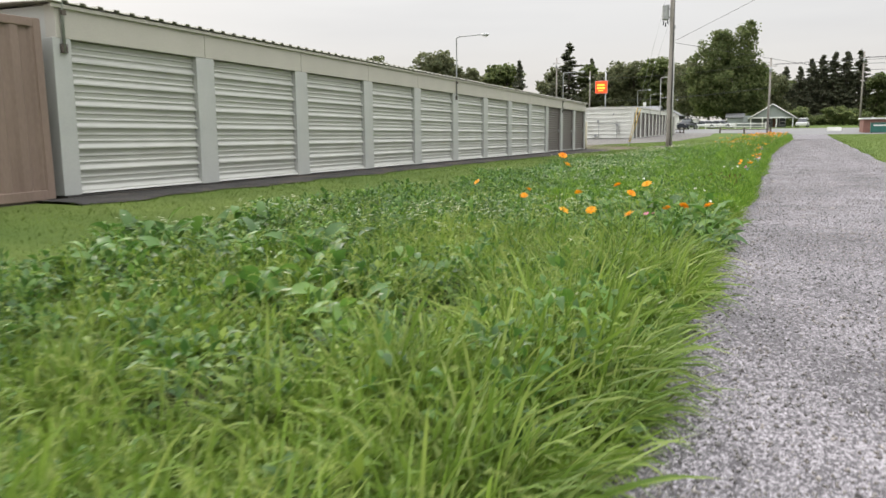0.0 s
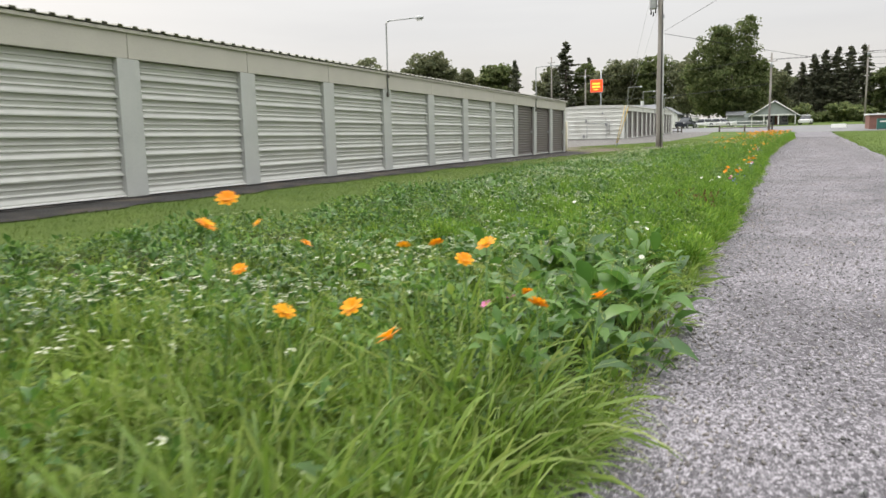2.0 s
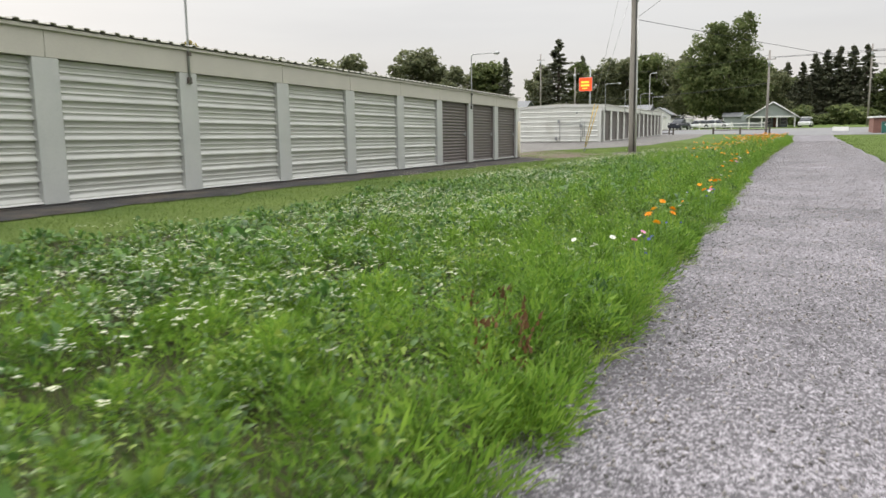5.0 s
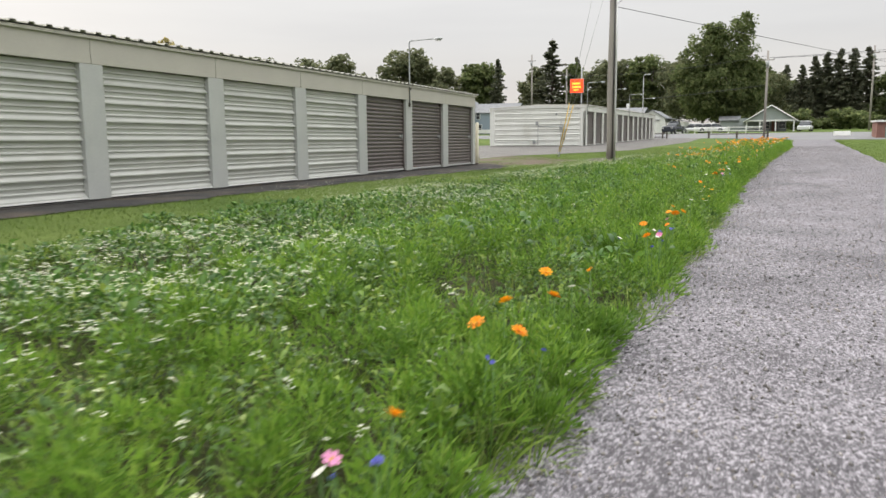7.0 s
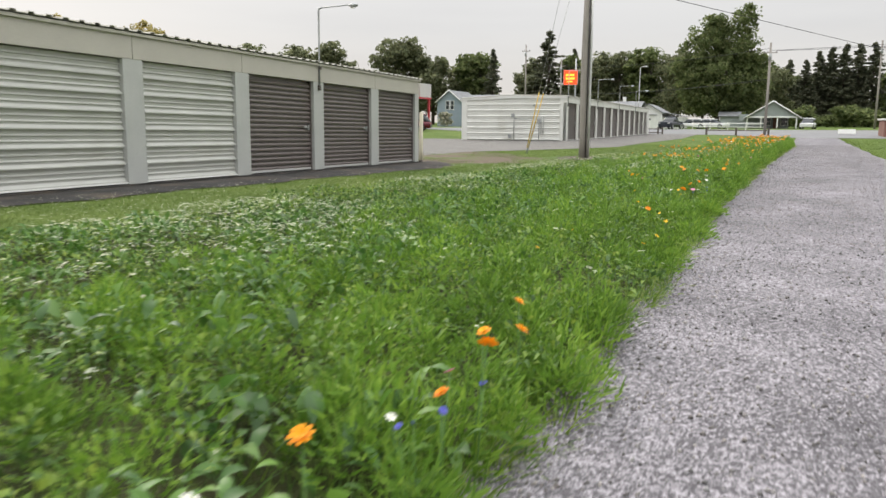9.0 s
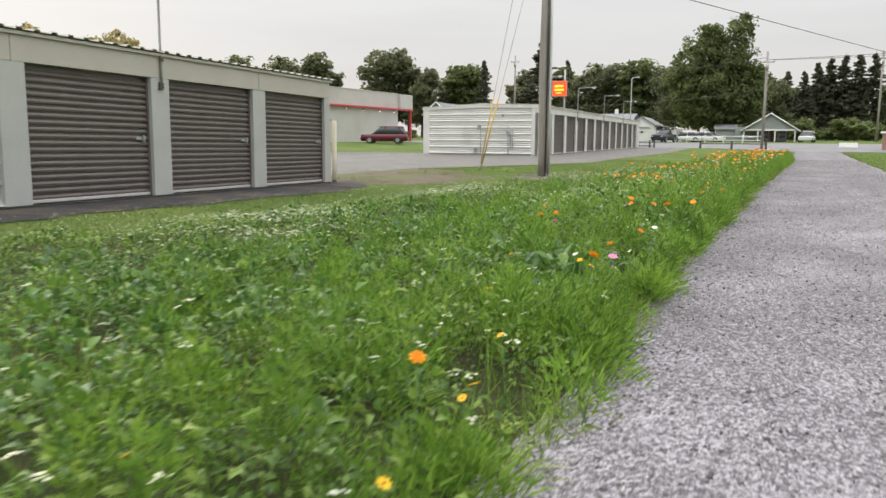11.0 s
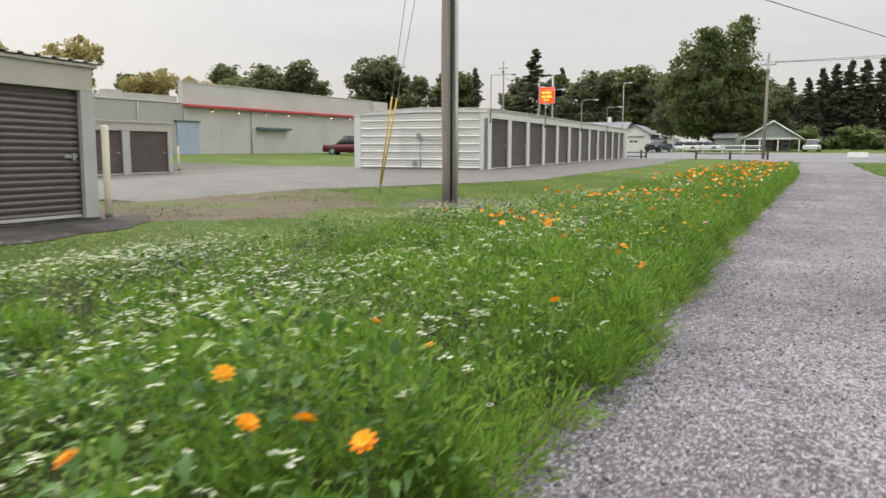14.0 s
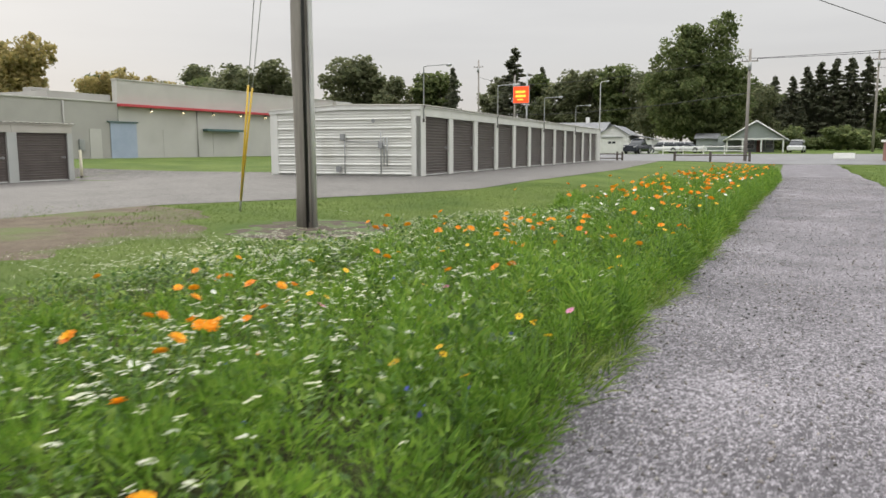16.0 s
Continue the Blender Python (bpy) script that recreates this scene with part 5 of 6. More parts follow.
for k, (tr, x, y, s, sx) in enumerate((
        (spruce_b, -45.6, 200, 0.98, 1.75),
        (oak_a, -81.5, 190, 1.15, 1.16), (oak_b, -76, 192, 1.09, 1.10), (oak_a, -66, 196, 0.92, 1.28), (spruce_c, -56.4, 190, 1.18, 1.00), (oak_c, -61, 194, 1.02, 1.34),
        (oak_b, -52.0, 205, 0.86, 1.10), (oak_c, -42, 205, 1.00, 1.10), (spruce_a, -40.2, 203, 1.02, 1.00), (oak_a, -34, 198, 0.93, 1.20), (oak_b, -28, 196, 0.85, 1.20),
        (oak_c, -20.6, 190, 1.00, 1.20), (oak_a, -15, 186, 0.82, 1.10), (oak_b, -13.5, 178, 0.80, 0.90), (oak_c, 1.5, 182, 0.75, 1.10), (oak_a, 4, 178, 0.62, 1.10),
        (oak_a, -96, 165, 0.97, 1.34), (oak_b, -88, 170, 0.95, 1.34), (oak_c, -103, 168, 0.92, 1.46), (oak_b, -70, 186, 0.83, 1.22),
        (oak_c, 25, 186, 0.66, 1.30), (oak_a, 30, 182, 0.62, 1.30), (oak_b, 37, 190, 0.70, 1.30), (oak_c, 45, 195, 0.80, 1.30), (oak_a, 56, 200, 0.90, 1.20), (oak_c, 68, 190, 0.90, 1.20),
        (oak_c, 13, 196, 0.62, 1.50), (oak_c, 8, 196, 0.62, 1.40), (oak_a, 18, 197, 0.58, 1.50), (oak_c, -25, 205, 0.95, 1.20), (oak_a, -10, 200, 0.70, 1.30),
        (oak_a, -120, 215, 1.16, 1.46), (oak_b, -135, 200, 1.16, 1.46), (oak_c, -150, 190, 1.16, 1.46))):
    stand(tr, x, y, s, k * 53, sx, tr.name not in used)
    used.add(tr.name)
for k, (x, y, s) in enumerate(((-91, 112, 1.0), (-84, 121, 0.78), (-97, 104, 1.05), (-79, 128, 0.72), (-104, 96, 1.0), (-112, 86, 1.0))):
    stand(pale, x, y, s, k * 61, 1.0, k == 0)

shrub = broadleaf("flowering_shrub", 2.6, 4.2, 1500, 0.14, leaf_mat("pale_shrub_leaves", [(0.20, 0.21, 0.15), (0.38, 0.37, 0.32), (0.55, 0.53, 0.48)], 0.2, 0.7), 41, "pale flowering shrub in front of the blue house", 0.02, 40)
stand(shrub, -50.9, 146.0, 1.0, 0, 1.0, True)
hedge = broadleaf("bush", 3.2, 5.5, 1800, 0.22, TREE_A, 42, "dark bush below the far trees", 0.02, 44, 1.3)
for k, x in enumerate((-34, -28, -22, -3, 0.5, 8.5, 11, 14, 17, 20, 24, 28, 33, 39, -66, -60, -56, -44, -39)):
    stand(hedge, x, 172 + 3 * math.sin(k * 2.2), 0.9 + 0.35 * math.sin(k * 1.7), k * 40, 1.3, k == 0)


# ---- meadow ----
def meadow_left(y):
    return np.interp(y, [-14, 27, 36, 41, 44, 46, 48, 70, 76], [-6.6, -6.5, -5.5, -5.4, -4.4, -3.3, -2.8, -0.3, 2.2]) + 0.35 * np.sin(y * 0.8) + 0.2 * np.sin(y * 2.1)


def scatter(n, y0, y1, gen, near=1.0, lo=None, hi=None):
    """Points in the meadow, crowded towards the path and towards the start of each stretch."""
    y = y0 + (y1 - y0) * gen.random(n)
    a = path_left(y) if hi is None else hi(y)
    b = meadow_left(y) if lo is None else lo(y)
    u = gen.random(n) ** near
    return a + (b - a) * u, y, u


def smooth_field(x, y, f, seed):
    """A slow random field between 0 and 1."""
    g = np.random.default_rng(seed)
    z = np.zeros_like(x)
    for k in range(7):
        a, p, s = g.random() * 6.283, g.random() * 6.283, f * (0.5 + 1.3 * g.random())
        z += np.sin((x * math.cos(a) + y * math.sin(a)) * s + p)
    return 1 / (1 + np.exp(-z * 0.9))


def blades(x, y, h, w, lean, gen, z_extra=0.0, segs=2, wind=(0.35, -0.2)):
    """Grass blades: narrow, bent over towards a side, ending in a point."""
    n = len(x)
    z = land(x, y) + z_extra
    a = gen.random(n) * 2 * math.pi
    side = np.stack([np.cos(a), np.sin(a), np.zeros(n)], 1)
    fa = a + math.pi / 2 + gen.normal(size=n) * 0.4
    fall = np.stack([np.cos(fa) + wind[0], np.sin(fa) + wind[1], np.zeros(n)], 1)
    base = np.stack([x, y, z - 0.02], 1)
    up = np.array([0, 0, 1.0])
    rows = []
    for k in range(segs + 1):
        f = k / segs
        c = base + up * (h * (f - 0.32 * lean * f * f))[:, None] + fall * (h * lean * 0.8 * f * f)[:, None]
        if k < segs:
            ww = (w * (1 - 0.45 * f))[:, None] * side * 0.5
            rows += [c - ww, c + ww]
        else:
            rows.append(c)
    V = np.stack(rows, 1)
    m = 2 * segs + 1
    o = (np.arange(n) * m)[:, None]
    Q = np.concatenate([o + np.array([[2 * k, 2 * k + 1, 2 * k + 3, 2 * k + 2]]) for k in range(segs - 1)], 0) if segs > 1 else None
    T = o + np.array([[2 * segs - 2, 2 * segs - 1, 2 * segs]])
    return V.reshape(-1, 3), Q, T


def leaves(x, y, z, length, width, pitch, gen, fold=0.25, rows=4, azim=None):
    """Broad leaves: pointed ovals, folded along the midrib, arching over from their foot."""
    n = len(x)
    a = gen.random(n) * 2 * math.pi if azim is None else azim
    d = np.stack([np.cos(a), np.sin(a), np.zeros(n)], 1)
    s = np.stack([-np.sin(a), np.cos(a), np.zeros(n)], 1)
    base = np.stack([x, y, z], 1)
    tw = gen.normal(size=n) * 0.35
    out = []
    shape = [0.12, 0.85, 1.0, 0.62, 0.0] if rows == 4 else [0.2, 1.0, 0.0]
    for k in range(rows + 1):
        f = k / rows
        ang = pitch - f * (1.15 + 0.3 * tw)
        c = base + d * (length * f * np.cos(pitch * 0.6 + ang * 0.4))[:, None] + np.array([0, 0, 1.0]) * (length * f * np.sin(pitch * 0.45 + ang * 0.55))[:, None]
        hw = (width * 0.5 * shape[k])
        lift = (hw * fold)[:, None] * np.array([0, 0, 1.0])
        roll = (hw * tw)[:, None] * np.array([0, 0, 1.0])
        out += [c - s * hw[:, None] + lift - roll, c, c + s * hw[:, None] + lift + roll]
    V = np.stack(out, 1)
    m = 3 * (rows + 1)
    o = (np.arange(n) * m)[:, None]
    Q = np.concatenate([o + np.array([[3 * k + j, 3 * k + j + 1, 3 * k + j + 4, 3 * k + j + 3]]) for k in range(rows) for j in (0, 1)], 0)
    return V.reshape(-1, 3), Q


def stuff(name, me, label, category):
    return tagged(new(name, me), label, category, kind="stuff")


gen = np.random.default_rng(3)

DOCK = ((-1.5, 5.5, 34, 0.34), (-1.42, 6.2, 34, 0.36), (-1.7, 6.0, 30, 0.34), (-1.5, 6.9, 26, 0.34), (-1.85, 7.3, 40, 0.36), (-2.4, 7.9, 36, 0.36), (-1.65, 8.0, 26, 0.32), (-2.2, 6.6, 34, 0.36), (-2.9, 7.2, 30, 0.32), (-1.55, 8.8, 16, 0.28), (-3.2, 6.4, 22, 0.30), (-2.7, 8.7, 20, 0.30), (-1.6, 5.6, 22, 0.26),
                   (-1.75, 5.0, 18, 0.24), (-2.0, 1.2, 22, 0.26), (-1.7, 2.4, 14, 0.24), (-3.9, 1.6, 44, 0.32), (-4.5, 2.3, 44, 0.32), (-4.3, 1.0, 36, 0.30), (-5.1, 2.0, 36, 0.30), (-3.4, 2.4, 28, 0.28), (-4.9, 3.2, 30, 0.28), (-5.0, 14.8, 30, 0.28), (-5.6, 15.6, 26, 0.28),
                   (-4.4, 15.3, 24, 0.28), (-4.9, 16.8, 26, 0.28), (-1.3, 20.2, 34, 0.26), (-1.0, 20.9, 30, 0.26), (-1.7, 20.8, 30, 0.26), (-2.2, 21.6, 28, 0.26), (-2.9, 21.2, 28, 0.26), (-5.2, 24.5, 28, 0.28), (-4.5, 25.4, 26, 0.28), (-3.6, 24.2, 26, 0.26), (-1.05, 29.6, 40, 0.34), (-1.5, 30.4, 36, 0.32),
                   (-0.8, 30.4, 20, 0.28), (-1.9, 29.8, 28, 0.30), (-3.2, 34.2, 20, 0.26), (-4.8, 33.0, 20, 0.24), (-5.6, 20.0, 24, 0.28), (-5.6, 11.0, 20, 0.26),
        (-5.6, 1.2, 44, 0.32), (-6.2, 2.2, 40, 0.30), (-5.9, 3.2, 36, 0.28), (-3.2, 0.6, 30, 0.28), (-2.6, 6.0, 30, 0.34), (-2.1, 7.4, 36, 0.38), (-1.75, 6.5, 36, 0.38), (-2.9, 8.1, 30, 0.32))


def dock_near(x, y):
    """1 in the middle of a clump of dock leaves, falling to 0 round it."""
    out = np.zeros(len(x))
    for px, py, n, l in DOCK:
        out = np.maximum(out, np.exp(-((x - px) ** 2 + (y - py) ** 2) / (0.30 ** 2)))
    return out


def canopy(x, y):
    """Height that the plants reach: a bank beside the path, lower weeds behind it, uneven everywhere."""
    d = path_left(y) - x
    h = np.interp(y, [-5, 4, 8, 13, 20, 29, 34, 40, 60, 74], [0.56, 0.54, 0.42, 0.42, 0.42, 0.44, 0.52, 0.56, 0.58, 0.5])
    h = h * np.interp(d, [0, 0.15, 0.45, 1.3, 2.6, 4.5, 6.0], [0.45, 0.75, 1.0, 0.92, 0.62, 0.48, 0.22])
    return h * (0.60 + 0.46 * smooth_field(x, y, 3.0, 41) + 0.40 * smooth_field(x, y, 7.0, 43))


def spray(P, D, length, width, droop, gen, segs=2):
    """Tapered strips from the points P along D, drooping towards their tips."""
    n = len(P)
    D = D / np.linalg.norm(D, axis=1)[:, None]
    side = np.cross(D, gen.normal(size=(n, 3)))
    side /= np.linalg.norm(side, axis=1)[:, None] + 1e-9
    rows = []
    for k in range(segs + 1):
        f = k / segs
        c = P + D * (length * f)[:, None]
        c[:, 2] -= length * droop * f * f
        if k < segs:
            ww = side * (width * (0.5 - 0.22 * f))[:, None]
            rows += [c - ww, c + ww]
        else:
            rows.append(c)
    m = 2 * segs + 1
    o = (np.arange(n) * m)[:, None]
    Q = np.concatenate([o + np.array([[2 * k, 2 * k + 1, 2 * k + 3, 2 * k + 2]]) for k in range(segs - 1)], 0) if segs > 1 else None
    return np.stack(rows, 1).reshape(-1, 3), Q, o + np.array([[2 * segs - 2, 2 * segs - 1, 2 * segs]])


def leaflets(P, D, length, width, gen):
    """Small pointed leaves, folded along the midrib."""
    n = len(P)
    D = D / np.linalg.norm(D, axis=1)[:, None]
    side = np.cross(D, np.array([0, 0, 1.0]) + 0.35 * gen.normal(size=(n, 3)))
    side /= np.linalg.norm(side, axis=1)[:, None] + 1e-9
    up = np.cross(side, D)
    L, W = length[:, None], width[:, None]
    mid = P + D * L * 0.5 + up * L * 0.06
    tip = P + D * L - np.array([0, 0, 1.0]) * L * 0.22
    a, b = mid - side * W * 0.5 + up * W * 0.22 - D * L * 0.06, mid + side * W * 0.5 + up * W * 0.22 - D * L * 0.06
    V = np.stack([P, a, mid, b, tip], 1).reshape(-1, 3)
    o = (np.arange(n) * 5)[:, None]
    T = np.concatenate([o + np.array([t]) for t in ((0, 2, 1), (0, 3, 2), (1, 2, 4), (2, 3, 4))], 0)
    return V, T


def dome(cx, cy, r, h, per, gen, inner=0.45):
    """Points on and a little inside a field of domes, and the way out of each."""
    n = len(cx)
    a, q = gen.random((n, per)) * 6.2832, np.sqrt(gen.random((n, per)))
    k = 1 - inner * gen.random((n, per)) ** 2
    x, y = cx[:, None] + r[:, None] * q * np.cos(a) * k, cy[:, None] + r[:, None] * q * np.sin(a) * k
    z = h[:, None] * np.sqrt(np.clip(1 - 0.9 * q * q, 0.02, 1)) * k
    D = np.stack([np.cos(a) * q * 1.1, np.sin(a) * q * 1.1, 0.35 + 0.5 * (1 - q)], -1) + 0.35 * gen.normal(size=(n, per, 3))
    x, y = x.ravel(), y.ravel()
    return np.stack([x, y, land(x, y) + z.ravel()], 1), D.reshape(-1, 3)


def patch(n, y0, y1, near, gen, low=0.0, far=7.5, seed=0, f=1.0, keep_over=0.0):
    """Places of plants between two distances from the path's edge, only where a slow field is high enough."""
    x, y, u = scatter(n, y0, y1, gen, near)
    d = path_left(y) - x
    ok = (d > low) & (d < far) & (smooth_field(x, y, f, seed) > keep_over)
    return x[ok], y[ok], d[ok]


# thatch sheet whose dark colour deepens the shaded gaps between the plants
thatch = sheet("shaded_thatch", lambda y: (meadow_left(y) + 0.2, path_left(y) - 0.03), np.arange(-6, 73, 0.25), 30, 0.014, M_SHADED_THATCH, "brown-green thatch darkened as shade under the meadow plants", "soil")

# low filling of small blades over the thatch
X, Y, U = scatter(150000, -4.5, 66, gen, 1.1)
P = np.stack([X, Y, land(X, Y)], 1)
D = gen.normal(size=P.shape) * 0.45 + np.array([0, 0, 1.0])
V, Q, T = spray(P, D, (0.06 + 0.20 * gen.random(len(X))) * np.interp(U, [0, 0.8, 1], [1, 0.9, 0.45]), 0.007 + 0.007 * gen.random(len(X)), 0.5 * gen.random(len(X)), gen, 1)
stuff("low_meadow_grass", np_mesh("low_meadow_grass", V, Q, T, M_WEED), "low green grass and weeds over shade-darkened thatch", "grass")


def tussocks(cx, cy, per, reach, gen, name, material, label, width=0.010, spread=0.55):
    """Grass tussocks: blades out of one foot, arching over to all sides and a little with the wind."""
    n = len(cx)
    h = np.repeat(canopy(cx, cy) * (0.8 + 0.5 * gen.random(n)) * reach, per)
    a = gen.random(n * per) * 6.2832
    r = 0.07 * np.sqrt(gen.random(n * per))
    x, y = np.repeat(cx, per) + r * np.cos(a), np.repeat(cy, per) + r * np.sin(a)
    t = spread * gen.random(n * per)
    D = np.stack([np.cos(a) * t + 0.10, np.sin(a) * t - 0.06, np.full(n * per, 1.0)], 1)
    V, Q, T = spray(np.stack([x, y, land(x, y) - 0.02], 1), D, h * (0.75 + 0.6 * gen.random(n * per)), width * (0.5 + gen.random(n * per)), 0.25 + 0.65 * gen.random(n * per) ** 0.8, gen, 4)
    stuff(name, np_mesh(name, V, Q, T, material), label, "grass")


# tall grass at the start of the walk, thinner further on
x, y, d = patch(4800, -4.6, 9.5, 1.0, gen, 0.02, 5.2, 51, 1.0, 0.04)
ok = (dock_near(x, y) < 0.25) & (gen.random(len(x)) < np.interp(d, [0, 3.2, 4.0, 5.2], [1, 1, 0.35, 0.12])) & (gen.random(len(x)) < np.interp(y, [4, 6, 9.5], [1, 0.6, 0.45]))
tussocks(x[ok], y[ok], 34, 1.12, gen, "tall_grass", M_GRASS, "tall arching bright green grass beside the path", 0.016, 1.15)
x, y, d = patch(2100, 8.5, 66, 1.25, gen, 0.02, 6.0, 52, 0.9, 0.45)
ok = (dock_near(x, y) < 0.25) & (gen.random(len(x)) < np.interp(d, [0, 1.0, 2.0], [0.3, 0.4, 1.0]))
tussocks(x[ok], y[ok], 30, 0.9, gen, "meadow_grass", M_GRASS, "green grass tussocks among the meadow weeds", 0.009, 0.9)
# the ragged verge that hangs over the stones
Y = -4.5 + 76 * gen.random(1250)
X = path_left(Y) - 0.02 - 0.22 * gen.random(len(Y))
tussocks(X, Y, 18, 0.72, gen, "verge_tufts", M_GRASS, "green grass tufts hanging over the path's edge", 0.008, 1.1)

# foxtails: thin arching stalks that end in pale bristly heads
x, y, d = patch(1300, -4.4, 7.0, 1.0, gen, 0.05, 3.8, 53, 0.9, 0.2)
n = len(x)
h = canopy(x, y) * (1.0 + 0.35 * gen.random(n))
a = -0.5 + 1.1 * gen.normal(size=n)
lean = np.stack([np.cos(a), np.sin(a)], 1) * (0.10 + 0.12 * gen.random(n))[:, None]
foot, top = np.stack([x, y, land(x, y)], 1), np.stack([x + lean[:, 0], y + lean[:, 1], land(x, y) + h], 1)
V, Q, T = spray(foot, top - foot, np.linalg.norm(top - foot, axis=1), np.full(n, 0.005), np.zeros(n), gen, 2)
stuff("foxtail_stalks", np_mesh("foxtail_stalks", V, Q, T, M_GRASS), "thin green foxtail stalks in the tall grass", "grass")
per = 46
f = np.tile(np.linspace(0, 1, per), n)
hl = np.repeat(0.09 + 0.09 * gen.random(n), per)
dirs = np.repeat(lean / np.linalg.norm(lean, axis=1)[:, None], per, 0)
P = np.repeat(top, per, 0) - np.array([0, 0, 0.01]) + np.stack([dirs[:, 0] * hl * f * 0.85, dirs[:, 1] * hl * f * 0.85, hl * (0.35 * f - 0.85 * f * f)], 1)
D = gen.normal(size=P.shape) + np.stack([dirs[:, 0], dirs[:, 1], -0.6 * f], 1) * 0.9
V, Q, T = spray(P, D, (0.016 + 0.012 * gen.random(len(P))) * (1 - 0.45 * f), np.full(len(P), 0.0045), np.zeros(len(P)), gen, 1)
stuff("foxtail_heads", np_mesh("foxtail_heads", V, Q, T, M_SEED), "pale bristly arching foxtail seed heads", "grass")


def weed_domes(cx, cy, r, h, per, size, gen, name, material, label, narrow=0.5):
    n = len(cx)
    P, D = dome(cx, cy, r, h, per, gen, 0.6)
    s = np.repeat(size, per) * (0.55 + 0.8 * gen.random(n * per))
    V, T = leaflets(P, D, s, s * narrow, gen)
    stuff(name, np_mesh(name, V, None, T, material), label, "weeds")


# bushy weeds behind the bank, in separate mounds of small and of larger leaves
x, y, d = patch(3900, -4.5, 50, 1.0, gen, 0.15, 6.6, 54, 1.0, 0.04)
ok = (dock_near(x, y) < 0.4) & (gen.random(len(x)) < np.where((y < 4.5) & (d < 3.0), 0.12, 1.0))
x, y = x[ok], y[ok]
weed_domes(x, y, 0.09 + 0.13 * gen.random(len(x)), canopy(x, y) * (0.65 + 0.55 * gen.random(len(x))), 46, 0.035 + 0.035 * gen.random(len(x)), gen, "bushy_weeds", M_WEED, "bushy small-leaved green weeds in mounds")
x, y, d = patch(800, -4.6, 8, 1.0, gen, 0.10, 6.4, 57, 0.9, 0.1)
weed_domes(x, y, 0.12 + 0.14 * gen.random(len(x)), canopy(x, y) * (0.35 + 0.3 * gen.random(len(x))), 30, 0.06 + 0.06 * gen.random(len(x)), gen, "undergrowth", M_WEED, "dark leafy undergrowth below the tall grass", 0.4)
x, y, d = patch(2000, -4.5, 34, 1.15, gen, 0.25, 6.4, 55, 0.9, 0.22)
ok = (dock_near(x, y) < 0.5) & (gen.random(len(x)) < np.where((y < 4.5) & (d < 3.0), 0.25, 1.0))
x, y = x[ok], y[ok]
weed_domes(x, y, 0.12 + 0.12 * gen.random(len(x)), canopy(x, y) * (0.7 + 0.6 * gen.random(len(x))), 26, 0.065 + 0.055 * gen.random(len(x)), gen, "leafy_weeds", M_BIGLEAF, "larger-leaved green weeds in loose mounds", 0.42)

# feathery clumps of wildflower foliage: the soft bank along the path
x, y, d = patch(3000, 8.5, 74, 1.7, gen, 0.04, 3.8, 56, 1.2, 0.04)
x = np.minimum(x, path_left(y) - 0.10)
r = 0.11 + 0.15 * gen.random(len(x))
h = canopy(x, y) * (0.55 + 0.7 * gen.random(len(x)))
P, D = dome(x, y, r, h, 170, gen, 0.5)
V, Q, T = spray(P, D + np.array([0, 0, 0.5]), 0.04 + 0.07 * gen.random(len(P)), 0.010 + 0.011 * gen.random(len(P)), 0.35 * gen.random(len(P)), gen, 1)
stuff("wildflower_foliage", np_mesh("wildflower_foliage", V, Q, T, M_FEATHER), "soft feathery green wildflower clumps beside the path", "foliage")
# their upright leafy stems
x, y, d = patch(7000, 9, 74, 1.8, gen, 0.05, 3.0, 56, 1.2, 0.12)
P = np.stack([x, y, land(x, y)], 1)
V, Q, T = spray(P, gen.normal(size=P.shape) * 0.18 + np.array([0, 0, 1.0]), canopy(x, y) * (0.9 + 0.4 * gen.random(len(x))), np.full(len(x), 0.006), np.zeros(len(x)), gen, 2)
stuff("wildflower_stems", np_mesh("wildflower_stems", V, Q, T, M_FEATHER), "thin upright wildflower stems in the bank", "foliage")

# clumps of broad dock leaves
cx, cy, cl = [], [], []
gen2 = np.random.default_rng(8)
for x, y, n, l in DOCK:
    if y > 15:
        n, l = int(n * 1.6), l * 0.72
    cx += list(x + 0.17 * gen2.normal(size=n))
    cy += list(y + 0.16 * gen2.normal(size=n))
    cl += list(l * (0.45 + 0.65 * gen2.random(n)))
cx, cy, cl = np.array(cx), np.array(cy), np.array(cl)
V, Q = leaves(cx, cy, land(cx, cy) + 0.03 + np.minimum(0.75 * canopy(cx, cy), 0.30) * gen2.random(len(cx)), cl, cl * 0.33, 0.6 + 0.75 * gen2.random(len(cx)), gen2, 0.3)
stuff("dock_leaves", np_mesh("dock_leaves", V, Q, None, M_BIGLEAF), "broad arching green dock leaves in clumps", "weeds")

# rusty dock stalks
X, Y = np.array([-1.15, -1.05, -1.25, -0.95, -1.4]), np.array([11.9, 12.3, 12.6, 12.0, 12.4])
X, Y = np.repeat(X - 0.25, 46) + 0.03 * gen2.normal(size=230), np.repeat(Y, 46) + 0.03 * gen2.normal(size=230)
V, Q, T = blades(X, Y, 0.03 + 0.03 * gen2.random(230), np.full(230, 0.02), gen2.random(230), gen2, 0.10 + 0.40 * gen2.random(230))
stuff("dock_seed_stalks", np_mesh("dock_seed_stalks", V, Q, T, M_DRY), "rust-brown dock seed stalks beside the path", "weeds")

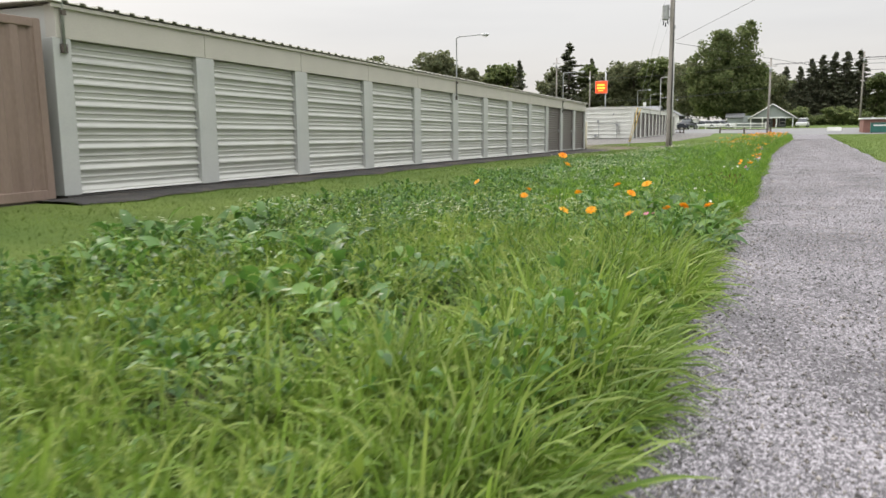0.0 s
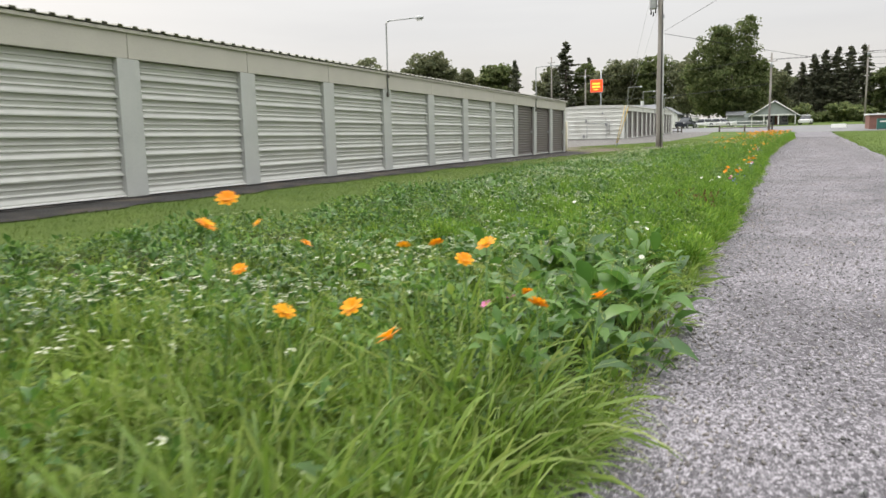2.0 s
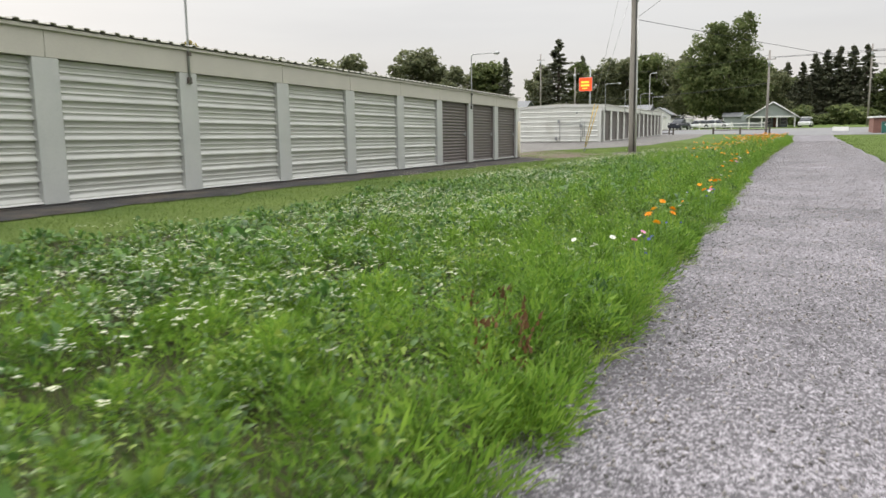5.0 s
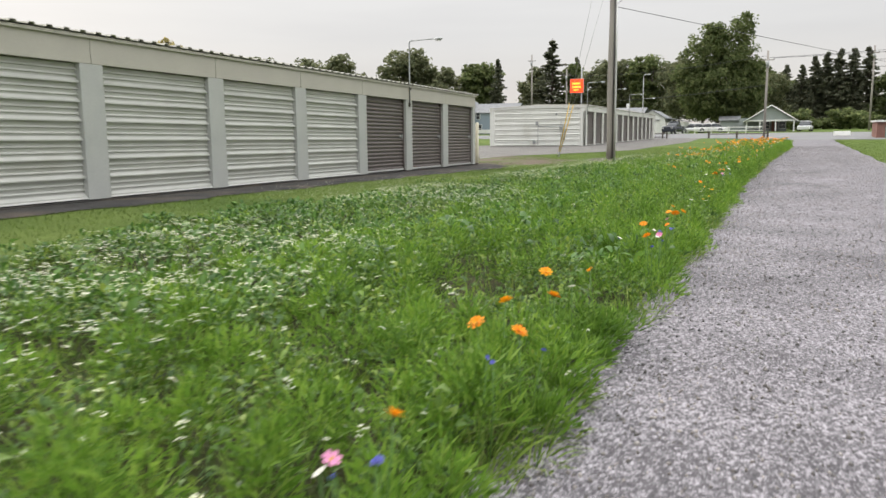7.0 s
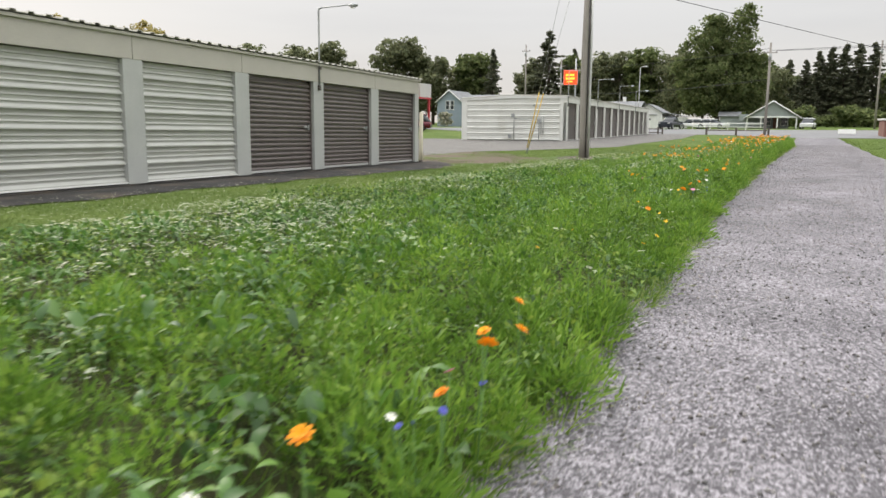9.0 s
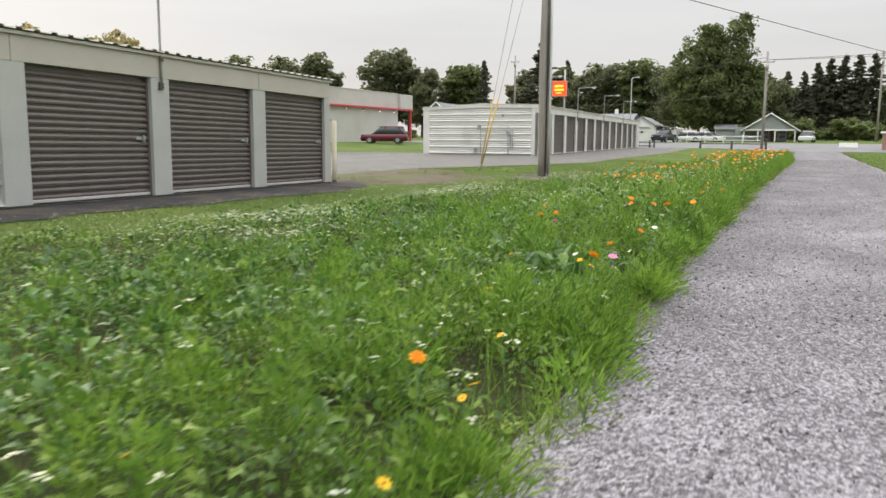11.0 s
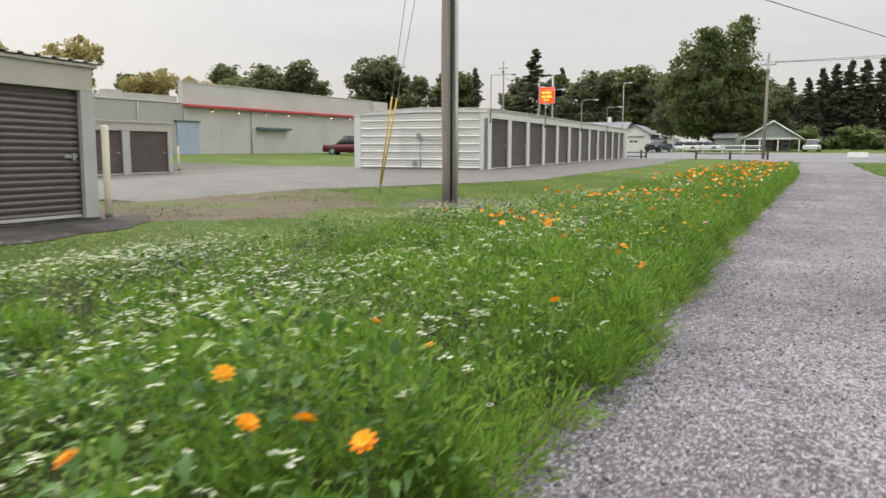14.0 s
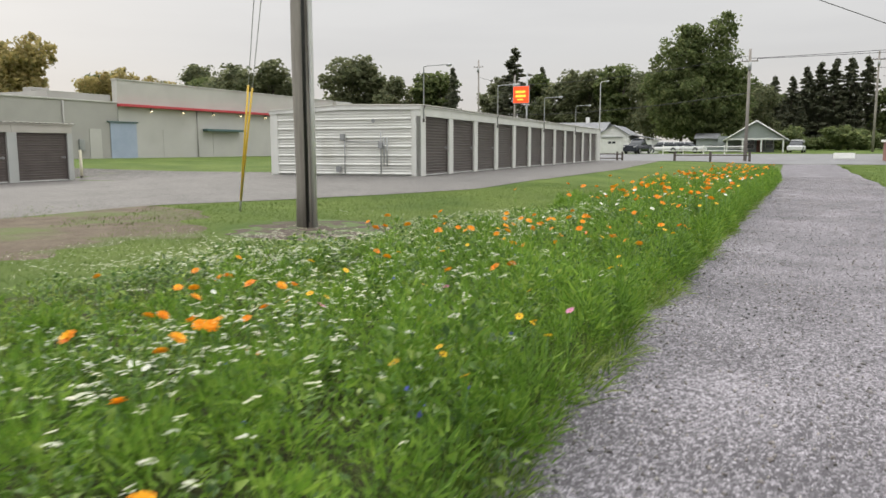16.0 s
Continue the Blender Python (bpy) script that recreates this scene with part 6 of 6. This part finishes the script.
# short lawn
X = -10 + 12.0 * gen.random(430000)
Y = -2 + 62 * gen.random(430000)
keep = (X < meadow_left(Y) + 0.5) & (X > np.interp(Y, [-3, 4, 20, 30, 38, 41, 43, 44, 49.4, 51.5, 54.2, 56.6, 60], [-10, -9.0, -8.85, -8.5, -7.9, -7.8, -7.6, -7.4, -10.5, -9.1, -7.0, -5.6, -5]))
keep &= ((X + 5.6) ** 2 + (Y - 46.9) ** 2 > 1.5 + gen.random(len(X)))
X, Y = X[keep], Y[keep]
V, Q, T = blades(X, Y, 0.03 + 0.06 * gen.random(len(X)), 0.006 + 0.007 * gen.random(len(X)), 0.4 + 0.6 * gen.random(len(X)), gen, segs=1)
stuff("lawn_grass", np_mesh("lawn_grass", V, None, T, M_LAWN), "short mown green lawn", "grass")

# sparse tufts on the bare earth by the yard
X, Y = -16 + 10 * gen.random(16000), 40.5 + 14 * gen.random(16000)
keep = (smooth_field(X, Y, 1.6, 21) > 0.55) & (X < np.interp(Y, [40, 46, 50, 54.5], [-7.4, -7.6, -10.0, -7.2]) + 0.4) & (Y < np.interp(X, [-16, -11, -9, -6], [47.5, 49.4, 51.6, 56]))
X, Y = X[keep & (X < -8.2 + 0 * X)], Y[keep & (X < -8.2 + 0 * X)]
V, Q, T = blades(X, Y, 0.03 + 0.07 * gen.random(len(X)), 0.008 + 0.009 * gen.random(len(X)), 0.4 + 0.6 * gen.random(len(X)), gen, 0.02, segs=1)
stuff("sparse_grass", np_mesh("sparse_grass", V, None, T, M_LAWN), "sparse short grass tufts on bare earth", "grass")

# right verge
Y = 20 + 80 * gen.random(26000)
X = path_right(Y) + 0.05 + 7 * gen.random(len(Y)) ** 1.5
V, Q, T = blades(X, Y, 0.05 + 0.08 * gen.random(len(X)), 0.012 + 0.012 * gen.random(len(X)), 0.4 + 0.6 * gen.random(len(X)), gen, segs=1)
stuff("verge_grass", np_mesh("verge_grass", V, None, T, M_LAWN), "short green grass verge across the path", "grass")


# white blossoms: small heads over the weeds, broad umbels near the path
def umbels(x, y, z, r, florets, gen, name, label):
    n = len(x)
    k = florets
    a = gen.random((n, k)) * 2 * math.pi
    q = np.sqrt(gen.random((n, k))) * r[:, None]
    fx, fy = x[:, None] + q * np.cos(a), y[:, None] + q * np.sin(a)
    fz = z[:, None] - 0.35 * q * q / r[:, None] + 0.004 * gen.random((n, k))
    tilt = gen.normal(size=(n, 2)) * 0.22
    fz = fz + (fx - x[:, None]) * tilt[:, :1] + (fy - y[:, None]) * tilt[:, 1:]
    s = (0.24 + 0.2 * gen.random((n, k))) * r[:, None] * (6.0 / k) ** 0.3
    V = []
    for j in range(5):
        b = 2 * math.pi * j / 5
        V.append(np.stack([fx + s * math.cos(b), fy + s * math.sin(b), fz + 0.12 * s * (j % 2)], -1))
    V = np.stack(V, 2).reshape(-1, 3)
    o = (np.arange(n * k) * 5)[:, None]
    return stuff(name, np_mesh(name, V, np.concatenate([o + np.array([[0, 1, 2, 3]])]), o + np.array([[0, 3, 4]]), M_UMBEL), label, "flowers")


X, Y, U = scatter(46000, 0, 50, gen, 0.8)
fld = smooth_field(X, Y, 0.9, 6)
keep = gen.random(len(X)) < np.clip(fld * 1.2 - 0.25, 0.02, 1) * np.interp(U, [0, 0.2, 0.4, 0.9, 1], [0.15, 0.35, 0.9, 1.0, 0.5]) * np.interp(Y, [0, 8, 26, 34, 50], [0.3, 0.6, 0.8, 1.0, 0.6])
X, Y, U = X[keep], Y[keep], U[keep]
Z = land(X, Y) + canopy(X, Y) * (0.85 + 0.35 * gen.random(len(X))) + 0.03
umbels(X, Y, Z, 0.012 + 0.019 * gen.random(len(X)), 6, gen, "white_blossoms", "small white blossoms scattered over the weeds")

X, Y = -8.6 + 6.4 * gen.random(9000), 24 + 25 * gen.random(9000)
keep = (X < meadow_left(Y) + 0.6) & (smooth_field(X, Y, 0.8, 61) > 0.42) & ((X + 5.6) ** 2 + (Y - 46.9) ** 2 > 2.5) & (X > np.interp(Y, [24, 38, 42, 46, 49], [-8.3, -7.6, -7.0, -6.6, -6.4]))
X, Y = X[keep], Y[keep]
umbels(X, Y, land(X, Y) + 0.06 + 0.08 * gen.random(len(X)), 0.010 + 0.010 * gen.random(len(X)), 5, gen, "clover_blossoms", "small white clover blossoms in the short lawn")

X = np.concatenate([gen.normal(0.0, 0.45, 90) - 0.3, gen.normal(0.0, 0.55, 90) - 0.9, path_left(np.array([41.0]))[0] - 0.3 - 1.5 * gen.random(90), path_left(np.array([55.0]))[0] - 0.2 - 1.8 * gen.random(80), -1.0 - 4 * gen.random(70)])
Y = np.concatenate([36.0 + 1.2 * gen.normal(size=90), 39.5 + 1.2 * gen.normal(size=90), 40 + 4 * gen.random(90), 50 + 16 * gen.random(80), 4 + 30 * gen.random(70)])
keep = X < path_left(Y) - 0.12
X, Y = X[keep], Y[keep]
UZ = land(X, Y) + canopy(X, Y) * (0.95 + 0.25 * gen.random(len(X))) + 0.05
umbels(X, Y, UZ, 0.012 + 0.018 * gen.random(len(X)), 16, gen, "white_umbels", "broad white lace umbels above the foliage")
V, Q, T = blades(X, Y, UZ - land(X, Y) + 0.02, np.full(len(X), 0.005), np.zeros(len(X)), gen, 0, 2, (0, 0))
stuff("umbel_stems", np_mesh("umbel_stems", V, Q, T, M_FEATHER), "thin green stems under white umbels", "stems")


# ---- single wildflowers ----
def petal_ring(n, r0, r1, w, lift, notch, tilt=0.0):
    bm = bmesh.new()
    for k in range(n):
        a = 2 * math.pi * k / n
        d, s = Vector((math.cos(a), math.sin(a), 0)), Vector((-math.sin(a), math.cos(a), 0))
        pts = [(r0, 0.35, 0.0), (r0 + (r1 - r0) * 0.55, 1.0, lift * 0.7), (r1 * 0.95, 0.8, lift)]
        rows = [(bm.verts.new(d * r + s * (-w * q / 2) + Vector((0, 0, z))), bm.verts.new(d * r + s * (w * q / 2) + Vector((0, 0, z)))) for r, q, z in pts]
        tip = bm.verts.new(d * (r1 - notch) + Vector((0, 0, lift * 0.85)))
        bm.faces.new((rows[0][0], rows[0][1], rows[1][1], rows[1][0]))
        bm.faces.new((rows[1][0], rows[1][1], rows[2][1], rows[2][0]))
        bm.faces.new((rows[2][0], rows[2][1], tip))
    return bm


def wildflower(name, label, petals, petal_mat, centre_mat, radius, h, double=False):
    f = thing(name, Matrix.Identity(4), label, "flower", "wildflowers beside the path")
    part("stem", tube([(0, 0, -0.05), (0.012, 0.006, h * 0.5), (0, 0, h)], 0.0035, 5, 0.0025), M_STEM, f)
    head = petal_ring(petals, radius * 0.12, radius, radius * 2.6 / petals * 1.5, radius * 0.16, -radius * 0.02)
    rot = Matrix.Translation((0, 0, h)) @ Matrix.Rotation(radians(28), 4, "X") @ Matrix.Rotation(radians(14), 4, "Y")
    bmesh.ops.transform(head, matrix=rot, verts=head.verts[:])
    part("petals", head, petal_mat, f)
    if double:
        h2 = petal_ring(petals, radius * 0.1, radius * 0.72, radius * 2.0 / petals * 1.5, radius * 0.34, -radius * 0.02)
        bmesh.ops.transform(h2, matrix=rot @ Matrix.Rotation(0.35, 4, "Z") @ Matrix.Translation((0, 0, 0.004)), verts=h2.verts[:])
        part("inner_petals", h2, petal_mat, f)
    cb = bmesh.new()
    bmesh.ops.create_uvsphere(cb, u_segments=8, v_segments=5, radius=radius * 0.24, matrix=rot @ Matrix.Diagonal((1, 1, 0.55, 1)))
    part("centre", cb, centre_mat, f)
    V, Q, T = blades(np.zeros(14), np.zeros(14), np.full(14, 0.12), np.full(14, 0.004), np.full(14, 0.9), np.random.default_rng(len(name)), h * np.random.default_rng(5).random(14) * 0.8 - land1(0, 0))
    lf = new("stem_leaves", np_mesh("stem_leaves", V, Q, T, M_FEATHER))
    lf.parent = f
    return f


cosmos = wildflower("orange_cosmos", "bright orange cosmos flower above green foliage", 8, M_ORANGE, M_CENTRE, 0.033, 0.50, True)
coreopsis = wildflower("yellow_coreopsis", "golden yellow coreopsis flower with a dark centre", 8, M_GOLD, M_DARKCENTRE, 0.021, 0.46)
pinkc = wildflower("pink_cosmos", "pink cosmos flower among green foliage", 7, M_PINK, M_CENTRE, 0.026, 0.48)
blue = wildflower("blue_cornflower", "small blue cornflower among green foliage", 9, M_BLUE, M_BLUE, 0.015, 0.42, True)
whitec = wildflower("white_cosmos", "white cosmos flower above green foliage", 7, M_WHITEPETAL, M_UMBEL, 0.021, 0.48)


def plant(tree, x, y, h, s, k, first):
    m = pose(x, y, land1(x, y) + h - 0.48 * s, 5 * math.sin(k * 1.9), 6 * math.cos(k * 2.7), (k * 97) % 360) @ Matrix.Diagonal((s, s, s, 1))
    if first:
        tree.matrix_world = m
    else:
        copy_thing(tree, m @ Matrix.Diagonal((1 / tree.scale.x, 1 / tree.scale.y, 1 / tree.scale.z, 1)))


rf = random.Random(17)
seen_first = set()
count = 0


def sow(fl, spots, h, size=1.0, jitter=0.0):
    """Stand a flower at each spot."""
    global count
    for px, py in spots:
        px, py = px + rf.gauss(0, 1) * jitter, py + rf.gauss(0, 1) * jitter
        px = min(px, float(path_left(np.array(py))) - 0.14)
        size_here = size * 1.08
        plant(fl, px, py, h * (0.9 + 0.2 * rf.random()), size_here * (0.8 + 0.45 * rf.random()), count, fl.name not in seen_first)
        seen_first.add(fl.name)
        count += 1


def drift(fl, x, y, sx, sy, n, h, size=1.0):
    """A loose drift of one flower round a place."""
    spots = []
    for k in range(n):
        py = y + rf.gauss(0, sy * 0.6)
        px = min(x + rf.gauss(0, sx * 0.6), float(path_left(np.array(py))) - 0.1)
        spots.append((max(px, float(meadow_left(np.array(py))) + 0.1), py))
    sow(fl, spots, h, size)


for _h, _spots in ((1.03, ((-2.69, 3.62), (-2.58, 3.42))), (0.73, ((-2.29, 5.05), (-2.03, 4.86), (-2.20, 5.12))),
                   (0.60, ((-1.55, 4.30), (-1.37, 4.63), (-2.51, 4.40), (-2.69, 4.17), (-1.72, 4.95), (-2.02, 3.75), (-3.2, 4.5), (-3.4, 5.4), (-3.0, 5.9), (-4.3, 6.3)))):
    sow(cosmos, _spots, _h, 1.35)
sow(cosmos, ((-1.07, 17.90), (-0.91, 17.39), (-1.14, 17.05), (-1.13, 16.68), (-0.87, 16.38), (-0.94, 15.34), (-0.79, 18.14), (-0.80, 20.04), (-0.74, 21.73),), 0.5)
sow(cosmos, ((-0.57, 21.02), (-0.56, 20.72), (-0.73, 26.16), (-0.33, 21.37), (-0.38, 19.57), (-0.75, 21.19), (-0.52, 30.50), (-0.63, 28.85), (-0.54, 29.14), (-0.23, 32.94), (-0.67, 33.09), (-0.44, 33.11), (-0.56, 34.04), (-1.64, 32.12), (-1.75, 32.14), (-1.56, 31.26), (-0.83, 32.59), (-0.92, 33.35), (-0.82, 34.27), (-0.26, 35.04), (0.29, 36.95), (-0.20, 37.60), (-0.25, 37.58), (-2.75, 39.93),), 0.5)
sow(cosmos, ((-2.52, 40.59), (-2.58, 41.13), (-2.14, 40.35), (-2.20, 40.52), (-2.20, 40.01), (-1.84, 39.72), (-2.15, 40.10), (-1.71, 40.01), (-1.74, 40.38), (-1.68, 40.43), (-1.37, 39.82), (-1.39, 39.57), (-1.62, 39.19), (-1.89, 39.40), (-1.41, 39.09), (-1.32, 39.10), (-1.26, 38.93), (-1.11, 38.72), (-1.27, 39.17), (-1.37, 39.29), (-0.91, 39.02), (-0.94, 38.19), (-1.65, 38.74), (-1.82, 42.20),), 0.5)
sow(cosmos, ((-1.55, 41.90), (-0.90, 41.39), (-1.21, 43.68), (-1.14, 44.18), (-0.52, 41.72), (-0.42, 41.32), (-0.52, 43.82), (-0.90, 44.44), (-0.56, 43.39), (-0.38, 44.15), (-0.25, 44.96), (-0.43, 47.09), (0.08, 46.24), (0.33, 44.98), (0.51, 45.53), (0.23, 43.15), (0.13, 43.35), (-0.63, 50.60), (-1.32, 50.46), (-0.09, 59.04), (-0.43, 54.05), (-1.09, 45.50), (-1.05, 44.40),), 0.5)
sow(whitec, ((-1.81, 11.17), (-2.66, 10.17), (-1.57, 7.99), (-1.65, 8.45), (-1.14, 12.50), (-1.45, 6.58), (-0.97, 19.91), (-0.77, 17.59), (-1.00, 15.10), (-1.17, 14.62), (-1.23, 14.35), (-1.37, 14.40), (-1.45, 14.41), (-0.74, 20.53), (-0.49, 22.78), (-0.43, 23.97), (-0.48, 19.86), (-0.57, 31.76), (-0.52, 31.94), (-0.42, 29.60), (-0.33, 30.62), (-0.57, 31.02), (-0.57, 31.25), (-0.79, 29.07),), 0.5)
sow(whitec, ((-1.34, 38.66), (-1.56, 38.79), (-1.30, 38.61), (-1.26, 38.66), (-1.99, 40.03), (-1.41, 40.24), (-0.38, 42.84), (-0.36, 42.98), (-0.17, 43.76), (-0.11, 44.34), (-1.34, 46.88), (-1.43, 46.43), (-0.57, 45.01),), 0.5)
sow(pinkc, ((-1.97, 5.19), (-1.97, 4.91), (-0.54, 15.15), (-0.86, 14.65), (-0.16, 20.76), (-0.25, 19.73), (-1.37, 31.14), (-1.39, 31.09), (-1.36, 31.20), (-0.21, 28.89), (-1.03, 39.78), (-0.80, 40.95), (0.30, 40.36), (-0.36, 44.09),), 0.5)
sow(blue, ((-0.81, 14.53), (-0.64, 15.11), (-0.92, 16.16), (-1.01, 16.26), (-0.61, 16.56), (-0.77, 15.31), (-0.85, 15.33), (-0.31, 19.71), (-0.63, 19.62), (-0.52, 21.01), (-0.23, 20.66), (-0.99, 19.69), (-0.49, 20.61), (-0.29, 20.47), (-1.00, 31.68), (-0.30, 28.80), (-0.24, 29.74), (-0.91, 28.56), (-0.26, 30.13), (-0.08, 39.64), (-0.97, 38.89), (0.02, 38.70), (0.07, 38.70), (0.08, 39.00),), 0.5)
sow(blue, ((-0.57, 38.50), (-0.04, 38.89), (0.07, 39.80),), 0.5)
sow(coreopsis, ((-1.23, 29.06), (-0.64, 28.58), (-0.60, 28.89), (-2.06, 41.27), (-1.42, 40.14), (-1.43, 40.36), (-1.34, 40.28), (0.33, 39.93), (-0.16, 39.27), (-0.11, 39.27), (0.08, 38.95), (0.16, 38.99), (-0.23, 39.02), (-1.80, 41.35), (-1.57, 42.00), (-0.20, 41.09), (0.05, 40.06), (0.09, 40.14), (0.14, 40.16),), 0.5)
drift(cosmos, -1.0, 43.6, 1.3, 1.8, 36, 0.60, 1.0)
drift(cosmos, -0.3, 49.0, 1.1, 2.6, 60, 0.70, 1.15)
drift(cosmos, 0.4, 56, 1.2, 4.0, 70, 0.70, 1.25)
drift(cosmos, 1.2, 66, 1.1, 4.5, 50, 0.68, 1.3)
drift(coreopsis, -0.6, 43.5, 1.2, 2.2, 18, 0.50)
drift(coreopsis, 0.2, 51, 1.2, 5, 40, 0.66, 1.2)
drift(coreopsis, -1.0, 27, 0.8, 4, 8, 0.40)
drift(pinkc, 0.2, 52, 0.8, 4.0, 6, 0.5)
drift(blue, -0.4, 42, 0.7, 1.6, 8, 0.46)
drift(whitec, -0.2, 47.5, 1.0, 2.2, 16, 0.68, 1.2)
drift(whitec, 0.6, 57, 1.0, 4.5, 36, 0.66, 1.3)

# ---- loose stones on the path ----
gen = np.random.default_rng(77)
n = 40000
Y = -2.2 + 78 * gen.random(n) ** 1.5
X = path_left(Y) - 0.12 + (path_right(Y) - path_left(Y)) * gen.random(n) ** 1.1
edge = gen.random(n) < 0.12
X = np.where(edge, path_left(Y) + 0.25 * gen.normal(size=n), X)
r = 0.006 + 0.009 * gen.random(n) ** 1.5
sq = 0.5 + 0.4 * gen.random((n, 3))
ang = gen.random(n) * 6.283
base = np.array([[1, 0, 0], [0.2, 1, 0.1], [-1, 0.1, 0], [-0.1, -1, 0.05], [0.15, 0.1, 1.0], [0, 0, -0.6]])
P = base[None] * sq[:, None] * 1.35 * r[:, None, None] + gen.normal(size=(n, 6, 3)) * 0.22 * r[:, None, None]
c, s = np.cos(ang)[:, None], np.sin(ang)[:, None]
P = np.stack([P[..., 0] * c - P[..., 1] * s, P[..., 0] * s + P[..., 1] * c, P[..., 2]], -1)
P += np.stack([X, Y, land(X, Y) + 0.03 + r * 0.25], 1)[:, None]
F = np.array([[0, 1, 4], [1, 2, 4], [2, 3, 4], [3, 0, 4], [1, 0, 5], [2, 1, 5], [3, 2, 5], [0, 3, 5]])
T = (np.arange(n) * 6)[:, None, None] + F[None]
stuff("loose_gravel", np_mesh("loose_gravel", P.reshape(-1, 3), None, T.reshape(-1, 3), M_STONES), "loose grey crushed stones on the path", "gravel")
